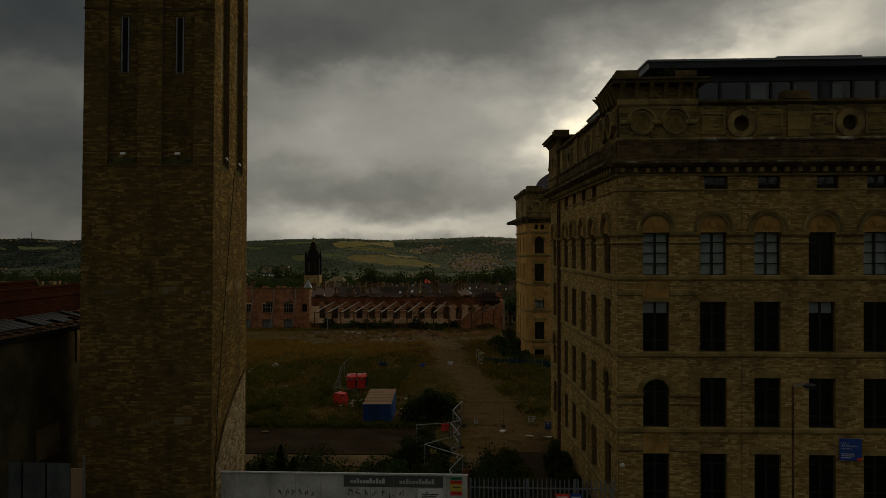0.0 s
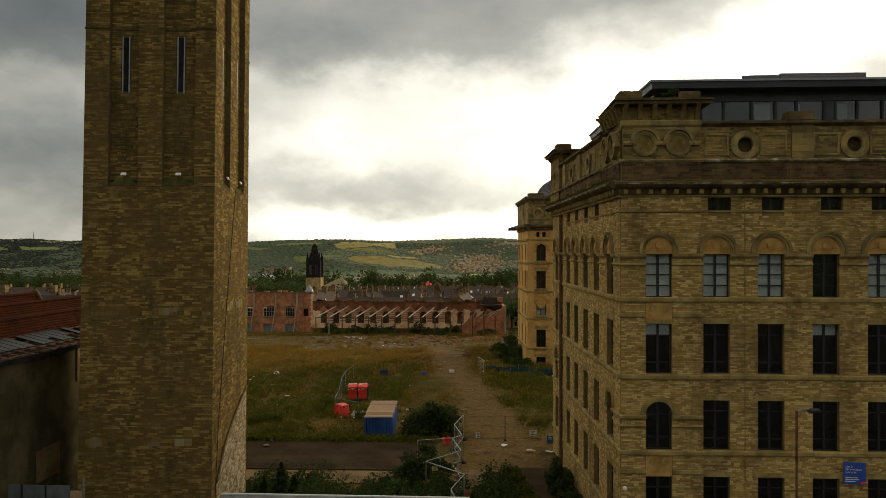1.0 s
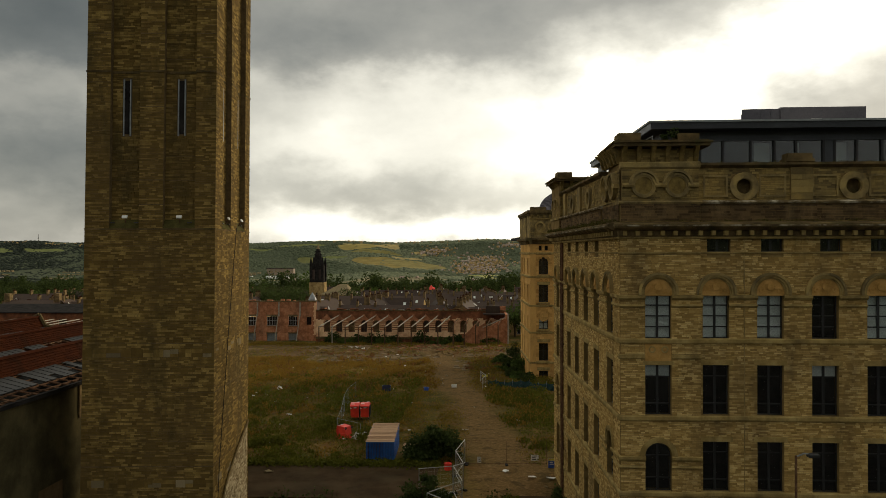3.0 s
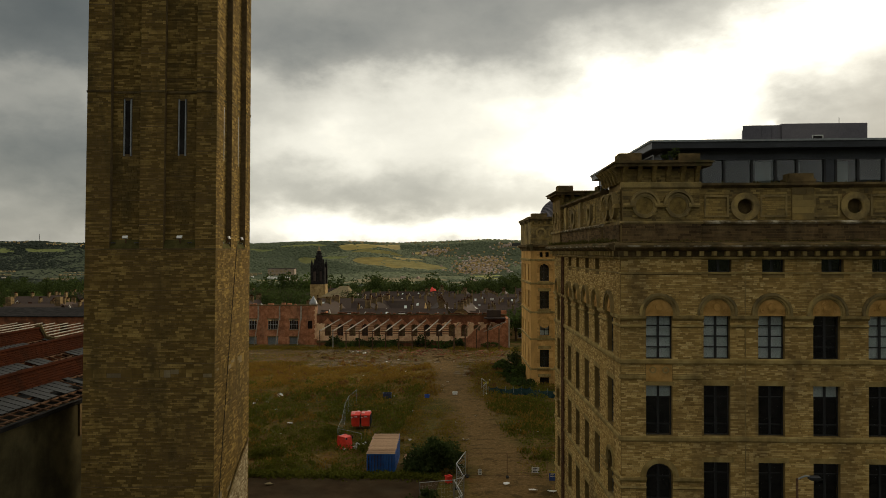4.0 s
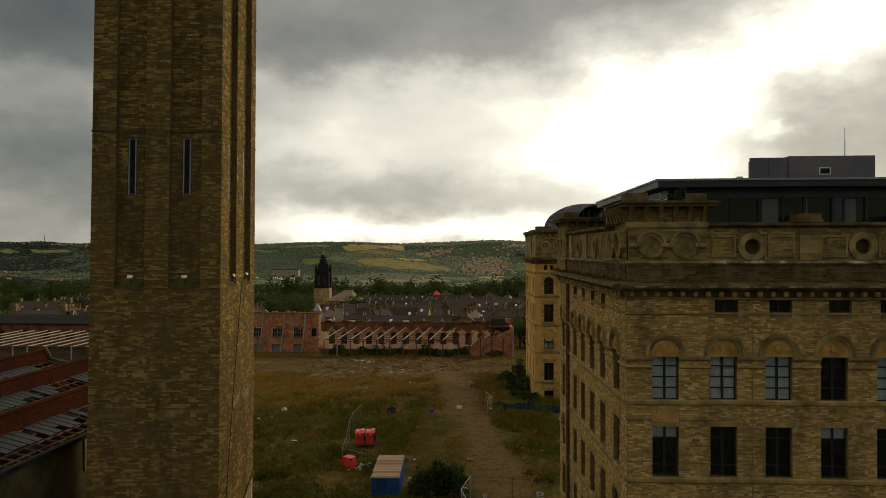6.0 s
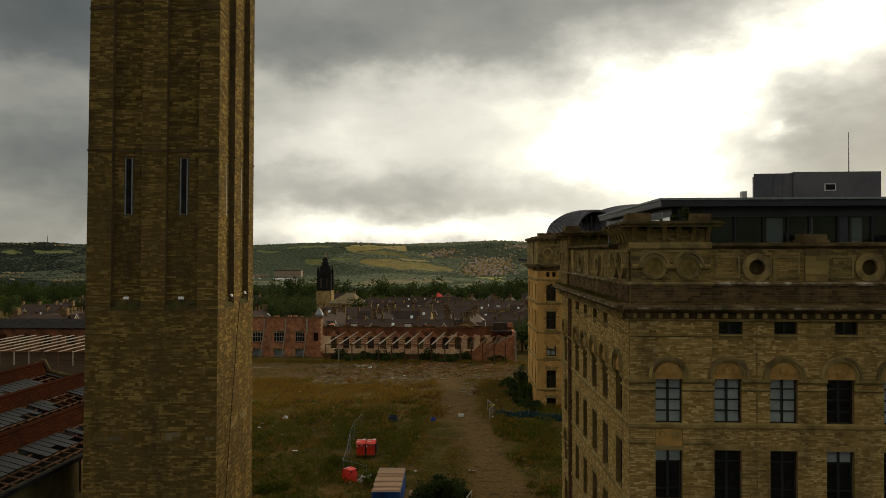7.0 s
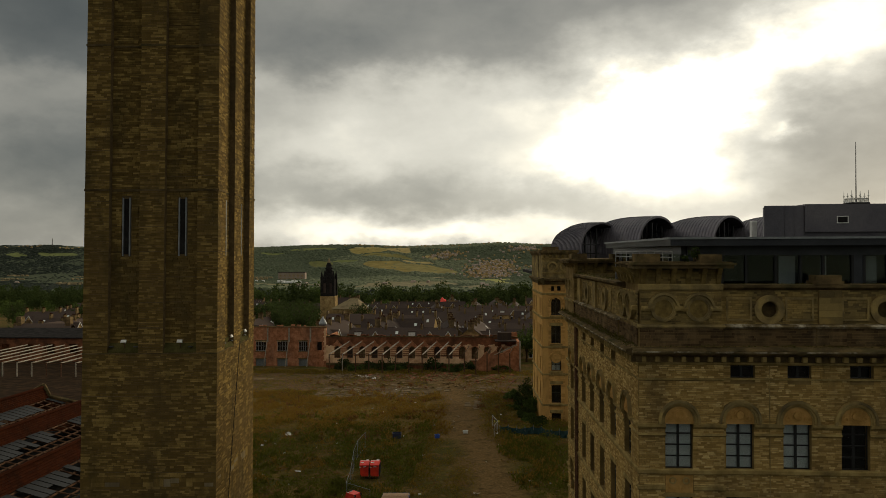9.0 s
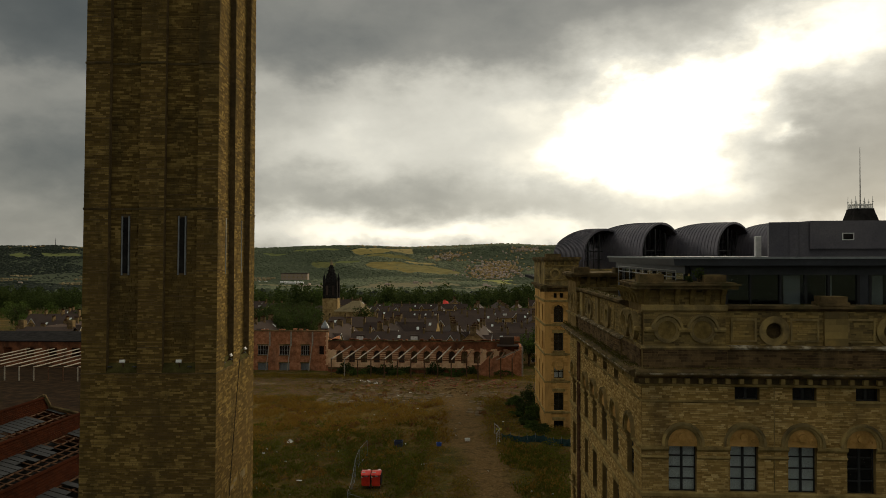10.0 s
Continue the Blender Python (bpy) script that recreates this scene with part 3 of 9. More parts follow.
# ---- mesh tools ----
class Mesh:
    """Collects corners and faces for one mesh."""

    def __init__(self):
        self.v, self.f = [], []

    def face(self, *pts):
        n = len(self.v)
        self.v.extend(tuple(p) for p in pts)
        self.f.append(tuple(range(n, n + len(pts))))

    def hexa(self, p):
        """Eight corners: the lower four counter-clockwise from above, then the upper four."""
        n = len(self.v)
        self.v.extend(tuple(q) for q in p)
        self.f += [tuple(n + i for i in q) for q in ((3, 2, 1, 0), (4, 5, 6, 7), (0, 1, 5, 4), (1, 2, 6, 5), (2, 3, 7, 6), (3, 0, 4, 7))]

    def box(self, x0, x1, y0, y1, z0, z1, m=None):
        p = [Vector(q) for q in ((x0, y0, z0), (x1, y0, z0), (x1, y1, z0), (x0, y1, z0), (x0, y0, z1), (x1, y0, z1), (x1, y1, z1), (x0, y1, z1))]
        self.hexa([m @ q for q in p] if m else p)

    def soft(self, x0, x1, y0, y1, z0, z1, c=0.02, m=None):
        """A box whose upper edges are chamfered by c."""
        lo = [(x0, y0, z0), (x1, y0, z0), (x1, y1, z0), (x0, y1, z0)]
        up = [(x0, y0, z1 - c), (x1, y0, z1 - c), (x1, y1, z1 - c), (x0, y1, z1 - c)]
        tp = [(x0 + c, y0 + c, z1), (x1 - c, y0 + c, z1), (x1 - c, y1 - c, z1), (x0 + c, y1 - c, z1)]
        n = len(self.v)
        self.v.extend(tuple(m @ Vector(q)) if m else q for q in lo + up + tp)
        q4 = [(3, 2, 1, 0), (8, 9, 10, 11)]
        for k in (0, 4):
            for i in range(4):
                j = (i + 1) % 4
                q4.append((k + i, k + j, k + 4 + j, k + 4 + i))
        self.f += [tuple(n + i for i in q) for q in q4]

    def tube(self, a, b, r, n=6, r2=None, caps=True):
        a, b = Vector(a), Vector(b)
        t = (b - a).normalized()
        s = t.orthogonal().normalized()
        w = t.cross(s)
        k = len(self.v)
        r2 = r if r2 is None else r2
        for c, rr in ((a, r), (b, r2)):
            for i in range(n):
                an = 2 * math.pi * i / n
                self.v.append(tuple(c + (s * math.cos(an) + w * math.sin(an)) * rr))
        for i in range(n):
            j = (i + 1) % n
            self.f.append((k + i, k + j, k + n + j, k + n + i))
        if caps:
            self.f.append(tuple(k + i for i in reversed(range(n))))
            self.f.append(tuple(k + n + i for i in range(n)))

    def prism(self, outline, depth):
        """Extrudes a closed outline (list of Vectors, counter-clockwise from the front) back by the vector depth."""
        k, n = len(self.v), len(outline)
        d = Vector(depth)
        self.v.extend(tuple(p) for p in outline)
        self.v.extend(tuple(Vector(p) + d) for p in outline)
        self.f.append(tuple(k + i for i in range(n)))
        self.f.append(tuple(k + n + i for i in reversed(range(n))))
        for i in range(n):
            j = (i + 1) % n
            self.f.append((k + j, k + i, k + n + i, k + n + j))

    def strip(self, sections, closed=True):
        """Joins a row of equal outlines into a skin."""
        k, n = len(self.v), len(sections[0])
        for s in sections:
            self.v.extend(tuple(p) for p in s)
        for r in range(len(sections) - 1):
            for i in range(n if closed else n - 1):
                j = (i + 1) % n
                self.f.append((k + r * n + i, k + r * n + j, k + (r + 1) * n + j, k + (r + 1) * n + i))

    def data(self, name):
        me = bpy.data.meshes.new(name)
        me.from_pydata(self.v, [], self.f)
        me.update()
        return me


def part(name, m, material, parent, label="", kind=""):
    """Links a mesh as one object under a thing or under a part."""
    ob = new(name, m.data(name) if isinstance(m, Mesh) else m)
    if not ob.data.materials:
        ob.data.materials.append(material)
    if name == "pane":
        ob.visible_shadow = False
    ob.parent = parent
    if parent is not None and parent.get("world_parts"):
        ob.matrix_parent_inverse = Matrix.Translation(parent.location).inverted()
    return tagged(ob, label, kind=kind)


def thing(name, label, category, base=(0, 0, 0), turn=0.0, group="", kind="", world_parts=False):
    """An empty at a thing's base. world_parts: its parts are given in world coordinates."""
    e = new(name)
    e.empty_display_size = 0.2
    e.location = base
    if turn:
        e.rotation_euler = (0, 0, radians(turn))
    if world_parts:
        e["world_parts"] = 1
    return tagged(e, label, category, group, kind)


def single(name, m, material, label, category, group="", kind="", base=None, turn=0.0):
    ob = new(name, m.data(name) if isinstance(m, Mesh) else m)
    ob.data.materials.append(material)
    if base is not None:
        ob.location, ob.rotation_euler = base, (0, 0, radians(turn))
    return tagged(ob, label, category, group, kind)


class Wall:
    """A wall's own axes: a along it, d out of it, z up."""

    def __init__(self, origin, angle, lean=0.0):
        self.o = Vector((origin[0], origin[1], 0))
        c, s = math.cos(radians(angle)), math.sin(radians(angle))
        self.u, self.n, self.lean = Vector((c, s, 0)), Vector((s, -c, 0)), lean

    def at(self, a, d, z):
        return self.o + self.u * a + self.n * (d - self.lean * z) + Vector((0, 0, z))

    def box(self, m, a0, a1, d0, d1, z0, z1):
        m.hexa([self.at(a, d, z) for z in (z0, z1) for a, d in ((a0, d1), (a1, d1), (a1, d0), (a0, d0))])

    def matrix(self, a, d, z):
        return Matrix.Translation(self.at(a, d, z)) @ Matrix(((self.u.x, -self.n.x, 0), (self.u.y, -self.n.y, 0), (0, 0, 1))).to_4x4()

    def moulding(self, m, a0, a1, outline):
        """Runs an outline of (d, z) along the wall."""
        m.strip([[self.at(a, d, z) for d, z in outline] for a in (a0, a1)])
        for a, back in ((a0, False), (a1, True)):
            p = [self.at(a, d, z) for d, z in outline]
            m.face(*(reversed(p) if not back else p))

    def ring(self, m, ca, cz, r0, r1, d0, d1, a0=0.0, a1=360.0, n=28, stilt=0.0):
        """A ring or arch of rectangular section in the wall's plane; stilt: straight legs below an arch."""
        sec = []
        full = abs(a1 - a0) >= 360
        angles = [radians(a0 + (a1 - a0) * i / n) for i in range(n + (0 if full else 1))]
        pts = [(math.cos(t), math.sin(t), 0.0) for t in angles]
        if stilt:
            pts = [(pts[0][0], pts[0][1], -stilt)] + pts + [(pts[-1][0], pts[-1][1], -stilt)]
        for c, s, dz in pts:
            sec.append([self.at(ca + c * r, d, cz + s * r + dz) for r, d in ((r0, d1), (r1, d1), (r1, d0), (r0, d0))])
        if full:
            sec.append(sec[0])
        m.strip(sec)

    def disc(self, m, ca, cz, r, d0, d1, n=24):
        p = [self.at(ca + r * math.cos(2 * math.pi * i / n), d1, cz + r * math.sin(2 * math.pi * i / n)) for i in range(n)]
        m.prism(p, self.n * (d0 - d1))


def half_width(op, z):
    """Half the width of an opening (a0, a1, z0, z1, spring) at height z; spring: where its arch starts, or None."""
    a0, a1, z0, z1, spring = op
    if not z0 <= z <= z1:
        return None
    h = (a1 - a0) / 2
    if spring is None or z <= spring:
        return h
    k = (z - spring) / (z1 - spring)
    return h * math.sqrt(max(0.0, 1 - k * k))


def courses(m, W, a0, a1, z0, z1, openings, rng, height=(0.072, 0.1), length=(0.13, 0.4), proud=(0.004, 0.02), back=0.02, apart=None):
    """Coursed stones, each with its own edges, standing proud of the mortar behind them."""
    z = z0
    while z < z1 - 0.05:
        h = min(rng.uniform(*height), z1 - z)
        zm = z + h / 2
        spans, cuts = [], []
        for op in openings:
            hw = half_width(op, zm)
            if hw is not None:
                c = (op[0] + op[1]) / 2
                cuts.append((c - hw, c + hw))
        cuts.sort()
        a = a0
        for c0, c1 in cuts:
            if c0 > a:
                spans.append((a, min(c0, a1)))
            a = max(a, c1)
        if a < a1:
            spans.append((a, a1))
        for s0, s1 in spans:
            a = s0
            while a < s1 - 0.02:
                b = a + rng.uniform(*length)
                if s1 - b < length[0] * 0.7:
                    b = s1
                g = 0.004
                d = rng.uniform(*proud)
                t = rng.uniform(0.0, 0.006)
                if apart is not None and len(apart) < 300:
                    apart.append((W, a + g, b - g, z + g, z + h - g, d, back))
                    a = b
                    continue
                p = [W.at(aa, dd, zz) for aa, dd, zz in ((a + g, -back, z + g), (b - g, -back, z + g), (b - g, -back, z + h - g), (a + g, -back, z + h - g),
                                                       (a + g + t, d, z + g + t), (b - g - t, d, z + g + t), (b - g - t, d, z + h - g - t), (a + g + t, d, z + h - g - t))]
                k = len(m.v)
                m.v.extend(tuple(q) for q in p)
                m.f += [(k + 4, k + 5, k + 6, k + 7), (k, k + 1, k + 5, k + 4), (k + 1, k + 2, k + 6, k + 5), (k + 2, k + 3, k + 7, k + 6), (k + 3, k, k + 4, k + 7)]
                a = b
        z += h


def single_stones(name, apart, material, parent):
    """The collected stones as parts of their own on one shared mesh."""
    m = Mesh()
    m.v = [(0, 0, 0), (1, 0, 0), (1, 0, 1), (0, 0, 1), (0.02, -1, 0.04), (0.98, -1, 0.04), (0.98, -1, 0.96), (0.02, -1, 0.96)]
    m.f = [(4, 5, 6, 7), (0, 1, 5, 4), (1, 2, 6, 5), (2, 3, 7, 6), (3, 0, 4, 7)]
    me = m.data(name)
    me.materials.append(material)
    for W, a0, a1, z0, z1, d, back in apart:
        ob = part(name, me, material, parent)
        ob.matrix_basis = W.matrix(a0, -back, z0) @ Matrix.Diagonal((a1 - a0, d + back, z1 - z0, 1))


def core(m, W, a0, a1, z0, z1, openings, thick=0.45, d=0.0):
    """The wall behind the stones, with openings cut through it."""
    aa = sorted({a0, a1, *(x for o in openings for x in o[:2] if a0 < x < a1)})
    zz = sorted({z0, z1, *(x for o in openings for x in o[2:4] if z0 < x < z1)})

    def solid(i, j):
        if not (0 <= i < len(aa) - 1 and 0 <= j < len(zz) - 1):
            return False
        ca, cz = (aa[i] + aa[i + 1]) / 2, (zz[j] + zz[j + 1]) / 2
        return not any(o[0] < ca < o[1] and o[2] < cz < o[3] for o in openings)

    for i in range(len(aa) - 1):
        for j in range(len(zz) - 1):
            if not solid(i, j):
                continue
            x0, x1, y0, y1 = aa[i], aa[i + 1], zz[j], zz[j + 1]
            f, b = d, d - thick
            m.face(W.at(x0, f, y0), W.at(x1, f, y0), W.at(x1, f, y1), W.at(x0, f, y1))
            m.face(W.at(x1, b, y0), W.at(x0, b, y0), W.at(x0, b, y1), W.at(x1, b, y1))
            if not solid(i - 1, j):
                m.face(W.at(x0, b, y0), W.at(x0, f, y0), W.at(x0, f, y1), W.at(x0, b, y1))
            if not solid(i + 1, j):
                m.face(W.at(x1, f, y0), W.at(x1, b, y0), W.at(x1, b, y1), W.at(x1, f, y1))
            if not solid(i, j - 1):
                m.face(W.at(x0, b, y0), W.at(x1, b, y0), W.at(x1, f, y0), W.at(x0, f, y0))
            if not solid(i, j + 1):
                m.face(W.at(x0, f, y1), W.at(x1, f, y1), W.at(x1, b, y1), W.at(x0, b, y1))
    for o in openings:
        if o[4] is not None:      # fill the corners beside an arched head
            c, h, n = (o[0] + o[1]) / 2, (o[1] - o[0]) / 2, 12
            for i in range(2 * n):
                t0, t1 = math.pi * i / (2 * n), math.pi * (i + 1) / (2 * n)
                x0, x1 = c + h * math.cos(t0), c + h * math.cos(t1)
                y0, y1 = o[4] + (o[3] - o[4]) * math.sin(t0), o[4] + (o[3] - o[4]) * math.sin(t1)
                W_f = [W.at(x1, d, y1), W.at(x0, d, y0), W.at(x0, d, o[3]), W.at(x1, d, o[3])]
                m.face(*W_f)
                m.face(W.at(x0, d, y0), W.at(x1, d, y1), W.at(x1, d - thick, y1), W.at(x0, d - thick, y0))


def scatter(name, material, centres, sizes, rng, label, category, flat=0.0, parent=None, aspect=1.0):
    """One mesh of many small leaf-like quads at the given places. flat: how upright they stand (1: upright blades)."""
    c = np.asarray(centres, float)
    n = len(c)
    s = np.asarray(sizes, float)[:, None]
    a = rng.normal(size=(n, 3))
    a /= np.linalg.norm(a, axis=1)[:, None]
    b = np.cross(a, rng.normal(size=(n, 3)))
    b /= np.linalg.norm(b, axis=1)[:, None]
    if flat:
        a = a * (1 - flat)
        a[:, 2] += flat
        b[:, 2] *= (1 - flat)
        a /= np.linalg.norm(a, axis=1)[:, None]
        b /= np.linalg.norm(b, axis=1)[:, None]
    a, b = a * s * aspect, b * s
    v = np.empty((n, 4, 3))
    v[:, 0], v[:, 1], v[:, 2], v[:, 3] = c - a * 0.5 - b * 0.18, c - a * 0.1 + b * 0.5, c + a * 0.5 + b * 0.1, c + a * 0.05 - b * 0.5
    me = bpy.data.meshes.new(name)
    me.vertices.add(n * 4)
    me.vertices.foreach_set("co", v.reshape(-1))
    me.loops.add(n * 4)
    me.loops.foreach_set("vertex_index", np.arange(n * 4, dtype=np.int32))
    me.polygons.add(n)
    me.polygons.foreach_set("loop_start", np.arange(0, n * 4, 4, dtype=np.int32))
    me.polygons.foreach_set("loop_total", np.full(n, 4, dtype=np.int32))
    me.update(calc_edges=True)
    me.materials.append(material)
    ob = new(name, me)
    if parent is not None:
        ob.parent = parent
        return tagged(ob, label)
    return tagged(ob, label, category, kind="stuff")


# the rise behind y = -60 is added, unseen, to darken window reflections
PROFILE_Y = (-1500, -400, -60, 30, 45, 62, 75, 83, 102, 116, 140, 165, 187, 230, 300, 400, 520, 700, 1000, 1500, 2000, 2400, 2700, 3000, 3250, 3450, 4200, 4900)
PROFILE_Z = (140, 55, 2.0, 1.2, 0.95, 0.9, 0.2, -0.1, -0.6, -1.2, -2.1, -3.0, -4.3, -6.0, -8, -11.5, -16, -26, -42, -56, -64, -66, -56, -9, 45, 62, 52, 10)


def land(x, y):
    """Height of the ground."""
    z = np.interp(y, PROFILE_Y, PROFILE_Z)
    k = np.clip((np.asarray(y) - 500) / 2200, 0, 1)
    z = z + k * (3 * np.sin(x * 0.0031 + 1.3) * np.sin(y * 0.0023 + 0.4) + 5 * np.sin(x * 0.0083 + y * 0.0041) + 2.5 * np.sin(x * 0.021 + 2.0) * np.cos(y * 0.013))
    near = np.clip(1 - (np.asarray(y) - 160) / 60, 0, 1) * np.clip((np.asarray(y) - 63) / 15, 0, 1)
    return z + near * (0.12 * np.sin(x * 0.5 + 1) * np.sin(y * 0.37) + 0.08 * np.sin(x * 1.3 + y * 0.9))


# ---- the ground, to the horizon ----
def build_ground():
    ys = np.concatenate([np.linspace(-1500, 20, 39), np.arange(24, 200, 1.6), np.geomspace(200, 4900, 120)])
    xs = np.sinh(np.linspace(-6.2, 6.2, 181)) / math.sinh(6.2) * 3600
    xs = np.unique(np.concatenate([xs, np.arange(-70, 60, 1.8)]))
    X, Y = np.meshgrid(xs, ys)
    Z = land(X, Y)
    v = np.stack([X, Y, Z], -1).reshape(-1, 3)
    nx, ny = len(xs), len(ys)
    i = np.arange(nx * ny).reshape(ny, nx)
    f = np.stack([i[:-1, :-1], i[:-1, 1:], i[1:, 1:], i[1:, :-1]], -1).reshape(-1, 4)
    me = bpy.data.meshes.new("ground")
    me.from_pydata(v.tolist(), [], f.tolist())
    me.materials.append(m_ground)
    for p in me.polygons:
        p.use_smooth = True
    tagged(new("ground", me), "rough overgrown waste ground falling away to fields and hills", "ground", kind="structure")


build_ground()


def slab(name, outline, top, material, label, thick=0.12, category="pavement"):
    m = Mesh()
    m.prism([Vector((x, y, top)) for x, y in outline], (0, 0, -thick))
    return single(name, m, material, label, category, kind="structure")


# a strip of old tarmac, then a paler strip of concrete, between the yard and the hoarding
slab("tarmac_strip", [(-30, 52.6), (-4, 53.0), (-3.6, 60.9), (-30, 60.4)], 1.0, m_tarmac, "dark patched tarmac strip with a crumbling grassy edge")
slab("concrete_strip", [(-30, 49.4), (-3, 49.9), (-3, 52.6), (-30, 52.2)], 1.02, m_concrete, "pale worn concrete strip partly overgrown")
slab("concrete_apron", [(-1.2, 46.2), (1.2, 46.2), (1.1, 52.4), (-1.1, 52.4)], 1.26, m_concrete, "raised broken concrete slab by the mesh fence", 0.4)
slab("yard_tarmac", [(1.5, 37.5), (6.2, 37.5), (5.6, 54), (1.3, 54)], 0.99, m_tarmac, "dark tarmac drive beside the mill wall")


# ---- the mill: front, side, parapet, roof storey ----
ROWS = {"A": (14.2, 16.31), "B": (10.47, 12.92), "C": (6.75, 9.19), "D": (3.03, 5.47)}
BAYS = [(10.80 + 2.6 * i, 12.06 + 2.6 * i) for i in range(6)]
CORNER = (8.0, 9.26)
FRONT_END, SIDE_LEN = 26.6, 22.0
front = Wall((0, 37.4), 0.0)
SIDE_O = (6.8, 37.4)
side = Wall((SIDE_O[0] - 22.0 * math.sin(radians(3.2)), SIDE_O[1] + 22.0 * math.cos(radians(3.2))), -86.8)   # runs from the far end to the front corner
SIDE_BAYS = [(1.55, 2.95), (5.0, 6.4), (8.1, 9.5), (11.25, 12.65), (14.3, 15.7), (19.3, 20.7)]                # measured from the front corner
mill = thing("mill_building", "soot-stained golden sandstone mill with arched windows and glazed roof storey", "building", (17, 48, 1), world_parts=True)
rng = random.Random(4)


def rows_for(span, arched_c):
    a0, a1 = span
    ops = [(a0, a1, *ROWS["A"], None), (a0, a1, *ROWS["B"], None), (a0, a1, *ROWS["D"], None)]
    ops.append((a0, a1, 6.75, 9.22, 8.45) if arched_c else (a0, a1, *ROWS["C"], None))
    return ops


def window_master(name, w, z0, z1, spring, cols, bars, blind=0.0, parent=None):
    """A metal window in its own axes (x across from the middle, y into the wall, z up from the sill): bars, panes and perhaps a blind."""
    h = z1 - z0
    m = Mesh()
    t = 0.05
    rim = [(-1, 0.0), (1, 0.0)]
    if spring is None:
        rim += [(1, h), (-1, h)]
    else:
        rim += [(math.cos(math.pi * i / 20), spring - z0 + math.sin(math.pi * i / 20) * w / 2) for i in range(21)]
    sec = []
    mid_z = h / 2
    for k, z in rim:
        zi = z + (t if z < 0.01 else -t if z >= (h if spring is None else spring - z0) - 0.01 else 0)
        sec.append([Vector((k * w / 2, 0.24, z)), Vector((k * (w / 2 - t), 0.24, zi)), Vector((k * (w / 2 - t), 0.31, zi)), Vector((k * w / 2, 0.31, z))])
    sec.append(sec[0])
    m.strip(sec)
    ob = part(name, m, m_frame, parent, "dark metal window frame")
    xs = [-w / 2 + w * i / cols for i in range(cols + 1)]
    for x in xs[1:-1]:
        m = Mesh()
        m.box(x - 0.055, x + 0.055, 0.235, 0.305, t, h - t if spring is None else h - 0.04)
        part("mullion", m, m_frame, ob)
    for b in bars:
        m = Mesh()
        m.box(-w / 2 + t, w / 2 - t, 0.239, 0.3, h * b - 0.03, h * b + 0.03)
        part("glazing_bar", m, m_frame, ob)
    zs = [0, *[h * b for b in bars], h]
    for i in range(cols):
        for j in range(len(zs) - 1):
            if spring is not None and zs[j + 1] > spring - z0:
                continue
            p = Mesh()
            tilt = rng.uniform(-0.006, 0.006)
            p.hexa([(xs[i] + 0.02, 0.268 + tilt, zs[j] + 0.01), (xs[i + 1] - 0.02, 0.268 - tilt, zs[j] + 0.01), (xs[i + 1] - 0.02, 0.274 - tilt, zs[j] + 0.01), (xs[i] + 0.02, 0.274 + tilt, zs[j] + 0.01),
                    (xs[i] + 0.02, 0.268 + tilt, zs[j + 1] - 0.01), (xs[i + 1] - 0.02, 0.268 - tilt, zs[j + 1] - 0.01), (xs[i + 1] - 0.02, 0.274 - tilt, zs[j + 1] - 0.01), (xs[i] + 0.02, 0.274 + tilt, zs[j + 1] - 0.01)])
            part("pane", p, m_glass, ob)
    if spring is not None:
        p = Mesh()
        n = 16
        r = w / 2 - 0.03
        lo = max([z for z in zs if z <= spring - z0])
        pts = [Vector((-r, 0.268, lo)), Vector((r, 0.268, lo))] + [Vector((r * math.cos(math.pi * i / n), 0.268, spring - z0 + r * math.sin(math.pi * i / n))) for i in range(n + 1)]
        p.prism(pts, (0, 0.006, 0))
        part("pane", p, m_glass, ob)
    if blind:
        p = Mesh()
        p.box(-w / 2 + 0.02, w / 2 - 0.02, 0.36, 0.364, h * (1 - blind), h)
        part("blind", p, m_blind, ob, "pale roller blind behind the panes")
    return ob


def dummy_free(ob):
    for c in list(ob.children):
        bpy.data.objects.remove(c)
    bpy.data.objects.remove(ob)


def put_window(master, W, a, z):
    ob = copy_thing(master, Matrix.Identity(4))
    ob.parent = mill
    ob.matrix_parent_inverse = Matrix.Translation(mill.location).inverted()
    ob.matrix_basis = W.matrix(a, 0, z)
    return ob


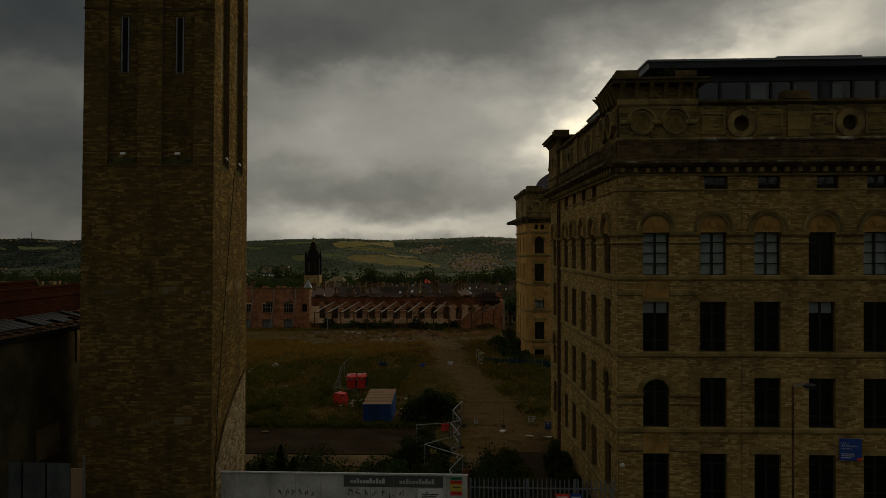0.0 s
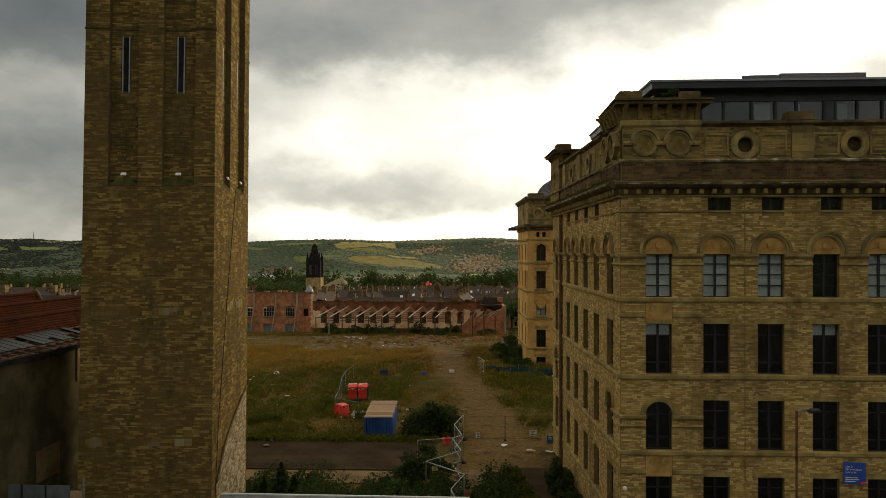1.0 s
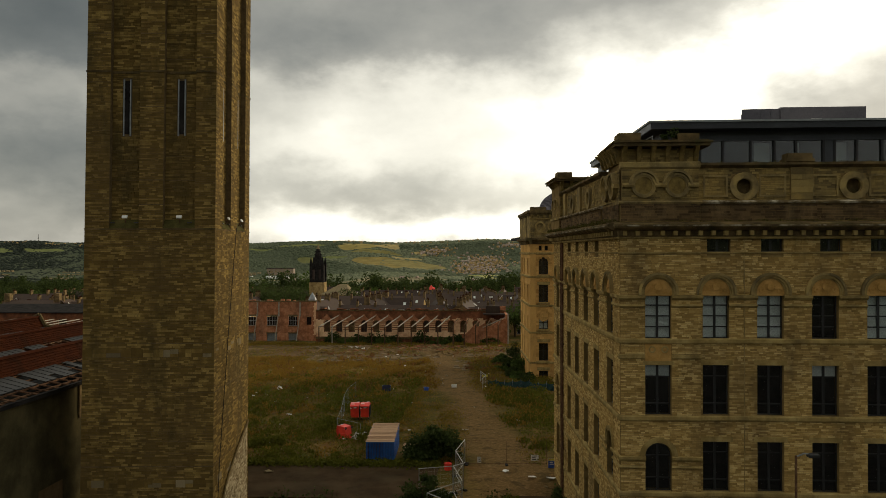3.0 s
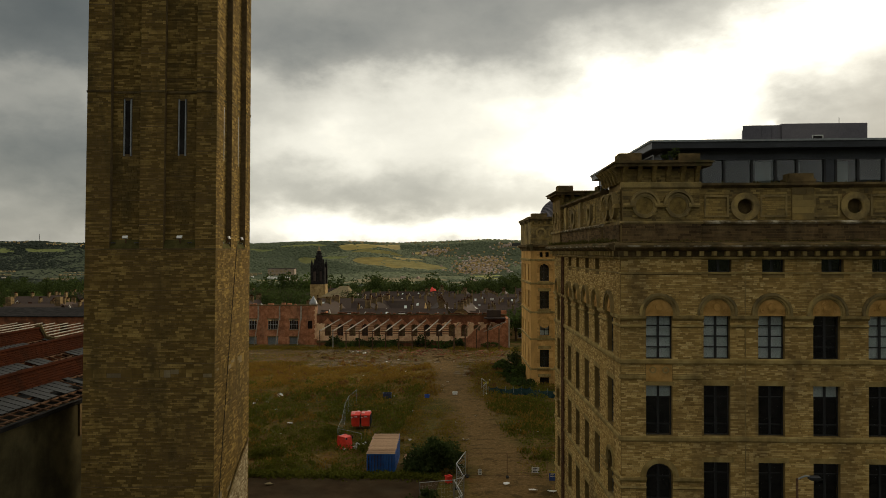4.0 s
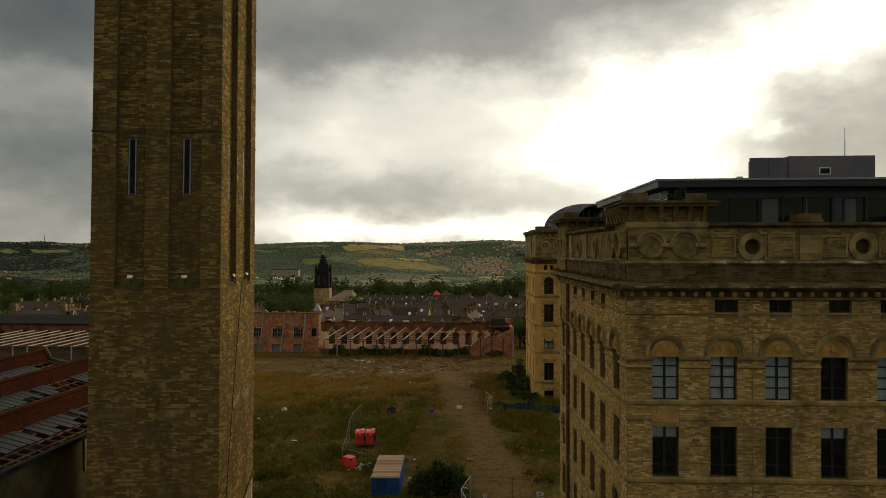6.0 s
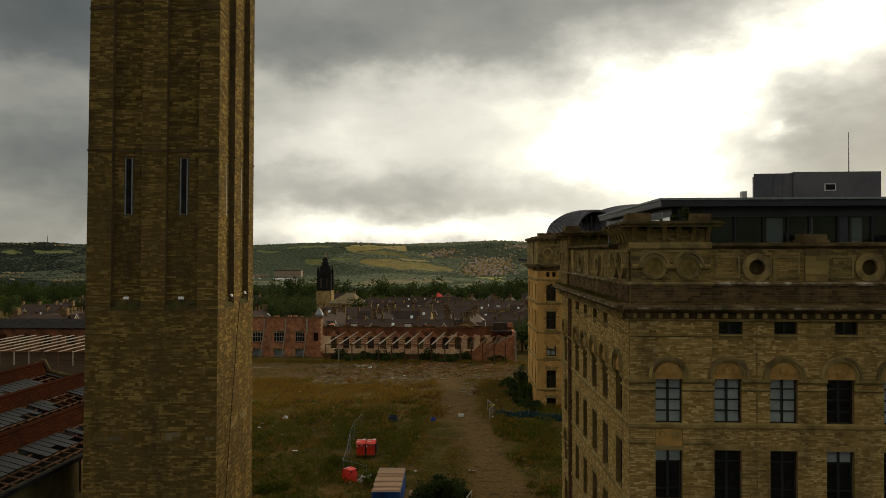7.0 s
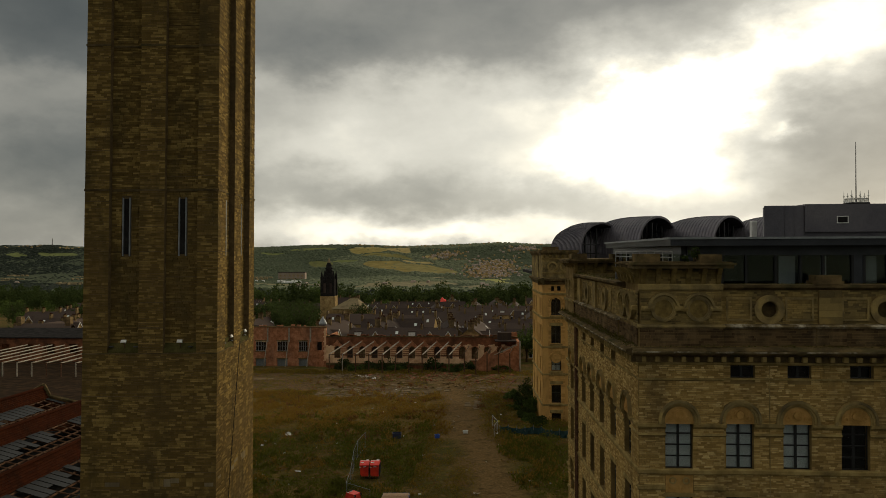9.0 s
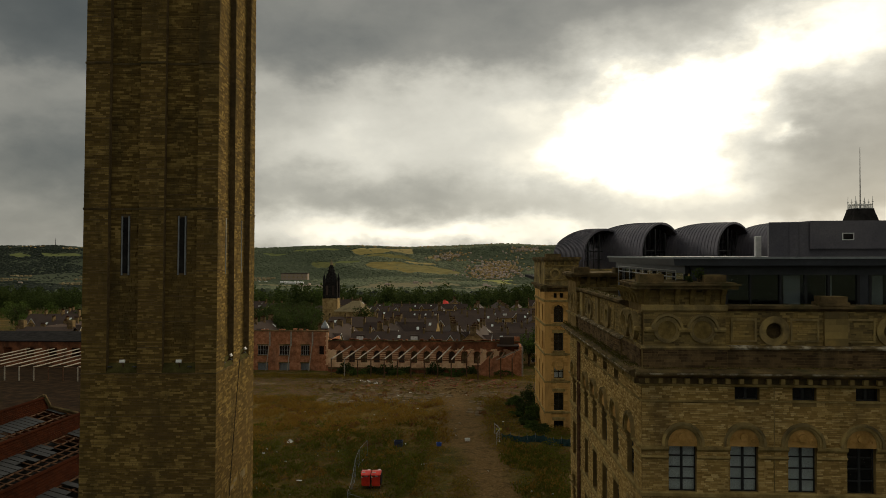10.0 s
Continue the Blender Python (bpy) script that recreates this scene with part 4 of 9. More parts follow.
def build_mill():
    # --- front ---
    ops = []
    for b in BAYS:
        ops += rows_for(b, False)
    attic = [(11.02, 12.13), (13.6, 14.66), (16.4, 17.44), (18.78, 19.84), (21.4, 22.46), (24.0, 25.06)]
    ops += [(a, b, 18.43, 19.14, None) for a, b in attic]
    m = Mesh()
    core(m, front, 10.67, FRONT_END, 0.6, 20.9, ops)
    part("wall", m, m_mortar_mill, mill, "mortar and core of the front wall")
    c_ops = rows_for(CORNER, True)
    m = Mesh()
    core(m, front, 6.8, 10.67, 0.6, 20.9, c_ops, 0.6, 0.13)
    part("wall", m, m_mortar_mill, mill, "mortar and core of the corner bay")
    heads_f = [(c - 0.9, c + 0.9, 16.32, 17.37, 16.47) for c in [(a + b) / 2 for a, b in BAYS]]
    skip = heads_f + [(o[0] - 0.0, o[1] + 0.0, o[2] - 0.26, o[3] + (0.22 if o[4] is None and o[3] < 14 else 0.0), o[4]) for o in ops]
    bands = [13.96, 10.2, 6.5, 2.78]
    m = Mesh()
    m_end = 20.6
    loose = []
    for z0, z1 in ((0.6, 2.78), (3.03, 6.5), (6.75, 10.2), (10.46, 13.96), (14.2, 18.36), (18.44, 19.2)):
        courses(m, front, 10.67, m_end, z0, z1, skip, rng, apart=loose if z0 == 10.46 else None)
    single_stones("stone", loose, m_stone_ob, mill)
    part("stone_course", m, m_stone, mill, "rows of squared golden sandstone blocks", kind="stuff")
    corner_front = Wall((0, 37.27), 0.0)
    cskip = [(7.73, 9.53, 16.32, 17.37, 16.47), (7.73, 9.53, 8.46, 9.37, 8.47)] + [(o[0], o[1], o[2] - 0.26, o[3] + 0.0, o[4]) for o in c_ops]
    cskip.append((CORNER[0] - 0.02, CORNER[1] + 0.02, 12.9, 14.0, None))
    cskip.append((CORNER[0] - 0.02, CORNER[1] + 0.02, 5.4, 6.6, None))
    cskip.append((CORNER[0] - 0.02, CORNER[1] + 0.02, 16.2, 16.4, None))
    m = Mesh()
    for z0, z1 in ((0.6, 2.78), (3.03, 5.59), (5.84, 6.5), (6.75, 10.2), (10.46, 13.22), (13.46, 13.96), (14.2, 18.36), (18.44, 19.2)):
        courses(m, corner_front, 6.8, 10.67, z0, z1, cskip, rng)
    part("stone_course", m, m_stone, mill, "rows of squared golden sandstone blocks", kind="stuff")
    # --- side: a runs towards the front corner ---
    L = SIDE_LEN
    s_spans = [(L - b, L - a) for a, b in SIDE_BAYS]
    s_ops = []
    for i, sp in enumerate(s_spans):
        s_ops += rows_for(sp, i in (0, 5))
    s_ops += [(L - b, L - a, 18.46, 19.2, None) for a, b in ((5.0, 6.15), (8.05, 9.2), (11.2, 12.35), (14.25, 15.4))]
    m = Mesh()
    core(m, side, 0, L - 0.5, 0.2, 20.9, s_ops)
    part("wall", m, m_mortar_mill, mill, "mortar and core of the side wall")
    sskip = [((a + b) / 2 - 0.9, (a + b) / 2 + 0.9, 16.32, 17.37, 16.47) for a, b in s_spans] + [(o[0], o[1], o[2] - 0.26, o[3] + (0.22 if o[4] is None and o[3] < 14 else 0.0), o[4]) for o in s_ops]
    m = Mesh()
    for z0, z1 in ((0.2, 2.78), (3.03, 6.5), (6.75, 10.2), (10.46, 13.96), (14.2, 18.36), (18.44, 19.2)):
        courses(m, side, 0, L, z0, z1, sskip, rng)
    part("stone_course", m, m_stone, mill, "rows of squared golden sandstone blocks", kind="stuff")
    # unseen walls that close the building behind, toned dark for the far block's reflections
    m = Mesh()
    back_y = side.at(0, 0, 0).y
    m.box(side.at(0, 0, 0).x + 0.3, FRONT_END + 0.4, back_y - 0.5, back_y, 0.2, 22.4)
    m.box(FRONT_END, FRONT_END + 0.45, 37.45, back_y - 0.5, 0.6, 22.4)
    part("wall", m, m_sooty, mill, "plain unseen rear and end walls toned dark for reflections")
    # floors and inner partition behind the panes, dimmed by their dark colour
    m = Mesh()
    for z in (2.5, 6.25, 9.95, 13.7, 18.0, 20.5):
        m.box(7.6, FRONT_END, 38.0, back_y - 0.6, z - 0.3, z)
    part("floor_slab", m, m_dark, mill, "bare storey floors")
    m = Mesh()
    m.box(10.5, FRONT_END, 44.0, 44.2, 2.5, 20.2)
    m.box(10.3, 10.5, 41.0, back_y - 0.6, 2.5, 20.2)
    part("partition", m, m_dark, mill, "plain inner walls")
    # --- string courses, sills, lintels ---
    for W, a0, a1, d in ((front, 10.67, FRONT_END, 0.0), (corner_front, 6.72, 10.72, 0.0), (side, 0, L + 0.08, 0.0)):
        for zb in bands:
            m = Mesh()
            W.moulding(m, a0, a1, [(-0.1, zb), (0.06, zb), (0.09, zb + 0.06), (0.09, zb + 0.2), (0.04, zb + 0.255), (-0.1, zb + 0.255)])
            part("string_course", m, m_ashlar, mill)
        m = Mesh()
        W.moulding(m, a0, a1, [(-0.1, 18.36), (0.07, 18.36), (0.07, 18.42), (-0.1, 18.45)])
        part("string_course", m, m_ashlar, mill)
    for W, spans in ((front, BAYS[:4]), (side, [s_spans[i] for i in range(6)])):
        for i, (a0, a1) in enumerate(spans):
            for r in "BCD":
                if W is side and i in (0, 5) and r == "C":
                    continue
                m = Mesh()
                z = ROWS[r][1]
                W.box(m, a0 - 0.16, a1 + 0.16, -0.2, 0.03, z, z + 0.25)
                part("lintel", m, m_ashlar, mill)
    m = Mesh()
    corner_front.box(m, 7.9, 9.36, -0.2, 0.03, 12.92, 13.1)
    part("lintel", m, m_ashlar, mill)
    # --- arched heads: hood, carved tympanum with a boss, imposts ---
    heads = [(front, (a0 + a1) / 2) for a0, a1 in BAYS[:4]] + [(corner_front, 8.63)] + [(side, (a0 + a1) / 2) for a0, a1 in s_spans]
    for W, ca in heads:
        m = Mesh()
        m.prism([W.at(ca - 0.66, 0.012, 16.31), W.at(ca + 0.66, 0.012, 16.31)] + [W.at(ca + 0.66 * math.cos(math.pi * i / 18), 0.012, 16.47 + 0.66 * math.sin(math.pi * i / 18)) for i in range(19)], W.n * -0.09)
        ob = part("tympanum", m, m_carved, mill, "carved sandstone arch filling")
        m = Mesh()
        W.disc(m, ca, 16.74, 0.18, 0.0, 0.09, 16)
        part("boss", m, m_carved, ob)
        m = Mesh()
        W.ring(m, ca, 16.74, 0.2, 0.26, 0.0, 0.05, n=18)
        part("boss_ring", m, m_carved, ob)
        for s in (-1, 1):
            m = Mesh()
            W.ring(m, ca + s * 0.42, 16.58, 0.05, 0.12, 0.0, 0.06, n=10)
            part("scroll", m, m_carved, ob)
        hood = None
        for r0, r1, dd in ((0.66, 0.73, 0.06), (0.73, 0.84, 0.13), (0.84, 0.96, 0.19)):
            m = Mesh()
            W.ring(m, ca, 16.47, r0, r1, -0.1, dd, 0, 180, 24, 0.14)
            if hood is None:
                hood = part("arch_hood", m, m_ashlar, mill)
            else:
                part("hood_moulding", m, m_parapet if r1 > 0.9 else m_ashlar, hood)

    def imposts(W, a0, a1, cuts, z, two=True):
        edges = [a0] + [x for c in cuts for x in c] + [a1]
        for i in range(0, len(edges), 2):
            if edges[i + 1] - edges[i] < 0.05:
                continue
            m = Mesh()
            W.moulding(m, edges[i], edges[i + 1], [(-0.1, z - 0.22), (0.06, z - 0.22), (0.15, z - 0.12), (0.16, z), (-0.1, z + 0.03)])
            part("impost", m, m_ashlar, mill)
            if two:
                m = Mesh()
                W.moulding(m, edges[i], edges[i + 1], [(-0.1, z - 0.58), (0.05, z - 0.58), (0.1, z - 0.52), (0.05, z - 0.44), (-0.1, z - 0.44)])
                part("impost", m, m_ashlar, mill)

    imposts(front, 10.67, FRONT_END, BAYS, 16.32)
    imposts(corner_front, 6.72, 10.72, [CORNER], 16.32)
    imposts(side, 0, L + 0.05, sorted(s_spans), 16.32)
    imposts(corner_front, 6.72, 10.72, [CORNER], 8.45)
    imposts(side, L - 4.0, L + 0.05, [s_spans[0]], 8.45)
    imposts(side, 0, L - 18.2, [s_spans[5]], 8.45)
    for W, ca in ((corner_front, 8.63), (side, sum(s_spans[0]) / 2), (side, sum(s_spans[5]) / 2)):
        m = Mesh()
        W.ring(m, ca, 8.47, 0.66, 0.78, -0.1, 0.05, 0, 180, 24)
        W.ring(m, ca, 8.47, 0.78, 0.92, -0.1, 0.09, 0, 180, 24)
        part("arch_hood", m, m_ashlar, mill)
    # panels with two bosses between the storeys of the corner bay
    for z0, z1 in ((13.12, 13.95), (5.5, 6.48)):
        m = Mesh()
        corner_front.box(m, 8.0, 9.26, -0.1, 0.012, z0, z1)
        ob = part("apron_panel", m, m_carved, mill)
        zc = z1 - 0.27
        for x in (8.32, 8.94):
            m = Mesh()
            corner_front.ring(m, x, zc, 0.1, 0.17, 0.0, 0.07, n=16)
            ring = part("boss_ring", m, m_ashlar, ob)
            m = Mesh()
            corner_front.disc(m, x, zc, 0.085, 0.0, 0.04, 14)
            part("boss", m, m_carved, ob)
        for a0, a1 in ((6.72, 7.98), (9.28, 10.72)):
            m = Mesh()
            zb = z0 + 0.1
            corner_front.moulding(m, a0, a1, [(-0.1, zb), (0.05, zb), (0.08, zb + 0.05), (0.08, zb + 0.2), (-0.1, zb + 0.24)])
            part("string_course", m, m_ashlar, mill)
    # --- main cornice: dentils, slab, gutter ---
    for W, a0, a1 in ((front, 6.45, FRONT_END), (side, -0.3, L + 0.35)):
        m = Mesh()
        W.moulding(m, a0, a1, [(-0.2, 19.2), (0.16, 19.2), (0.16, 19.24), (0.2, 19.46), (0.42, 19.5), (0.62, 19.62), (0.66, 19.78), (0.6, 19.84), (-0.2, 19.95)])
        part("cornice", m, m_sooty, mill, "soot-blackened projecting stone cornice")
        # the fillet's pale colour stands for light on the cornice's top edge
        m = Mesh()
        W.moulding(m, a0 - 0.03, a1, [(0.5, 19.66), (0.69, 19.68), (0.7, 19.75), (0.5, 19.77)])
        part("cornice_fillet", m, m_ledge, mill, "fillet on the cornice's nose, paled as a lit edge")
        m = Mesh()
        W.moulding(m, a0 + 0.3, a1, [(0.1, 19.06), (0.14, 19.06), (0.2, 19.12), (0.2, 19.17), (0.1, 19.19)])
        part("bed_moulding", m, m_ashlar, mill)
        a = a0 + 0.45
        while a < a1 - 0.2:
            m = Mesh()
            W.box(m, a, a + 0.19, 0.15, 0.4, 19.24, 19.47)
            part("dentil", m, m_ashlar, mill)
            a += 0.605
    # --- parapet over the main wall ---
    for W, a0, a1, d in ((front, 10.6, FRONT_END, 0.05), (side, 3.9, L - 3.9, 0.05)):
        m = Mesh()
        W.box(m, a0, a1, -0.5, d + 0.06, 19.9, 20.82)
        rounds = [12.8 + 5.19 * k for k in range(3)] if W is front else [L - 8.0, L - 13.6]
        core(m, W, a0, a1, 20.82, 22.55, [(x - 0.4, x + 0.4, 21.23, 22.03, None) for x in rounds], 0.4, d - 0.1)
        part("parapet", m, m_mortar_mill, mill, "core of the dark weathered stone parapet")
        m = Mesh()
        shell = Wall((W.at(0, d + 0.06, 0)).xy, math.degrees(math.atan2(W.u.y, W.u.x)))
        courses(m, shell, a0, a1, 19.95, 20.8, [], rng, (0.1, 0.15), (0.2, 0.7), (0.004, 0.022))
        part("stone_course", m, m_parapet_low, mill, "rows of soot-black parapet blocks", kind="stuff")
        m = Mesh()
        shell = Wall((W.at(0, d - 0.1, 0)).xy, math.degrees(math.atan2(W.u.y, W.u.x)))
        courses(m, shell, a0, a1, 20.95, 22.52, [(x - 0.6, x + 0.6, 21.03, 22.23, None) for x in rounds], rng, (0.08, 0.12), (0.16, 0.5), (0.004, 0.025))
        part("stone_course", m, m_parapet_i, mill, "rows of sooty parapet blocks", kind="stuff")
        m = Mesh()
        W.moulding(m, a0, a1, [(-0.1, 20.78), (d + 0.16, 20.78), (d + 0.2, 20.86), (d + 0.1, 20.94), (-0.1, 20.97)])
        part("ledge", m, m_ledge, mill, "pale weathered ledge of the parapet")
        m = Mesh()
        W.moulding(m, a0, a1, [(-0.5, 22.52), (d - 0.1, 22.52), (d + 0.02, 22.6), (d + 0.12, 22.66), (d + 0.12, 22.78), (-0.5, 22.82)])
        part("coping", m, m_sooty, mill)

    def roundel(W, a, d):
        m = Mesh()
        W.ring(m, a, 21.63, 0.4, 0.68, d - 0.12, d + 0.06, n=32)
        W.ring(m, a, 21.63, 0.36, 0.42, d - 0.12, d + 0.02, n=32)
        ob = part("roundel", m, m_parapet, mill, "round stone window surround")
        m = Mesh()
        W.disc(m, a, 21.63, 0.55, d - 0.5, d - 0.42, 24)
        part("oculus_panel", m, m_sooty, ob)

    def panel(W, a0, a1, d):
        m = Mesh()
        for x0, x1, z0, z1 in ((a0, a1, 22.1, 22.2), (a0, a1, 21.12, 21.2), (a0, a0 + 0.09, 21.2, 22.1), (a1 - 0.09, a1, 21.2, 22.1)):
            W.box(m, x0, x1, d - 0.12, d + 0.015, z0, z1)
        part("panel_moulding", m, m_parapet, mill)

    for k in range(3):
        x = 12.8 + 5.19 * k
        roundel(front, x, 0.0)
        panel(front, x - 2.0 + 0.05, x - 0.72, 0.0) if k else panel(front, 10.85, 12.02, 0.0)
        panel(front, x + 0.72, x + 2.0, 0.0)
        m = Mesh()
        front.box(m, x + 2.2, x + 3.24, -0.45, 0.08, 20.95, 22.53)
        front.box(m, x + 2.06, x + 3.4, -0.4, 0.14, 20.0, 20.82)
        pier = part("parapet_pier", m, m_mortar_mill, mill, "stone pier with a block on top")
        m = Mesh()
        courses(m, Wall(front.at(0, 0.08, 0).xy, 0), x + 2.2, x + 3.24, 20.97, 22.52, [], rng, (0.2, 0.34), (0.5, 1.1), (0.004, 0.02))
        part("stone_course", m, m_parapet_i, pier, "large weathered pier blocks", kind="stuff")
        m = Mesh()
        courses(m, Wall(front.at(0, 0.14, 0).xy, 0), x + 2.06, x + 3.4, 20.02, 20.8, [], rng, (0.12, 0.16), (0.3, 0.8), (0.004, 0.02))
        part("stone_course", m, m_parapet_low, pier, "soot-black pier blocks", kind="stuff")
        m = Mesh()
        front.box(m, x + 1.95, x + 3.28, -0.75, 0.2, 22.8, 22.95)
        front.box(m, x + 2.05, x + 3.2, -0.7, 0.12, 22.95, 23.22)
        part("block", m, m_sooty, pier, "sooty coping block")
    for a in (L - 8.0, L - 13.6):
        roundel(side, a, 0.0)
        panel(side, a + 0.9, a + 1.9, 0.0)
        panel(side, a - 1.9, a - 0.9, 0.0)
        m = Mesh()
        side.box(m, a - 3.2, a - 2.3, -0.45, 0.1, 20.0, 22.53)
        part("parapet_pier", m, m_parapet, mill)

    # --- turrets on the corners ---
    def turret(F, a0, a1, deep, faces):
        """A square parapet turret; F: wall axes of its front, deep: its depth behind that front."""
        m = Mesh()
        F.box(m, a0, a1, -deep, 0.14, 19.9, 20.86)
        F.box(m, a0 + 0.05, a1 - 0.05, -deep, 0.06, 20.86, 22.6)
        F.box(m, a0 + 0.05, a1 - 0.05, -deep, -0.06, 22.6, 23.5)
        t = part("turret", m, m_mortar_mill, mill, "square stone corner turret with ringed panels")
        m = Mesh()
        for W, b0, b1 in faces:
            ang = math.degrees(math.atan2(W.u.y, W.u.x))
            low = Mesh()
            courses(low, Wall(W.at(0, 0.14 if W is F else 0.05, 0).xy, ang), b0 - 0.08, b1 + 0.07, 19.95, 20.8, [], rng, (0.1, 0.15), (0.2, 0.6), (0.004, 0.022))
            part("stone_course", low, m_parapet_low, t, "rows of soot-black turret blocks", kind="stuff")
            courses(m, Wall(W.at(0, 0.06 if W is F else 0.0, 0).xy, ang), b0 - 0.03, b1 + 0.02, 20.95, 22.5, [], rng, (0.08, 0.12), (0.16, 0.5), (0.004, 0.02))
            courses(m, Wall(W.at(0, -0.06, 0).xy, ang), b0, b1, 22.84, 23.5, [], rng, (0.09, 0.13), (0.16, 0.4), (0.004, 0.02))
        part("stone_course", m, m_parapet_i, t, "rows of sooty turret blocks", kind="stuff")
        m = Mesh()
        F.moulding(m, a0 - 0.02, a1 + 0.02, [(-0.2, 22.5), (0.08, 22.5), (0.14, 22.58), (0.14, 22.78), (0.08, 22.84), (-0.2, 22.84)])
        F.moulding(m, a0 - 0.1, a1 + 0.1, [(-deep, 20.78), (0.16, 20.78), (0.2, 20.86), (0.06, 20.95), (-deep, 20.95)])
        part("band", m, m_parapet, t)
        for W, b0, b1 in faces:
            n = 6
            for i in range(n):
                a = b0 + 0.1 + (b1 - b0 - 0.2) * i / (n - 1)
                m = Mesh()
                prof = [(-0.1, 22.84), (0.08, 22.84), (0.14, 23.0), (0.2, 23.25), (0.38, 23.45), (0.5, 23.58), (-0.1, 23.58)]
                W.moulding(m, a - 0.1, a + 0.1, prof)
                part("bracket", m, m_parapet_d, t)
            for c in (0.28, 0.72):
                a = b0 + (b1 - b0) * c
                m = Mesh()
                W.ring(m, a, 21.68, 0.5, 0.6, 0.0, 0.2, n=28)
                W.ring(m, a, 21.72, 0.6, 0.72, 0.0, 0.27, 0, 180, 20)
                ring = part("ring", m, m_parapet, t, "raised stone ring")
                m = Mesh()
                W.ring(m, a, 21.68, 0.42, 0.5, 0.0, 0.15, n=28)
                part("ring_fillet", m, m_parapet, ring)
                m = Mesh()
                W.disc(m, a, 21.68, 0.43, 0.01, 0.1, 24)
                part("disc", m, m_parapet_d, ring, "ochre stone disc")
            for x0, x1 in ((b0, b0 + (b1 - b0) * 0.28 - 0.5), (b0 + (b1 - b0) * 0.28 + 0.5, b0 + (b1 - b0) * 0.72 - 0.5), (b0 + (b1 - b0) * 0.72 + 0.5, b1)):
                m = Mesh()
                W.moulding(m, x0, x1, [(0.0, 21.6), (0.24, 21.6), (0.27, 21.7), (0.24, 21.8), (0.0, 21.8)])
                part("string_moulding", m, m_ashlar, t)
        m = Mesh()
        F.box(m, a0 - 0.35, a1 + 0.4, -deep - 0.3, 0.5, 23.56, 23.72)
        F.box(m, a0 - 0.45, a1 + 0.5, -deep - 0.4, 0.6, 23.72, 23.8)
        F.box(m, a0 - 0.3, a1 + 0.35, -deep - 0.2, 0.42, 23.8, 23.86)
        part("cap", m, m_sooty, t, "projecting sooty cap stones")
        m = Mesh()
        F.box(m, a0 - 0.12, a0 + 0.95, -1.1, 0.2, 23.86, 24.24)
        part("block", m, m_sooty, t)
        m = Mesh()
        F.box(m, a1 - 1.05, a1 - 0.05, -1.0, 0.2, 23.86, 24.2)
        part("block", m, m_sooty, t)
        return t

    turret(corner_front, 6.82, 10.62, 3.9, [(corner_front, 6.9, 10.55), (side, L - 3.7, L - 0.05)])
    far_front = Wall((side.at(0, 0, 0).x, side.at(4, 0, 0).y), 3.2)
    turret(far_front, 0.0, 3.8, 3.9, [(far_front, 0.1, 3.7), (side, 0.15, 3.75)])

    # --- windows ---
    masters = {}
    front_z = {"A": ROWS["A"], "B": ROWS["B"], "C": ROWS["C"], "D": ROWS["D"]}
    for key, w, zr, spring, bars, blind in (("A", 1.26, ROWS["A"], None, (0.27, 0.52, 0.77), 0.0), ("Ab", 1.26, ROWS["A"], None, (0.27, 0.52, 0.77), 1.0),
                                            ("B", 1.26, ROWS["B"], None, (0.22, 0.76), 0.0), ("Bb", 1.26, ROWS["B"], None, (0.22, 0.76), 0.24), ("C", 1.26, (6.75, 9.22), 8.45, (0.25, 0.688), 0.0),
                                            ("sA", 1.4, ROWS["A"], None, (0.27, 0.52, 0.77), 0.0), ("sB", 1.4, ROWS["B"], None, (0.22, 0.76), 0.0), ("sC", 1.4, (6.75, 9.22), 8.45, (0.25, 0.688), 0.0),
                                            ("t", 1.08, (18.43, 19.14), None, (), 0.0), ("st", 1.15, (18.46, 19.2), None, (), 0.0)):
        masters[key] = window_master("window", w, zr[0], zr[1], spring, 2, bars, blind)
    for i, (a0, a1) in enumerate(BAYS):
        c = (a0 + a1) / 2
        put_window(masters["Ab" if i in (0, 1, 3) else "A"], front, c, ROWS["A"][0])
        put_window(masters["Bb" if i == 2 else "B"], front, c, ROWS["B"][0])
        put_window(masters["B"], front, c, ROWS["C"][0])
        put_window(masters["B"], front, c, ROWS["D"][0])
    for a, b in attic:
        put_window(masters["t"], front, (a + b) / 2, 18.43)
    put_window(masters["Ab"], corner_front, 8.63, ROWS["A"][0])
    put_window(masters["Bb"], corner_front, 8.63, ROWS["B"][0])
    put_window(masters["C"], corner_front, 8.63, ROWS["C"][0])
    put_window(masters["B"], corner_front, 8.63, ROWS["D"][0])
    for i, (a0, a1) in enumerate(s_spans):
        c = (a0 + a1) / 2
        put_window(masters["sA"], side, c, ROWS["A"][0])
        put_window(masters["sB"], side, c, ROWS["B"][0])
        put_window(masters["sC" if i in (0, 5) else "sB"], side, c, ROWS["C"][0])
        put_window(masters["sB"], side, c, ROWS["D"][0])
        if 0 < i < 5:
            put_window(masters["st"], side, c - 0.1, 18.46)
    for ob in masters.values():
        dummy_free(ob)
    # down pipes, and a thin strip added for a vertical wall joint
    for W, a, d, r in ((side, L - 17.3, 0.1, 0.07), (side, L - 17.9, 0.1, 0.07), (front, 12.78, 0.03, 0.02)):
        m = Mesh()
        m.tube(W.at(a, d, 1.0), W.at(a, d, 19.2), r, 8)
        for z in (4.2, 8.0, 11.7, 15.4):
            if r > 0.05:
                W.box(m, a - 0.13, a + 0.13, 0.0, d + 0.09, z, z + 0.12)
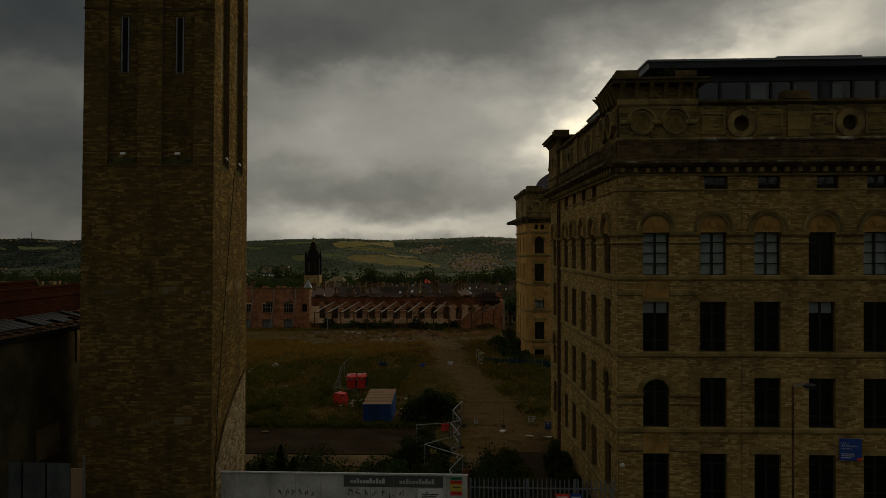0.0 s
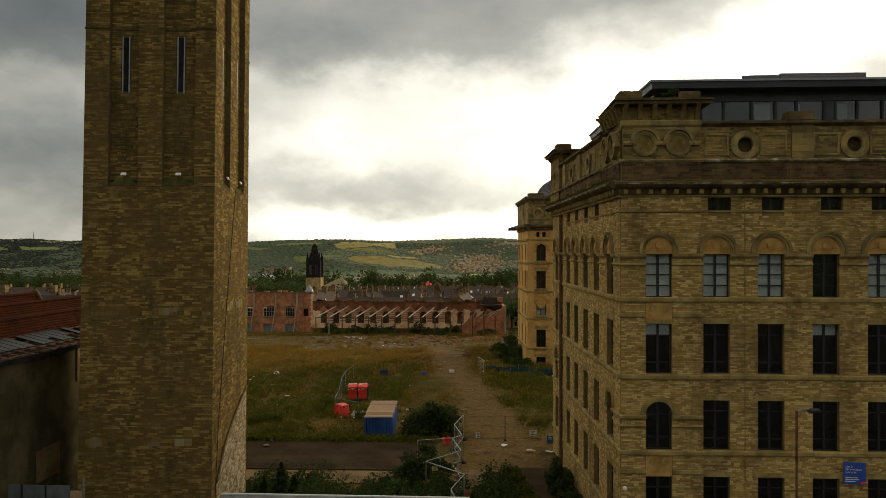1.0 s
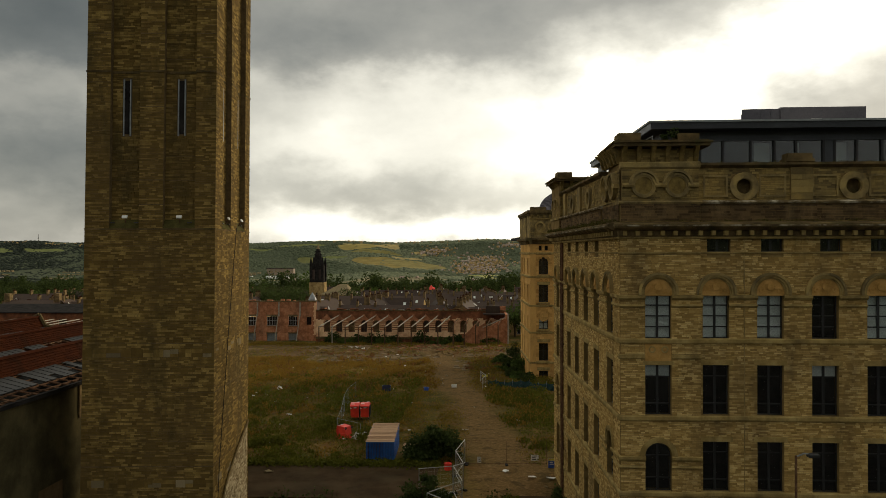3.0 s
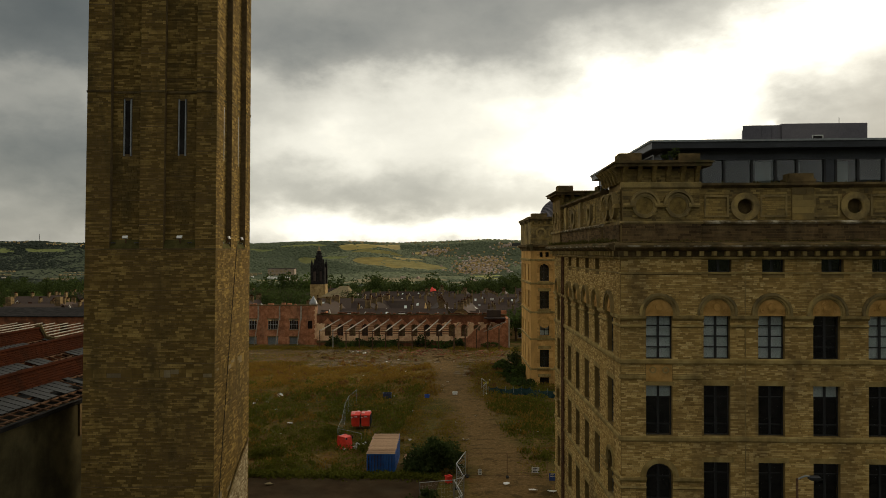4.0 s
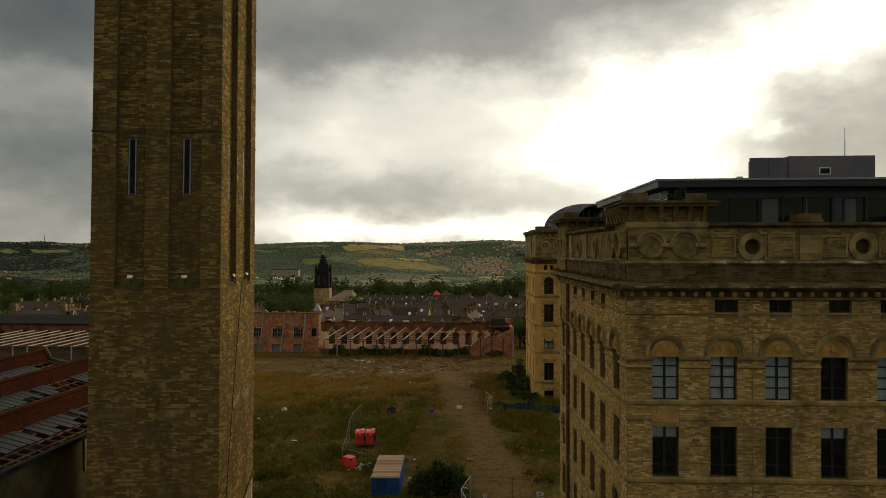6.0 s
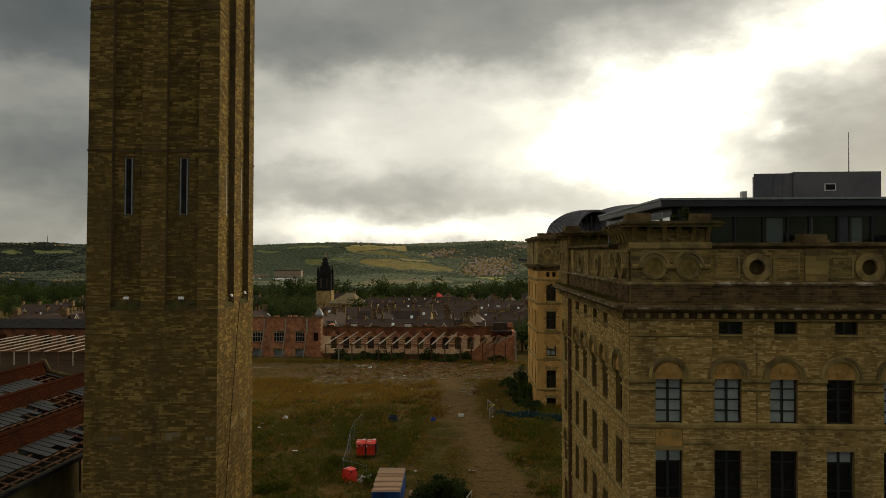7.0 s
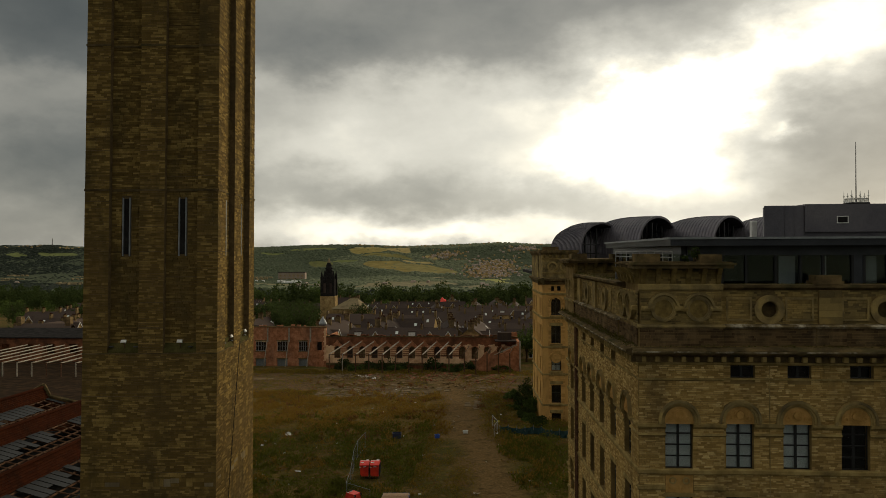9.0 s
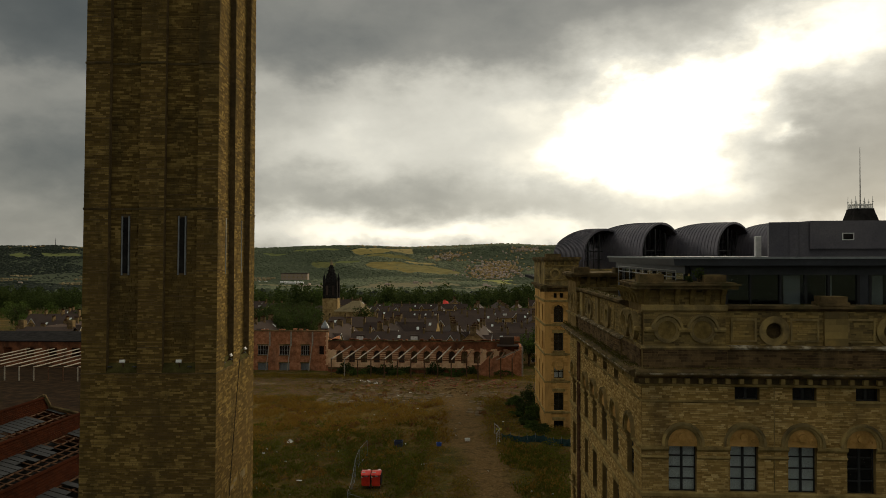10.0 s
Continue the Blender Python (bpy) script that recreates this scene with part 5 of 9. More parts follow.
        part("down_pipe", m, m_rust if r > 0.05 else m_parapet, mill, "old cast iron rainwater pipe" if r > 0.05 else "thin strip along a vertical joint")

    # --- roof storey ---
    m = Mesh()
    e0 = side.at(0, 0, 0)
    ridge = Vector((8.55, 38.35, 0))
    back = Vector((8.0, 56.0, 0))
    zt, zb = 25.0, 24.62
    m.hexa([(ridge.x, ridge.y, zb), (FRONT_END, 38.35, zb), (FRONT_END, 56, zb), (back.x, 56, zb), (ridge.x - 0.05, ridge.y - 0.05, zt), (FRONT_END, 38.3, zt), (FRONT_END, 56.1, zt), (back.x - 0.05, 56.1, zt)])
    part("roof_slab", m, m_zinc, mill, "thin dark metal roof edge over the glazed storey")
    m = Mesh()
    m.box(ridge.x - 0.1, FRONT_END, 38.22, 38.42, 24.93, 25.03)
    m.hexa([(ridge.x - 0.12, 38.42, 24.93), (ridge.x + 0.08, 38.42, 24.93), (back.x + 0.08, 56.1, 24.93), (back.x - 0.12, 56.1, 24.93), (ridge.x - 0.12, 38.42, 25.03), (ridge.x + 0.08, 38.42, 25.03), (back.x + 0.08, 56.1, 25.03), (back.x - 0.12, 56.1, 25.03)])
    part("roof_trim", m, m_palisade, mill, "pale metal drip edge")
    m = Mesh()
    m.box(7.2, FRONT_END, 37.9, back_y - 0.6, 21.6, 22.0)
    part("roof_deck", m, m_dark, mill, "flat roof deck behind the parapet")
    G = Wall((0, 39.6), 0)
    mull = [11.3, 12.45, 13.86, 15.05, 16.12, 17.5, 18.05, 19.15, 20.4, 21.6, 22.8, 24.0, 25.2, 26.5]
    m = Mesh()
    G.box(m, 9.6, FRONT_END, -0.15, 0.12, 24.15, 24.62)
    G.box(m, 9.6, FRONT_END, -0.1, 0.1, 22.0, 22.35)
    G.box(m, 9.6, 11.3, -0.12, 0.05, 22.35, 24.15)
    part("roof_storey_frame", m, m_zinc, mill, "dark metal fascia and base of the roof storey")
    for x in mull:
        m = Mesh()
        G.box(m, x - 0.06, x + 0.06, -0.1, 0.1, 22.35, 24.15)
        part("mullion", m, m_frame, mill)
    for i, (x0, x1) in enumerate(zip(mull, mull[1:])):
        if i == 5:
            m = Mesh()
            G.box(m, x0, x1, -0.06, 0.06, 22.35, 24.15)
            part("infill_panel", m, m_zinc, mill)
            continue
        m = Mesh()
        G.box(m, x0 + 0.06, x1 - 0.06, -0.006, 0.006, 22.35, 24.15)
        part("pane", m, m_glass_roof, mill, "large fixed roof storey pane")
    m = Mesh()
    m.box(11.0, FRONT_END, 41.8, 41.9, 22.0, 24.6)
    part("partition", m, m_zinc, mill, "dark wall inside the roof storey")
    for x0, x1 in ((14.2, 15.0), (16.2, 16.5), (18.2, 18.9)):
        m = Mesh()
        G.box(m, x0, x1, -0.5, -0.49, 22.35, 24.1)
        part("blind", m, m_blind, mill, "pale curtain inside the roof storey")
    # the side of the roof storey
    SG = Wall((8.6, 56.0), -87.0)
    m = Mesh()
    SG.box(m, 0, 16.3, -0.15, 0.1, 24.2, 24.62)
    SG.box(m, 0, 16.3, -0.15, 0.1, 22.0, 23.2)
    part("roof_storey_frame", m, m_zinc, mill)
    for i in range(9):
        m = Mesh()
        SG.box(m, i * 2.0, i * 2.0 + 0.12, -0.1, 0.1, 23.2, 24.2)
        part("mullion", m, m_frame, mill)
        if i < 8:
            m = Mesh()
            SG.box(m, i * 2.0 + 0.12, i * 2.0 + 2.0, -0.006, 0.006, 23.2, 24.2)
            part("pane", m, m_glass_roof, mill)
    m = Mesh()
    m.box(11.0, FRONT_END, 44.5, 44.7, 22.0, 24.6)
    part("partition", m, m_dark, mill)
    # rail along the side terrace
    m = Mesh()
    for z in (24.36, 24.05):
        m.tube((8.75, 39.0, z), (8.2, 53.0, z), 0.025, 6)
    for i in range(9):
        k = i / 8
        m.tube((8.75 - 0.55 * k, 39.0 + 14 * k, 22.0), (8.75 - 0.55 * k, 39.0 + 14 * k, 24.36), 0.02, 6)
    part("terrace_rail", m, m_steel, mill, "thin metal terrace rail")
    # plant room on the roof
    m = Mesh()
    m.box(16.17, 17.8, 46.0, 48.0, 25.0, 26.97)
    m.hexa([(15.6, 46.12, 25.0), (16.17, 46.0, 25.0), (16.17, 47.0, 25.0), (15.9, 47.0, 25.0), (15.6, 46.12, 26.97), (16.17, 46.0, 26.97), (16.17, 47.0, 26.97), (15.9, 47.0, 26.97)])
    m.box(17.8, 22.75, 45.9, 51.6, 25.45, 27.04)
    m.box(17.8, 22.7, 46.3, 51.4, 25.0, 25.45)
    for x in (16.7, 17.25):
        m.box(x - 0.02, x + 0.02, 45.97, 46.0, 25.0, 26.9)
    plant = part("plant_room", m, m_zinc_pod, mill, "dark clad plant room on the roof")
    m = Mesh()
    for x0, x1, z0, z1 in ((19.55, 20.2, 26.3, 26.35), (19.55, 20.2, 25.93, 25.98), (19.55, 19.6, 25.98, 26.3), (20.15, 20.2, 25.98, 26.3)):
        m.box(x0, x1, 45.86, 45.9, z0, z1)
    part("louvre_frame", m, m_white, plant, "pale louvre frame")
    m = Mesh()
    m.box(19.6, 20.15, 45.88, 45.898, 25.98, 26.3)
    part("louvre", m, m_black, plant)
    m = Mesh()
    m.soft(16.18, 16.5, 50.0, 50.4, 25.0, 26.26, 0.03)
    m.box(16.23, 16.45, 49.98, 50.0, 25.1, 26.15)
    part("roof_vent", m, m_white, mill, "white roof vent cowl")


build_mill()


# ---- the great chimney ----
CH_TURN = 4.2


def build_chimney():
    rng = random.Random(9)
    top = 58.0
    lean, tilt = 0.0035, 0.0124                           # taper of each face; the whole shaft is out of plumb
    c, s = math.cos(radians(CH_TURN)), math.sin(radians(CH_TURN))
    f0 = Vector((-19.534, 35.67, 0))                      # front left corner of the base at z = 0
    w0, dep = 6.498, 7.014                                # width and depth at z = 0
    corners = [f0, f0 + Vector((c, s, 0)) * w0, f0 + Vector((c, s, 0)) * w0 + Vector((-s, c, 0)) * dep, f0 + Vector((-s, c, 0)) * dep]
    mid = (corners[0] + corners[2]) / 2
    tower = thing("mill_chimney", "tall square tapering sandstone mill chimney with pilasters and slit openings", "chimney", (mid.x, mid.y, 1), world_parts=True)
    faces = [Wall(corners[0].xy, CH_TURN, lean), Wall(corners[1].xy, CH_TURN + 90, lean), Wall(corners[2].xy, CH_TURN + 180, lean), Wall(corners[3].xy, CH_TURN + 270, lean)]
    split, ledge = 19.62, 27.3

    def core_box(m, inset, z0, z1):
        p = []
        for z in (z0, z1):
            k = inset + lean * z
            for i in range(4):
                a, b = faces[i], faces[i - 1]
                p.append(corners[i] - a.n * k - b.n * k + Vector((0, 0, z)))
        m.hexa(p)

    m = Mesh()
    core_box(m, 0.0, 0.2, split)
    core_box(m, 0.30, split, top)
    part("shaft", m, m_mortar, tower, "mortar and core of the shaft")

    def width(z):
        return lean * z, (w_front if detail_face == 0 else dep) - lean * z

    w_front = w0
    loose = []
    for k, W in enumerate(faces):
        w0 = w_front if k % 2 == 0 else dep
        detail = k in (0, 1)
        detail_face = k % 2
        m = Mesh()
        if detail:
            z = 2.0
            while z < split:
                z1 = min(z + 1.2, split)
                a0, a1 = width(z + 0.6)
                holes = [(0, 9, 13.32, 13.72, None), (0, 9, 6.95, 7.32, None)]
                courses(m, W, a0, a1, z, z1, holes, rng, (0.062, 0.125), (0.14, 0.52), (0.003, 0.016), apart=loose if k == 0 and 9 < z < 15 else None)
                z = z1
            part("stone_course", m, m_chim, tower, "rows of narrow sooty gritstone blocks", kind="stuff")
            if k == 0:
                single_stones("stone", loose, m_chim_ob, tower)
            m, mp = Mesh(), Mesh()
            for z0, z1 in ((13.32, 13.72), (6.95, 7.32)):
                a0, a1 = width(z0)
                a = a0
                while a < a1 - 0.1:
                    b = min(a + rng.uniform(0.2, 0.75), a1)
                    tall = rng.random() < 0.35
                    zm = z1 if tall else z0 + (z1 - z0) * rng.uniform(0.4, 0.6)
                    courses(mp if rng.random() < 0.32 else m, W, a, b, z0, zm, [], rng, (0.36, 0.42), (1.2, 1.3), (0.006, 0.02))
                    if not tall:
                        courses(mp if rng.random() < 0.22 else m, W, a, b, zm, z1, [], rng, (0.36, 0.42), (1.2, 1.3), (0.006, 0.02))
                    a = b
            part("band_course", m, m_chim, tower, "band of large blocks", kind="stuff")
            part("band_course", mp, m_pale, tower, "paler large blocks of the band", kind="stuff")
        # pilasters and sunk panels above the set-off
        kw = (w0 - 2 * lean * split) / 6.37
        names = tuple((a * kw, b * kw, d) for a, b, d in ((0.0, 1.19, 0.0), (1.19, 2.63, -0.28), (2.63, 3.81, 0.0), (3.81, 5.37, -0.28), (5.37, 6.37, 0.0)))
        for i, (b0, b1, d) in enumerate(names):
            if d == 0.0:
                m = Mesh()
                e0 = lean * split if i == 0 else lean * split + b0
                if i == 0:
                    m.hexa([W.at(lean * z, dd, z) if aa == 0 else W.at(lean * split + b1, dd, z) for z in (split, top) for aa, dd in ((0, 0.0), (1, 0.0), (1, -0.32), (0, -0.32))])
                elif i == 4:
                    m.hexa([W.at(w0 - lean * z, dd, z) if aa == 1 else W.at(lean * split + b0, dd, z) for z in (split, top) for aa, dd in ((0, 0.0), (1, 0.0), (1, -0.32), (0, -0.32))])
                else:
                    W.box(m, lean * split + b0, lean * split + b1, -0.32, 0.0, split, top)
                part("pilaster", m, m_mortar, tower, "flat corner or middle strip of the shaft")
            if detail:
                m = Mesh()
                z = split + 0.02
                while z < 40.0:
                    z1 = z + 1.2
                    e0 = lean * (z + 0.6) if i == 0 else lean * split + b0
                    e1 = w0 - lean * (z + 0.6) if i == 4 else lean * split + b1
                    holes = []
                    if d < 0:
                        cc = lean * split + (b0 + b1) / 2
                        holes = [(cc - 0.24, cc + 0.24, 24.2, 27.05, None)]
                    if d < 0:
                        Wd = Wall((W.o + W.n * d).xy, CH_TURN + 90 * k, lean)
                    else:
                        Wd = W
                    courses(m, Wd, e0, e1, z, z1, holes, rng, (0.062, 0.12), (0.14, 0.5), (0.003, 0.016))
                    z = z1
                part("stone_course", m, m_chim, tower, "rows of narrow sooty gritstone blocks", kind="stuff")
                if d < 0:
                    cc = lean * split + (b0 + b1) / 2
                    Wd = Wall((W.o + W.n * d).xy, CH_TURN + 90 * k, lean)
                    # black sheet over the core in place of the slit's unlit depth
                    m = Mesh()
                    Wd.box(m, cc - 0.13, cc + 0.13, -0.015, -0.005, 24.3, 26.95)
                    slit = part("slit_opening", m, m_black, tower, "black sheet standing for the slit's dark depth")
                    for x0, x1 in ((-0.19, -0.13), (0.13, 0.19)):
                        m = Mesh()
                        Wd.box(m, cc + x0, cc + x1, -0.02, 0.05, 24.22, 27.0)
                        part("jamb", m, m_palisade, slit, "grey metal jamb")
        # set-off, ledges
        m = Mesh()
        W.moulding(m, lean * split - 0.02, w0 - lean * split + 0.02, [(-0.1, split - 0.035), (0.024, split - 0.035), (0.024, split + 0.02), (-0.1, split + 0.02)])
        part("set_off", m, m_sooty, tower, "thin dark joint at the set-off")
        for b0, b1, d in names:
            if d < 0:
                m = Mesh()
                W.moulding(m, lean * split + b0 + 0.01, lean * split + b1 - 0.01, [(-0.35, split + 0.01), (0.0, split + 0.01), (0.0, split + 0.06), (-0.25, split + 0.46), (-0.35, split + 0.46)])
                part("sill", m, m_moss_stone, tower, "mossy sloping sill of a sunk panel")
        for zz in (27.42, 34.3):
            for b0, b1, d in names:
                m = Mesh()
                e0 = max(lean * zz, lean * split + b0)
                e1 = min(w0 - lean * zz, lean * split + b1)
                W.moulding(m, e0, e1, [(d - 0.05, zz - 0.14), (d + 0.035, zz - 0.12), (d + 0.05, zz - 0.03), (d - 0.05, zz)])
                part("ledge", m, m_sooty, tower)
    # dry plaster left on the foot of the side by a demolished roof
    W = faces[1]
    scar = [(a, float(np.interp(a, (0.7, 2.0, 3.7, 6.75), (4.9, 6.3, 7.3, 8.6)))) for a in np.linspace(0.7, 6.75, 15)]
    m = Mesh()
    z = 0.9
    while z < 8.4:
        a0 = float(np.interp(z + 0.05, (4.9, 6.3, 7.3, 8.6), (0.78, 2.05, 3.75, 6.7)))
        courses(m, W, a0, 6.72, z, z + 0.1, [], rng, (0.1, 0.11), (0.12, 0.4), (0.022, 0.05))
        z += 0.1
    part("plaster_scar", m, m_lime_i, tower, "limewashed stone under a slanting roof scar", kind="stuff")
    m = Mesh()
    pts = []
    for a, z in scar:
        pts.append(W.at(float(a), 0.08, z + 0.06))
    m.strip([[p + Vector((0, 0, 0.09)), p + W.n * 0.05, p + Vector((0, 0, -0.09)), p - W.n * 0.05] for p in pts])
    part("roof_scar", m, m_sooty, tower, "dark mortar line of the lost roof")
    # conductor tape down the side
    m = Mesh()
    pts = [W.at(3.85, 0.08, 19.75), W.at(3.8, 0.05, 19.3), W.at(2.4, 0.05, 14), W.at(1.0, 0.05, 8), W.at(0.3, 0.05, 3)]
    for a, b in zip(pts, pts[1:]):
        m.tube(a, b, 0.018, 5)
    part("conductor_cable", m, m_rubber, tower, "black lightning conductor cable")
    # flood lamps on the set-off
    lamps = []
    for k in (0, 1):
        W = faces[k]
        for b, tall in ((1.35, 0), (1.98, 1), (2.5, 0), (4.62, 1), (5.1, 0)):
            a = lean * split + b
            lamp = thing("flood_lamp", "small pale flood lamp on a bracket on the chimney ledge", "lamp", W.at(a, -0.05, split + 0.28), CH_TURN + 90 * k, "chimney flood lamps")
            lamps.append(lamp)
            m = Mesh()
            if tall:
                m.tube((0, 0, 0), (0.02, -0.12, 0.2), 0.03, 6)
                part("bracket", m, m_rust, lamp)
                m = Mesh()
                m.soft(-0.13, 0.13, -0.075, 0.075, -0.03, 0.035, 0.015, pose(0.02, -0.18, 0.3, 62, 0, 0))
                part("housing", m, m_white, lamp)
            else:
                m.soft(-0.1, 0.1, -0.08, 0.04, 0.0, 0.05, 0.015)
                part("housing", m, m_frame, lamp)
    for ob in tower.children_recursive:
        if ob.name.split(".")[0] == "stone":
            ob.location.x += tilt * (ob.location.z - 12)
        else:
            for v in ob.data.vertices:
                v.co.x += tilt * (v.co.z - 12)
    for lamp in lamps:
        lamp.location.x += tilt * (lamp.location.z - 12)
    return tower, faces


chimney, chimney_faces = build_chimney()


# ---- sheds at the chimney's foot ----
def build_sheds():
    sh = thing("weaving_shed", "derelict shed with orange tiled and glazed sawtooth roof", "building", (-32, 48, 1), world_parts=True)
    rng = random.Random(5)
    E = Wall((-22.3, 31.4), 90.0)   # eaves wall: runs away from the street, faces the chimney
    m = Mesh()
    E.box(m, -6, 31, -0.4, 0.0, 0.8, 11.2)
    part("wall", m, m_render, sh, "dark stained rendered wall")
    m = Mesh()
    E.box(m, 9.0, 15, 0.003, 0.08, 9.3, 11.15)
    part("brick_pier", m, m_stack, sh, "patch of red brick")
    m = Mesh()
    E.box(m, 9.35, 10.6, 0.003, 0.05, 5.2, 9.0)
    part("limewash_patch", m, m_lime, sh, "pale limewash left on the wall")
    m = Mesh()
    E.box(m, 5.3, 7.4, 0.003, 0.03, 4.8, 6.4)
    part("render_patch", m, m_concrete, sh, "pale patch of bare render")
    m = Mesh()
    E.box(m, -6, 31, -0.1, 0.22, 11.2, 11.3)
    E.box(m, -6, 31, 0.2, 0.26, 11.15, 11.36)
    part("gutter", m, m_black, sh, "weathered eaves gutter")
    pitch, half = 6.75, 3.55
    ends = [30.5, 30.5, 33.0, 29.0]
    for k in range(4):
        d0 = -0.0 - pitch * k
        L0, L1 = -6.0, ends[k]

        def P(a, t, off=0.0):
            """A point on the near slope: a along, t from eave (0) to ridge (1)."""
            dd = np.interp(t, (0.0, 0.3, 0.62, 0.64, 1.0), (0.0, 1.4, 3.02, 3.06, 3.55))
            zz = np.interp(t, (0.0, 0.3, 0.62, 0.64, 1.0), (-0.1, 0.1, 0.5, 0.46, 1.4))
            steep = 0.75 if t > 0.63 else 0.2
            return E.at(a, d0 - float(dd) + off * steep, 11.3 + float(zz) + off * (1 - 0.5 * steep))

        # structure below: purlins and dark underside
        m = Mesh()
        for t in (0.02, 0.15, 0.3, 0.46, 0.61, 0.8, 0.97):
            m.tube(P(L0, t, -0.1), P(L1, t, -0.1), 0.06, 5)
        for i in range(41):
            a = L0 + (L1 - L0) * i / 40
            for t0, t1 in ((0.0, 0.3), (0.3, 0.62), (0.64, 1.0)):
                m.tube(P(a, t0, -0.06), P(a, t1, -0.06), 0.05, 5)
        roof = part("roof", m, m_rust, sh, "rusted roof frame with tiles and wired glass")
        # glazing on the lower part: sheets with gaps
        a = L0
        while a < L1 - 0.3:
            wdt = 0.62
            gone = math.sin(a * 0.55 + 1.7 * k) > 0.72 or rng.random() < 0.05
            if not gone:
                m = Mesh()
                t0, t1 = 0.3 + rng.uniform(0, 0.02), 0.62
                if rng.random() < 0.12:
                    t0 = 0.42
                m.hexa([P(a, t0), P(a + wdt - 0.09, t0), P(a + wdt - 0.09, t1), P(a, t1), P(a, t0, 0.03), P(a + wdt - 0.09, t0, 0.03), P(a + wdt - 0.09, t1, 0.03), P(a, t1, 0.03)])
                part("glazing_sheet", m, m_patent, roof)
            a += wdt
        # clay tiles on the upper part, in rows
        m = Mesh()
        rows = 7
        for r in range(rows):
            t0, t1 = 0.64 + 0.36 * r / rows, min(1.0, 0.64 + 0.36 * (r + 1.12) / rows)
            a = L0 + (r % 2) * 0.12
            while a < L1:
                b = min(a + 0.3, L1)
                j = rng.uniform(-0.008, 0.012)
                k0 = len(m.v)
                for q in (P(a, t0, 0.075 + j), P(b - 0.015, t0, 0.075 + j), P(b - 0.015, t1, 0.03), P(a, t1, 0.03), P(a, t0, 0.0), P(b - 0.015, t0, 0.0)):
                    m.v.append(tuple(q))
                m.f += [(k0, k0 + 1, k0 + 2, k0 + 3), (k0 + 4, k0 + 5, k0 + 1, k0)]
                a = b
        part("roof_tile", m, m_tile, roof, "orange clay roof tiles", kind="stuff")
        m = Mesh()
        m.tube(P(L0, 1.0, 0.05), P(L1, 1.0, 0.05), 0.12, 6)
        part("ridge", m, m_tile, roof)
        # far slope, valley and the gable at the end
        m = Mesh()
        q = [E.at(a, d, z) for a, d, z in ((L0, d0 - half, 12.66), (L1, d0 - half, 12.66), (L1, d0 - pitch + 0.1, 11.0), (L0, d0 - pitch + 0.1, 11.0))]
        m.prism(q, (0, 0, -0.12))
        part("far_slope", m, m_slate, roof, "mossy slate on the far slope")
        m = Mesh()
        m.prism([E.at(L1, d0 + 0.05, 11.2), E.at(L1, d0 - 3.0, 11.85), E.at(L1, d0 - half, 12.8), E.at(L1, d0 - pitch, 11.0), E.at(L1, d0 - pitch, 1.0), E.at(L1, d0 + 0.05, 1.0)][::-1], E.u * 0.35)
        part("gable", m, m_brick_d, sh)
        m = Mesh()
        m.tube(E.at(L1 + 0.1, d0 + 0.2, 11.25), E.at(L1 + 0.1, d0 - 3.0, 11.95), 0.17, 5)
        m.tube(E.at(L1 + 0.1, d0 - 3.0, 11.95), E.at(L1 + 0.1, d0 - half, 12.95), 0.17, 5)
        m.tube(E.at(L1 + 0.1, d0 - half, 12.95), E.at(L1 + 0.1, d0 - pitch, 11.1), 0.15, 5)
        part("verge", m, m_sooty, sh, "tarred verge stones")
    # solid dark block fills the shed in place of an unlit interior
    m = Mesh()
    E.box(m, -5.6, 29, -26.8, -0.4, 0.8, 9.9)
    part("inner_block", m, m_dark, sh, "solid block toned dark for the shed's unlit inside")
    # low pale panels in front of the shed
    hp = thing("hoarding", "pale grey plywood site hoarding beside the chimney", "fence", (-20.5, 34.5, 1.2), 0, world_parts=True)
    for i in range(3):
        m = Mesh()
        x0 = -19.3 - 1.16 * (i + 1)
        m.box(x0 + 0.03, x0 + 1.15, 34.47, 34.5, 2.4, 5.45)
        part("panel", m, m_ply, hp)
        m = Mesh()
        m.box(x0 - 0.05, x0 + 0.03, 34.45, 34.56, 1.2, 5.5)
        part("post", m, m_frame, hp)
    m = Mesh()
    m.box(-19.27, -18.6, 34.45, 34.53, 1.2, 5.2)
    part("panel", m, m_timber, hp, "brown plywood end panel")
    m = Mesh()
    m.tube((-18.5, 34.2, 1.2), (-18.5, 34.2, 5.9), 0.05, 8)
    part("post", m, m_palisade, hp, "grey steel gate post")


build_sheds()


# ---- hoarding, palisade and signs along the street ----
def bars(m, W, a0, z0, rows, h=0.05, gap=0.09, d=0.012):
    """Plain bars in place of writing that is not reproduced."""
    for i, (x, w) in enumerate(rows):
        W.box(m, a0 + x, a0 + x + w, 0.0, d, z0 - i * gap, z0 - i * gap + h)


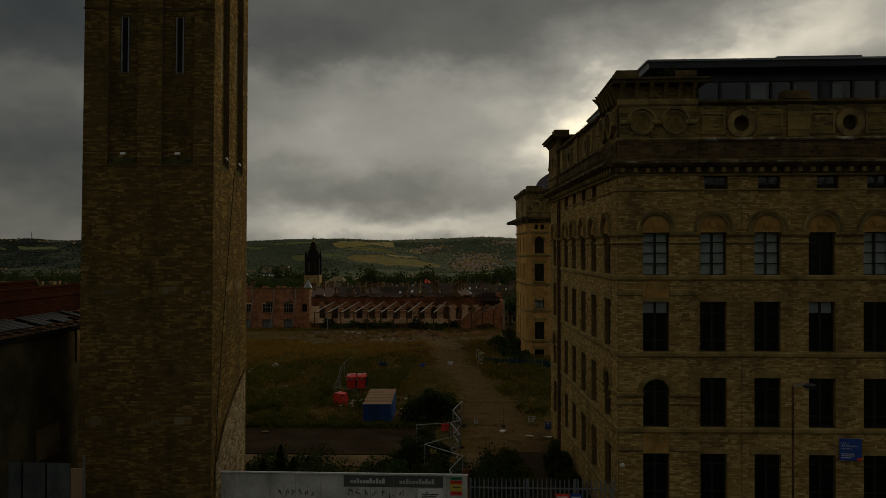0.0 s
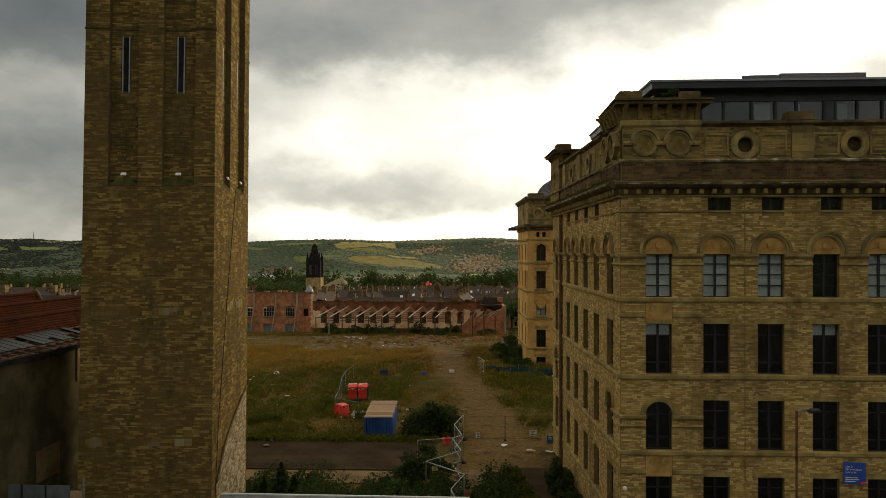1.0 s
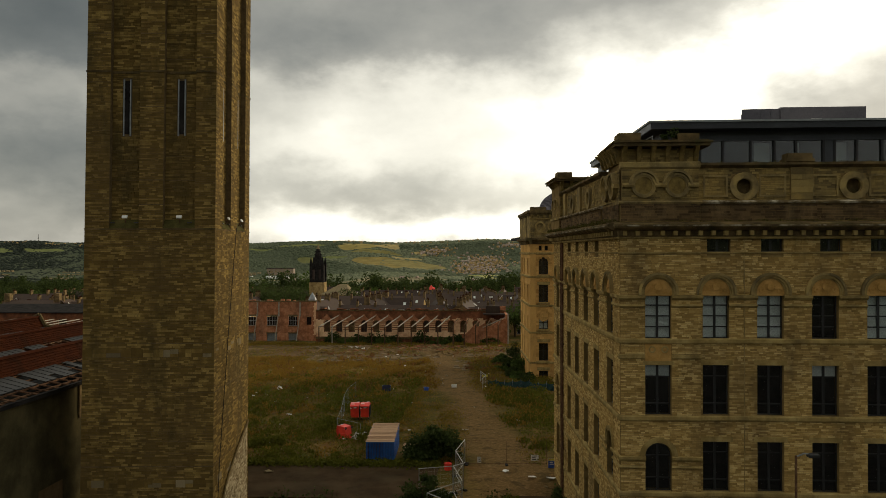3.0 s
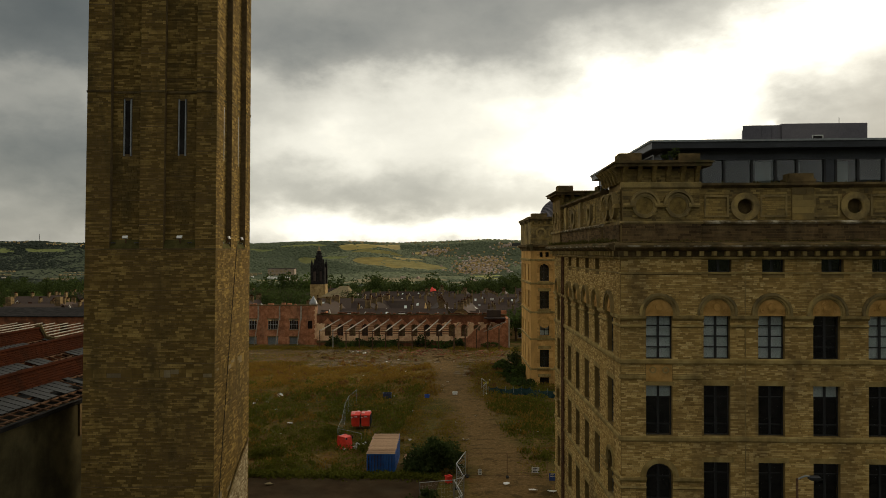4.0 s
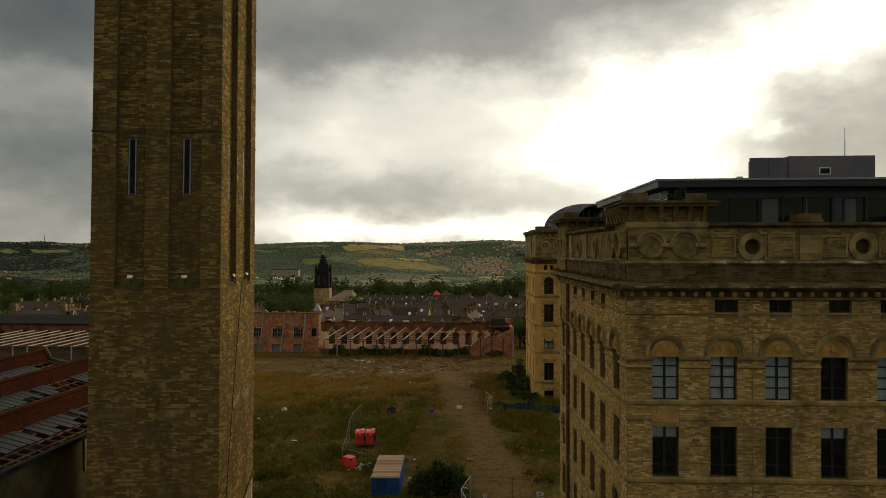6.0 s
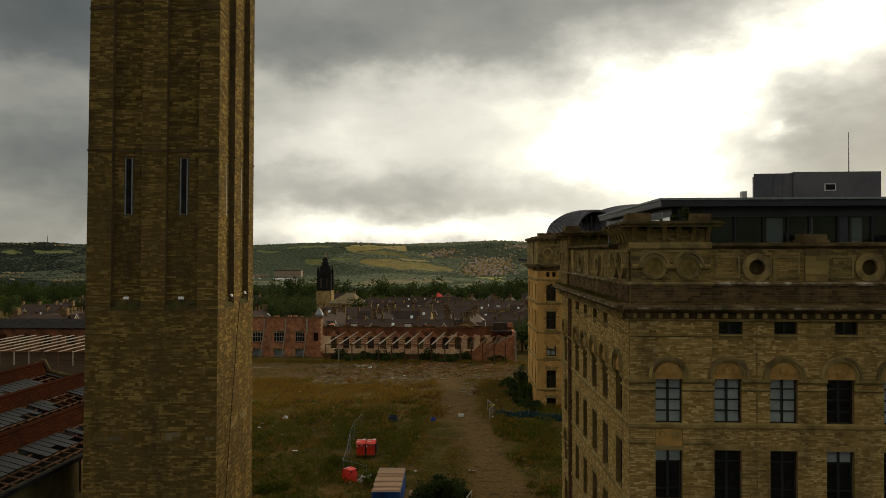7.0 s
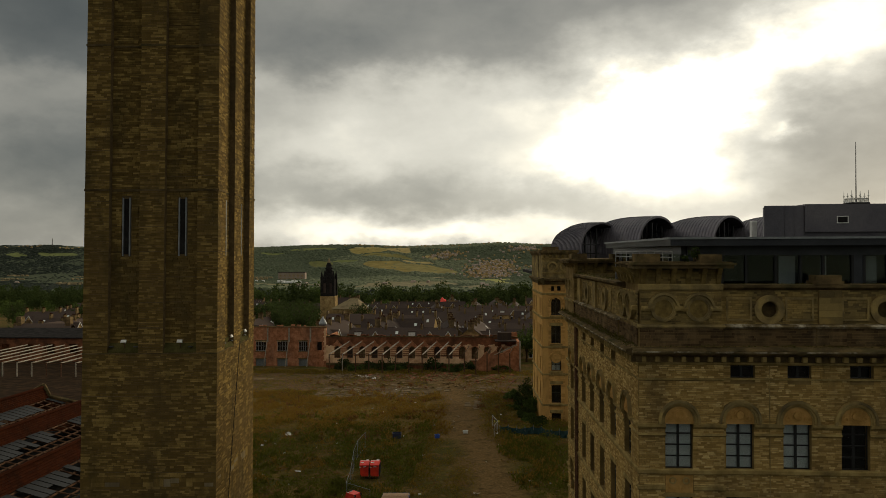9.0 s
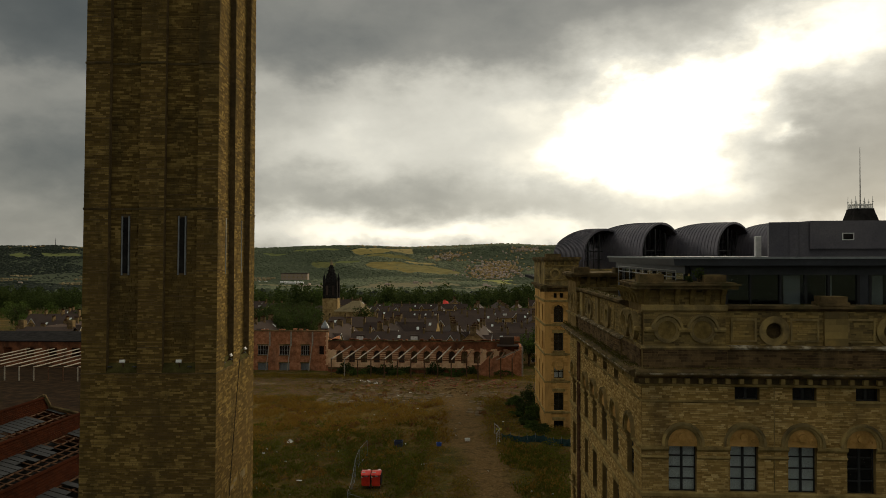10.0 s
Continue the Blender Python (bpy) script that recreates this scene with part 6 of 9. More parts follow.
def build_street_edge():
    H = Wall((0, 36.0), 0.0)
    hd = thing("hoarding", "white painted plywood hoarding with peeling paint and graffiti", "fence", (-6.5, 36, 1.2), world_parts=True)
    x = -12.6
    i = 0
    while x < -0.65:
        x1 = min(x + 1.22, -0.6)
        m = Mesh()
        H.box(m, x + 0.006, x1 - 0.006, -0.02, 0.0, 1.2, 4.66)
        part("panel", m, m_hoard, hd)
        x = x1
    m = Mesh()
    H.box(m, -12.65, -0.58, -0.06, 0.05, 4.66, 4.72)
    part("capping", m, m_white, hd, "white timber capping rail")
    for k in range(11):
        m = Mesh()
        H.box(m, -12.5 + 1.18 * k, -12.4 + 1.18 * k, -0.14, -0.02, 1.2, 4.6)
        part("post", m, m_timber, hd)
    for x0, x1 in ((-6.58, -4.18), (-4.17, -1.76)):
        m = Mesh()
        H.box(m, x0, x1, 0.0, 0.012, 4.05, 4.6)
        banner = part("banner", m, m_grey, hd, "dark grey banner with pale lettering blocks")
        m = Mesh()
        for j in range(11):
            a = x0 + (0.32 if x0 < -5 else 0.3) + j * 0.155
            H.box(m, a, a + 0.125, 0.012, 0.018, 4.22, 4.37 + (0.09 if j in (2, 6, 8, 10) else 0.0))
        part("lettering", m, m_hoard, banner)
    m = Mesh()
    rng = random.Random(2)
    for a0, n, sz in ((-9.8, 6, 0.28), (-6.4, 7, 0.36)):
        for j in range(n):
            a = a0 + j * sz * 1.12
            z = 3.52 + rng.uniform(-0.05, 0.05)
            for _ in range(3):
                p, q = (rng.uniform(0, sz * 0.8), rng.uniform(0, sz * 1.3)), (rng.uniform(0, sz * 0.8), rng.uniform(0, sz * 1.3))
                m.tube(H.at(a + p[0], 0.012, z + p[1]), H.at(a + q[0], 0.012, z + q[1]), 0.018, 5)
    part("graffiti", m, m_ink, hd, "black sprayed strokes")
    m = Mesh()
    H.box(m, -3.0, -1.85, 0.0, 0.01, 3.3, 4.0)
    ob = part("notice", m, m_white, hd, "white notice board")
    m = Mesh()
    bars(m, H, -2.9, 3.8, [(0.3, 0.12), (0.1, 0.8), (0.1, 0.7), (0.1, 0.75)])
    part("lettering", m, m_ink, ob)
    ob = None
    for k, (mat, z0, z1) in enumerate(((m_green, 4.42, 4.58), (m_red, 4.24, 4.41), (m_yellow, 3.9, 4.23), (m_red, 3.7, 3.89))):
        m = Mesh()
        H.box(m, -1.42, -0.86, 0.0, 0.012, z0, z1)
        ob2 = part("safety_notice", m, mat, hd, "coloured site safety notice")
        m = Mesh()
        bars(m, H, -1.36, (z0 + z1) / 2, [(0.05, 0.36)], 0.04, d=0.016)
        part("lettering", m, m_ink, ob2)
    # palisade
    pf = thing("palisade_fence", "grey steel palisade security fence between hoarding and mill", "fence", (3, 36, 1.2), world_parts=True)
    for z in (1.9, 4.05):
        m = Mesh()
        H.box(m, -0.5, 6.35, -0.06, -0.02, z, z + 0.06)
        part("rail", m, m_palisade, pf)
    for x in (-0.5, 2.2, 4.5, 6.3):
        m = Mesh()
        H.box(m, x, x + 0.09, -0.14, -0.06, 1.2, 4.5)
        part("post", m, m_palisade, pf)
    base = None
    x = -0.45
    while x < 6.3:
        if base is None:
            m = Mesh()
            zt = 4.42
            prof = [(-0.035, 0.012), (-0.02, -0.006), (0.0, 0.008), (0.02, -0.006), (0.035, 0.012)]
            lo = [Vector((a, -d, 1.3)) for a, d in prof]
            up = [Vector((a, -d, zt)) for a, d in prof]
            m.strip([lo + [p + Vector((0, 0.006, 0)) for p in reversed(lo)], up + [p + Vector((0, 0.006, 0)) for p in reversed(up)]])
            m.prism([Vector((-0.035, -0.008, zt)), Vector((-0.012, -0.008, zt)), Vector((-0.026, -0.008, zt + 0.16))], (0, 0.006, 0))
            m.prism([Vector((-0.012, -0.008, zt)), Vector((0.012, -0.008, zt)), Vector((0, -0.008, zt + 0.22))], (0, 0.006, 0))
            m.prism([Vector((0.012, -0.008, zt)), Vector((0.035, -0.008, zt)), Vector((0.026, -0.008, zt + 0.16))], (0, 0.006, 0))
            base = m.data("pale")
            base.materials.append(m_palisade)
        ob = part("pale", base, m_palisade, pf)
        ob.location = (x, 36.0, 0)
        x += 0.213
    m = Mesh()
    H.box(m, 3.6, 4.25, 0.02, 0.035, 2.9, 3.85)
    s = part("warning_sign", m, m_red, pf, "red site warning sign")
    m = Mesh()
    bars(m, H, 3.66, 3.68, [(0.0, 0.5), (0.0, 0.4)], d=0.045)
    part("lettering", m, m_white, s)
    m = Mesh()
    H.box(m, 4.28, 4.85, 0.02, 0.035, 2.9, 3.85)
    s = part("warning_sign", m, m_signblue, pf, "blue site instruction sign")
    m = Mesh()
    bars(m, H, 4.34, 3.68, [(0.0, 0.45), (0.0, 0.4)], d=0.045)
    part("lettering", m, m_white, s)
    # the estate agent's board on the mill
    sb = thing("letting_board", "blue letting board with white lettering fixed to the mill wall", "sign", (17.6, 37.3, 5.3), world_parts=True)
    A = Wall((17.36, 37.22), -5.0)
    m = Mesh()
    A.box(m, 0, 1.0, 0.0, 0.03, 5.28, 6.33)
    part("board", m, m_signblue, sb)
    m = Mesh()
    bars(m, A, 0.08, 5.58, [(0.0, 0.55), (0.0, 0.62), (0.0, 0.45)], 0.035, 0.09, 0.036)
    part("lettering", m, m_white, sb, "plain pale bars of small print")
    m = Mesh()
    A.box(m, 0.78, 1.0, 0.03, 0.036, 5.3, 5.42)
    part("logo_patch", m, m_red, sb)
    for i, (txt, size, z) in enumerate((("Unit 3", 0.125, 6.08), ("Silk Warehouse", 0.115, 5.95), ("Unit to let", 0.115, 5.82))):
        cu = bpy.data.curves.new("lettering", "FONT")
        cu.body, cu.size, cu.extrude = txt, size, 0.004
        cu.materials.append(m_white)
        ob = new("lettering", cu)
        ob.parent = sb
        ob.matrix_parent_inverse = Matrix.Translation(sb.location).inverted()
        ob.matrix_basis = A.matrix(0.08, 0.036, z) @ pose(0, 0, 0, 90, 0, 0)
    # street lamp
    sl = thing("street_lamp", "grey steel street lamp column in front of the mill", "street lamp", (14.1, 34.6, 1.4), group="")
    m = Mesh()
    m.tube((0, 0, 0), (0, 0, 1.5), 0.09, 10)
    m.tube((0, 0, 1.5), (0, 0, 7.9), 0.055, 10)
    part("column", m, m_rust, sl)
    m = Mesh()
    m.tube((0, 0, 7.85), (0.35, 0, 8.0), 0.04, 8)
    m.tube((0.35, 0, 8.0), (0.6, 0, 7.98), 0.035, 8)
    part("arm", m, m_palisade, sl)
    m = Mesh()
    m.soft(0.5, 1.0, -0.13, 0.13, 7.86, 8.02, 0.06)
    head = part("head", m, m_frame, sl)
    m = Mesh()
    m.soft(0.56, 0.96, -0.1, 0.1, 7.82, 7.86, 0.01)
    part("diffuser", m, m_patent, head)
    # camera dome on the mill corner
    cc = thing("security_camera", "small white dome camera on the mill corner", "camera", (6.95, 37.2, 4.95))
    m = Mesh()
    m.tube((0, 0.08, 0.12), (0, -0.14, 0.12), 0.02, 6)
    part("bracket", m, m_frame, cc)
    m = Mesh()
    sec = []
    for j in range(7):
        t = math.pi * j / 6
        sec.append([Vector((0.11 * math.sin(t) * math.cos(k * math.pi / 6) + 0.0, -0.16 + 0.11 * math.sin(t) * math.sin(k * math.pi / 6), 0.11 * math.cos(t))) for k in range(12)])
    m.strip(sec)
    part("dome", m, m_white, cc)


build_street_edge()


# ---- loose things in the yard ----
def build_container():
    ct = thing("shipping_container", "blue corrugated steel container with a slatted timber roof", "container", (-8.62, 62.4, float(land(-8.6, 64)) - 0.25), 3.2)
    w, ln, h = 1.18, 7.0, 2.0
    for sgn in (-1, 1):
        m = Mesh()
        pts = []
        for i in range(45):
            y = 0.12 + (ln - 0.24) * i / 44
            pts += [(y - 0.03, 0.035 * (i % 2)), (y + 0.03, 0.035 * ((i + 1) % 2))] if 0 < i < 44 else [(y, 0.0)]
        m.prism([Vector((sgn * (w - 0.01 - d), y, 0.15)) for y, d in pts] + [Vector((sgn * (w - 0.08), ln - 0.12, 0.15)), Vector((sgn * (w - 0.08), 0.12, 0.15))], (0, 0, h - 0.27))
        part("side_panel", m, m_blue, ct)
    for y0 in (0.06, ln - 0.12):
        m = Mesh()
        pts = []
        for i in range(19):
            x = -w + 0.12 + (2 * w - 0.24) * i / 18
            pts += [(x - 0.03, 0.04 * (i % 2)), (x + 0.03, 0.04 * ((i + 1) % 2))] if 0 < i < 18 else [(x, 0.04 if i == 0 else 0.0)]
        m.prism([Vector((x, y0 + d, 0.15)) for x, d in pts] + [Vector((w - 0.12, y0 + 0.06, 0.15)), Vector((-w + 0.12, y0 + 0.06, 0.15))], (0, 0, h - 0.27))
        part("end_panel", m, m_blue, ct)
    for x in (-w, w - 0.12):
        for y in (0, ln - 0.12):
            m = Mesh()
            m.box(x, x + 0.12, y, y + 0.12, 0, h)
            part("corner_post", m, m_blue, ct)
    for y in (0, ln - 0.12):
        for z in (0.0, h - 0.12):
            m = Mesh()
            m.box(-w + 0.12, w - 0.12, y, y + 0.1, z, z + 0.12)
            part("cross_rail", m, m_blue, ct)
    for x in (-w, w - 0.1):
        for z in (0.0, h - 0.12):
            m = Mesh()
            m.box(x, x + 0.1, 0.12, ln - 0.12, z, z + 0.12)
            part("long_rail", m, m_blue, ct)
    m = Mesh()
    m.box(-w + 0.1, w - 0.1, 0.1, ln - 0.1, 0.1, h - 0.1)
    part("inner_lining", m, m_rust, ct)
    rng = random.Random(7)
    n = 20
    for i in range(n):
        m = Mesh()
        y = 0.02 + (ln - 0.1) * i / n
        z = h + rng.uniform(0.0, 0.03)
        m.box(-w - 0.02 + rng.uniform(-0.05, 0.05), w + 0.02 + rng.uniform(-0.05, 0.05), y, y + 0.21, z, z + 0.035, pose(0, 0, 0, 0, 0, rng.uniform(-0.3, 0.3)))
        part("roof_slat", m, m_timber, ct)


build_container()


def wheeled_bin(name, x, y, z, turn, tip=0.0, tall=1.28, label="red plastic four-wheeled waste bin with a closed lid"):
    b = thing(name, label, "bin", (x, y, z), turn, "red waste bins")
    b.rotation_euler = (radians(tip), 0, radians(turn))
    b.scale = (1.04, 1.15, tall)
    m = Mesh()
    m.hexa([(-0.4, -0.55, 0.2), (0.4, -0.55, 0.2), (0.4, 0.55, 0.2), (-0.4, 0.55, 0.2), (-0.46, -0.68, 1.15), (0.46, -0.68, 1.15), (0.46, 0.68, 1.15), (-0.46, 0.68, 1.15)])
    body = part("body", m, m_red, b)
    for sx in (-1, 1):
        for yy in (-0.35, 0.0, 0.35):
            m = Mesh()
            m.box(sx * 0.43 - 0.03, sx * 0.43 + 0.03, yy - 0.03, yy + 0.03, 0.25, 1.1)
            part("rib", m, m_red, body)
    for x0, x1, z0 in ((-0.47, -0.3, 0.95), (-0.1, 0.2, 1.0)):
        m = Mesh()
        m.box(x0, x1, -0.7, -0.655, z0, z0 + 0.1)
        part("reflective_strip", m, m_white, body, "pale reflective strip")
    # added black strip in place of the dark gap between neighbouring bins
    m = Mesh()
    m.box(0.44, 0.52, -0.6, 0.6, 0.3, 1.12)
    part("side_guard", m, m_rubber, body, "black strip standing for the dark gap between bins")
    m = Mesh()
    sec = []
    for i in range(9):
        t = i / 8
        yy = -0.7 + 1.4 * t
        zz = 1.17 + 0.2 * math.sin(math.pi * t)
        sec.append([Vector((-0.48, yy, zz - 0.05)), Vector((0.48, yy, zz - 0.05)), Vector((0.48, yy, zz)), Vector((0.43, yy, zz + 0.03)), Vector((-0.43, yy, zz + 0.03)), Vector((-0.48, yy, zz))])
    m.strip(sec)
    m.face(*reversed(sec[0]))
    m.face(*sec[-1])
    lid = part("lid", m, m_red, b)
    m = Mesh()
    m.box(-0.42, 0.42, -0.08, -0.02, 1.385, 1.405)
    part("lid_rib", m, m_white, lid, "pale scuffed rib")
    m = Mesh()
    m.box(-0.4, -0.05, -0.5, -0.3, 1.31, 1.345)
    part("label_patch", m, m_white, lid, "scuffed white label")
    m = Mesh()
    m.box(0.1, 0.38, 0.2, 0.5, 1.33, 1.36)
    part("label_patch", m, m_white, lid, "scuffed white label")
    for sx in (-0.38, 0.38):
        for yy in (-0.45, 0.45):
            m = Mesh()
            m.tube((sx - 0.03, yy, 0.1), (sx + 0.03, yy, 0.1), 0.1, 12)
            part("wheel", m, m_rubber, b)
            m = Mesh()
            m.box(sx - 0.04, sx + 0.04, yy - 0.04, yy + 0.04, 0.12, 0.22)
            part("castor", m, m_steel, b)
    for yy in (-0.74, 0.74):
        m = Mesh()
        m.tube((-0.4, yy, 1.05), (0.4, yy, 1.05), 0.025, 6)
        part("handle", m, m_rubber, b)
    return b


wheeled_bin("waste_bin", -14.25, 82.6, float(land(-14, 82.6)) + 0.1, 4)
wheeled_bin("waste_bin", -13.1, 82.5, float(land(-13, 82.5)) + 0.1, 2)
wheeled_bin("waste_bin", -12.85, 71.6, float(land(-12.8, 71.6)) + 0.6, 55, -96, 1.0, "red plastic waste bin tipped on its side among rubbish")


def heras(points, top, group, height=2.0, tube=0.03, metal=None):
    """Temporary mesh fence panels from one place to the next."""
    for (x0, y0), (x1, y1) in zip(points, points[1:]):
        a, b = Vector((x0, y0, top)), Vector((x1, y1, top))
        ln = (b - a).length
        if ln < 0.3:
            continue
        f = thing("mesh_fence_panel", "temporary galvanised wire mesh fence panel on loose feet", "fence", (a.x, a.y, a.z - height), math.degrees(math.atan2(b.y - a.y, b.x - a.x)), group)
        m = Mesh()
        for x in (0.03, ln - 0.03):
            m.tube((x, 0, 0.0), (x, 0, height), tube, 6)
        for z in (0.12, height - 0.02):
            m.tube((0.03, 0, z), (ln - 0.03, 0, z), tube, 6)
        part("tube_frame", m, metal or m_steel, f)
        m = Mesh()
        n = max(3, int(ln / 0.22))
        wire = 0.0028 if tube > 0.025 else 0.0012
        for i in range(1, n):
            m.tube((ln * i / n, 0, 0.12), (ln * i / n, 0, height - 0.02), wire, 3, caps=False)
        for i in range(1, 7):
            m.tube((0.03, 0, height * i / 7), (ln - 0.03, 0, height * i / 7), wire, 3, caps=False)
        part("wire_mesh", m, metal or m_steel, f)
        m = Mesh()
        m.soft(-0.3, 0.3, -0.11, 0.11, -0.05, 0.1, 0.04, pose(0, 0, 0, 0, 0, 90))
        part("foot_block", m, m_rubber, f)


heras([(-1.53, 62.1), (-2.15, 58.6), (-1.45, 55.2), (-2.15, 54.4)], 2.95, "mesh fences by the slab")
heras([(-4.6, 53.6), (-2.15, 54.4), (-1.4, 51.0), (-3.6, 48.3), (-1.05, 45.7), (-1.75, 42.8), (-1.4, 41.0)], 2.95, "mesh fences by the slab")
heras([(-16.5, 95.9), (-16.7, 91.4), (-16.3, 86.9), (-15.15, 79.1), (-14.75, 74.9), (-12.0, 72.8)], 1.7, "mesh fences beside the bins", tube=0.02, metal=m_palisade)
heras([(-0.6, 110.0), (0.2, 106.5), (-0.3, 103.4)], 0.95, "mesh fences near the far block")
heras([(-1.4, 61.9), (1.9, 62.0), (5.2, 62.2)], 2.9, "mesh fences across the drive", tube=0.015, metal=m_rust)


def fence_sign(x, y, z, w, h, material, label, ink=True):
    s = thing("fence_sign", label, "sign", (x, y, z), 1.0)
    m = Mesh()
    m.box(-w / 2, w / 2, -0.01, 0.0, -h / 2, h / 2)
    part("board", m, material, s)
    if ink:
        m = Mesh()
        W = Wall((0, -0.01), 0)
        bars(m, W, -w / 2 + 0.1, h / 4, [(0.0, w * 0.6), (0.0, w * 0.45), (0.0, w * 0.55)], 0.06, 0.14, 0.006)
        part("lettering", m, m_ink if material is not m_signblue else m_white, s)
    return s


fence_sign(-0.35, 61.85, 1.35, 0.32, 0.45, m_white, "white notice wired to the mesh fence")
fence_sign(4.2, 62.1, 1.5, 0.62, 0.48, m_white, "white warning notice wired to the mesh fence")
s = fence_sign(5.55, 61.3, 1.25, 0.6, 0.9, m_signblue, "blue and yellow site notice by the mill wall")
m = Mesh()
m.box(-0.29, 0.29, -0.02, -0.012, 0.27, 0.44)
part("header", m, m_yellow, s, "yellow header strip")
fence_sign(-3.0, 47.9, 2.6, 0.35, 0.32, m_yellow, "small yellow notice on the mesh fence")
fence_sign(0.05, 107.0, 0.75, 0.75, 0.3, m_yellow, "pale yellow notice on the far mesh fence")


def crate(name, x, y, w, d, h, material, label, turn=0.0, lift=0.0):
    c = thing(name, label, "crate", (x, y, float(land(x, y)) + lift), turn)
    m = Mesh()
    for x0, x1, y0, y1 in ((-w / 2, w / 2, -d / 2, -d / 2 + 0.04), (-w / 2, w / 2, d / 2 - 0.04, d / 2), (-w / 2, -w / 2 + 0.04, -d / 2 + 0.04, d / 2 - 0.04), (w / 2 - 0.04, w / 2, -d / 2 + 0.04, d / 2 - 0.04)):
        m.box(x0, x1, y0, y1, 0.05, h)
    m.box(-w / 2 + 0.04, w / 2 - 0.04, -d / 2 + 0.04, d / 2 - 0.04, 0.05, 0.1)
    part("body", m, material, c)
    m = Mesh()
    for x0, x1, y0, y1 in ((-w / 2 - 0.03, w / 2 + 0.03, -d / 2 - 0.03, -d / 2), (-w / 2 - 0.03, w / 2 + 0.03, d / 2, d / 2 + 0.03), (-w / 2 - 0.03, -w / 2, -d / 2, d / 2), (w / 2, w / 2 + 0.03, -d / 2, d / 2)):
        m.box(x0, x1, y0, y1, h - 0.1, h)
    part("rim", m, material, c)
    return c


crate("skip_tub", -13.4, 102.3, 1.15, 0.9, 0.75, m_navy, "dark blue plastic tub on the waste ground", 5)
crate("crate", -7.95, 102.4, 0.6, 0.45, 0.5, m_signblue, "bright blue plastic crate", 12)
crate("crate", -4.3, 106.2, 0.7, 0.5, 0.4, m_white, "white polystyrene box on the track", 3)
crate("crate", -2.84, 60.2, 0.45, 0.4, 0.6, m_red, "red plastic barrier block beside the mesh fence", 30)
crate("gate_post_box", -0.75, 39.5, 0.3, 0.3, 2.9, m_brick_d, "faded red post box behind the hoarding", 0)


def pallet(x, y, z, turn, tip):
    p = thing("pallet", "weathered pale timber pallet leaning by the container", "pallet", (x, y, z), turn, "pallets by the container")
    p.rotation_euler = (radians(tip), 0, radians(turn))
    for i in range(6):
        m = Mesh()
        m.box(-0.5 + 0.18 * i, -0.38 + 0.18 * i, 0, 1.2, 0.1, 0.12)
        part("slat", m, m_timber, p)
    for yy in (0.0, 0.55, 1.1):
        m = Mesh()
        m.box(-0.5, 0.52, yy, yy + 0.1, 0.0, 0.1)
        part("bearer", m, m_timber, p)


pallet(-6.6, 66.0, float(land(-6.6, 66)) + 0.05, 4, 20)
pallet(-5.6, 66.6, float(land(-5.6, 66.6)) + 0.05, -8, 12)


def crumpled_sheet(x, y, z, size, seed):
    """A crumpled heap of torn white sheeting."""
    rng = random.Random(seed)
    m = Mesh()
    rings = []
    for r, up in ((1.0, 0.0), (0.85, 0.35), (0.5, 0.6), (0.15, 0.75)):
        rings.append([Vector((size * r * rng.uniform(0.6, 1.25) * math.cos(2 * math.pi * i / 11), size * r * rng.uniform(0.4, 0.9) * math.sin(2 * math.pi * i / 11), size * (up * rng.uniform(0.5, 1.3)))) for i in range(11)])
    m.strip(rings)
    m.face(*rings[-1])
    single("rubbish_sheet", m, m_white, "crumpled heap of torn white plastic sheeting", "rubbish", "dumped sheeting", base=(x, y, z))


for k, (x, y, up, size) in enumerate(((-12.2, 72.2, 0.0, 0.7), (-11.6, 72.9, 0.0, 0.55), (-13.3, 71.9, 0.0, 0.4), (-5.0, 67.4, 0.0, 0.6), (-28.6, 103.5, 0.0, 0.5))):
    crumpled_sheet(x, y, float(land(x, y)) + up, size, 70 + k)


def litter():
    """Scraps of paper, plastic and broken board lying about the yard."""
    rng = random.Random(31)
    spots = [(-30, 96), (-17, 58.7), (5.2, 58), (3.8, 58.3), (4.6, 55.8), (1.8, 59.8), (-2, 65.5), (-5, 66.9), (-11.8, 72.4), (-12.6, 72.2), (-13.4, 71.2), (-20, 69), (-18, 66), (3.5, 82), (-2, 77), (-24, 112), (-6, 119), (-9, 92), (6.2, 88), (-22, 84)]
    spots += [(rng.uniform(-34, 6), rng.uniform(64, 150)) for _ in range(70)]
    for k, (x, y) in enumerate(spots):
        m = Mesh()
        n = rng.randint(5, 7)
        r = rng.uniform(0.1, 0.3) * (1.6 if k < 20 else 0.8)
        pts = [Vector((r * rng.uniform(0.5, 1.2) * math.cos(2 * math.pi * i / n), r * rng.uniform(0.4, 1.0) * math.sin(2 * math.pi * i / n), rng.uniform(0.05, 0.2))) for i in range(n)]
        m.prism(pts, (0, 0, -0.05))
        single("litter_scrap", m, rng.choice((m_white, m_white, m_pale, m_beam)), "scrap of pale torn sheeting on the ground", "litter", "scattered litter", base=(x, y, float(land(x, y)) + 0.06))


litter()


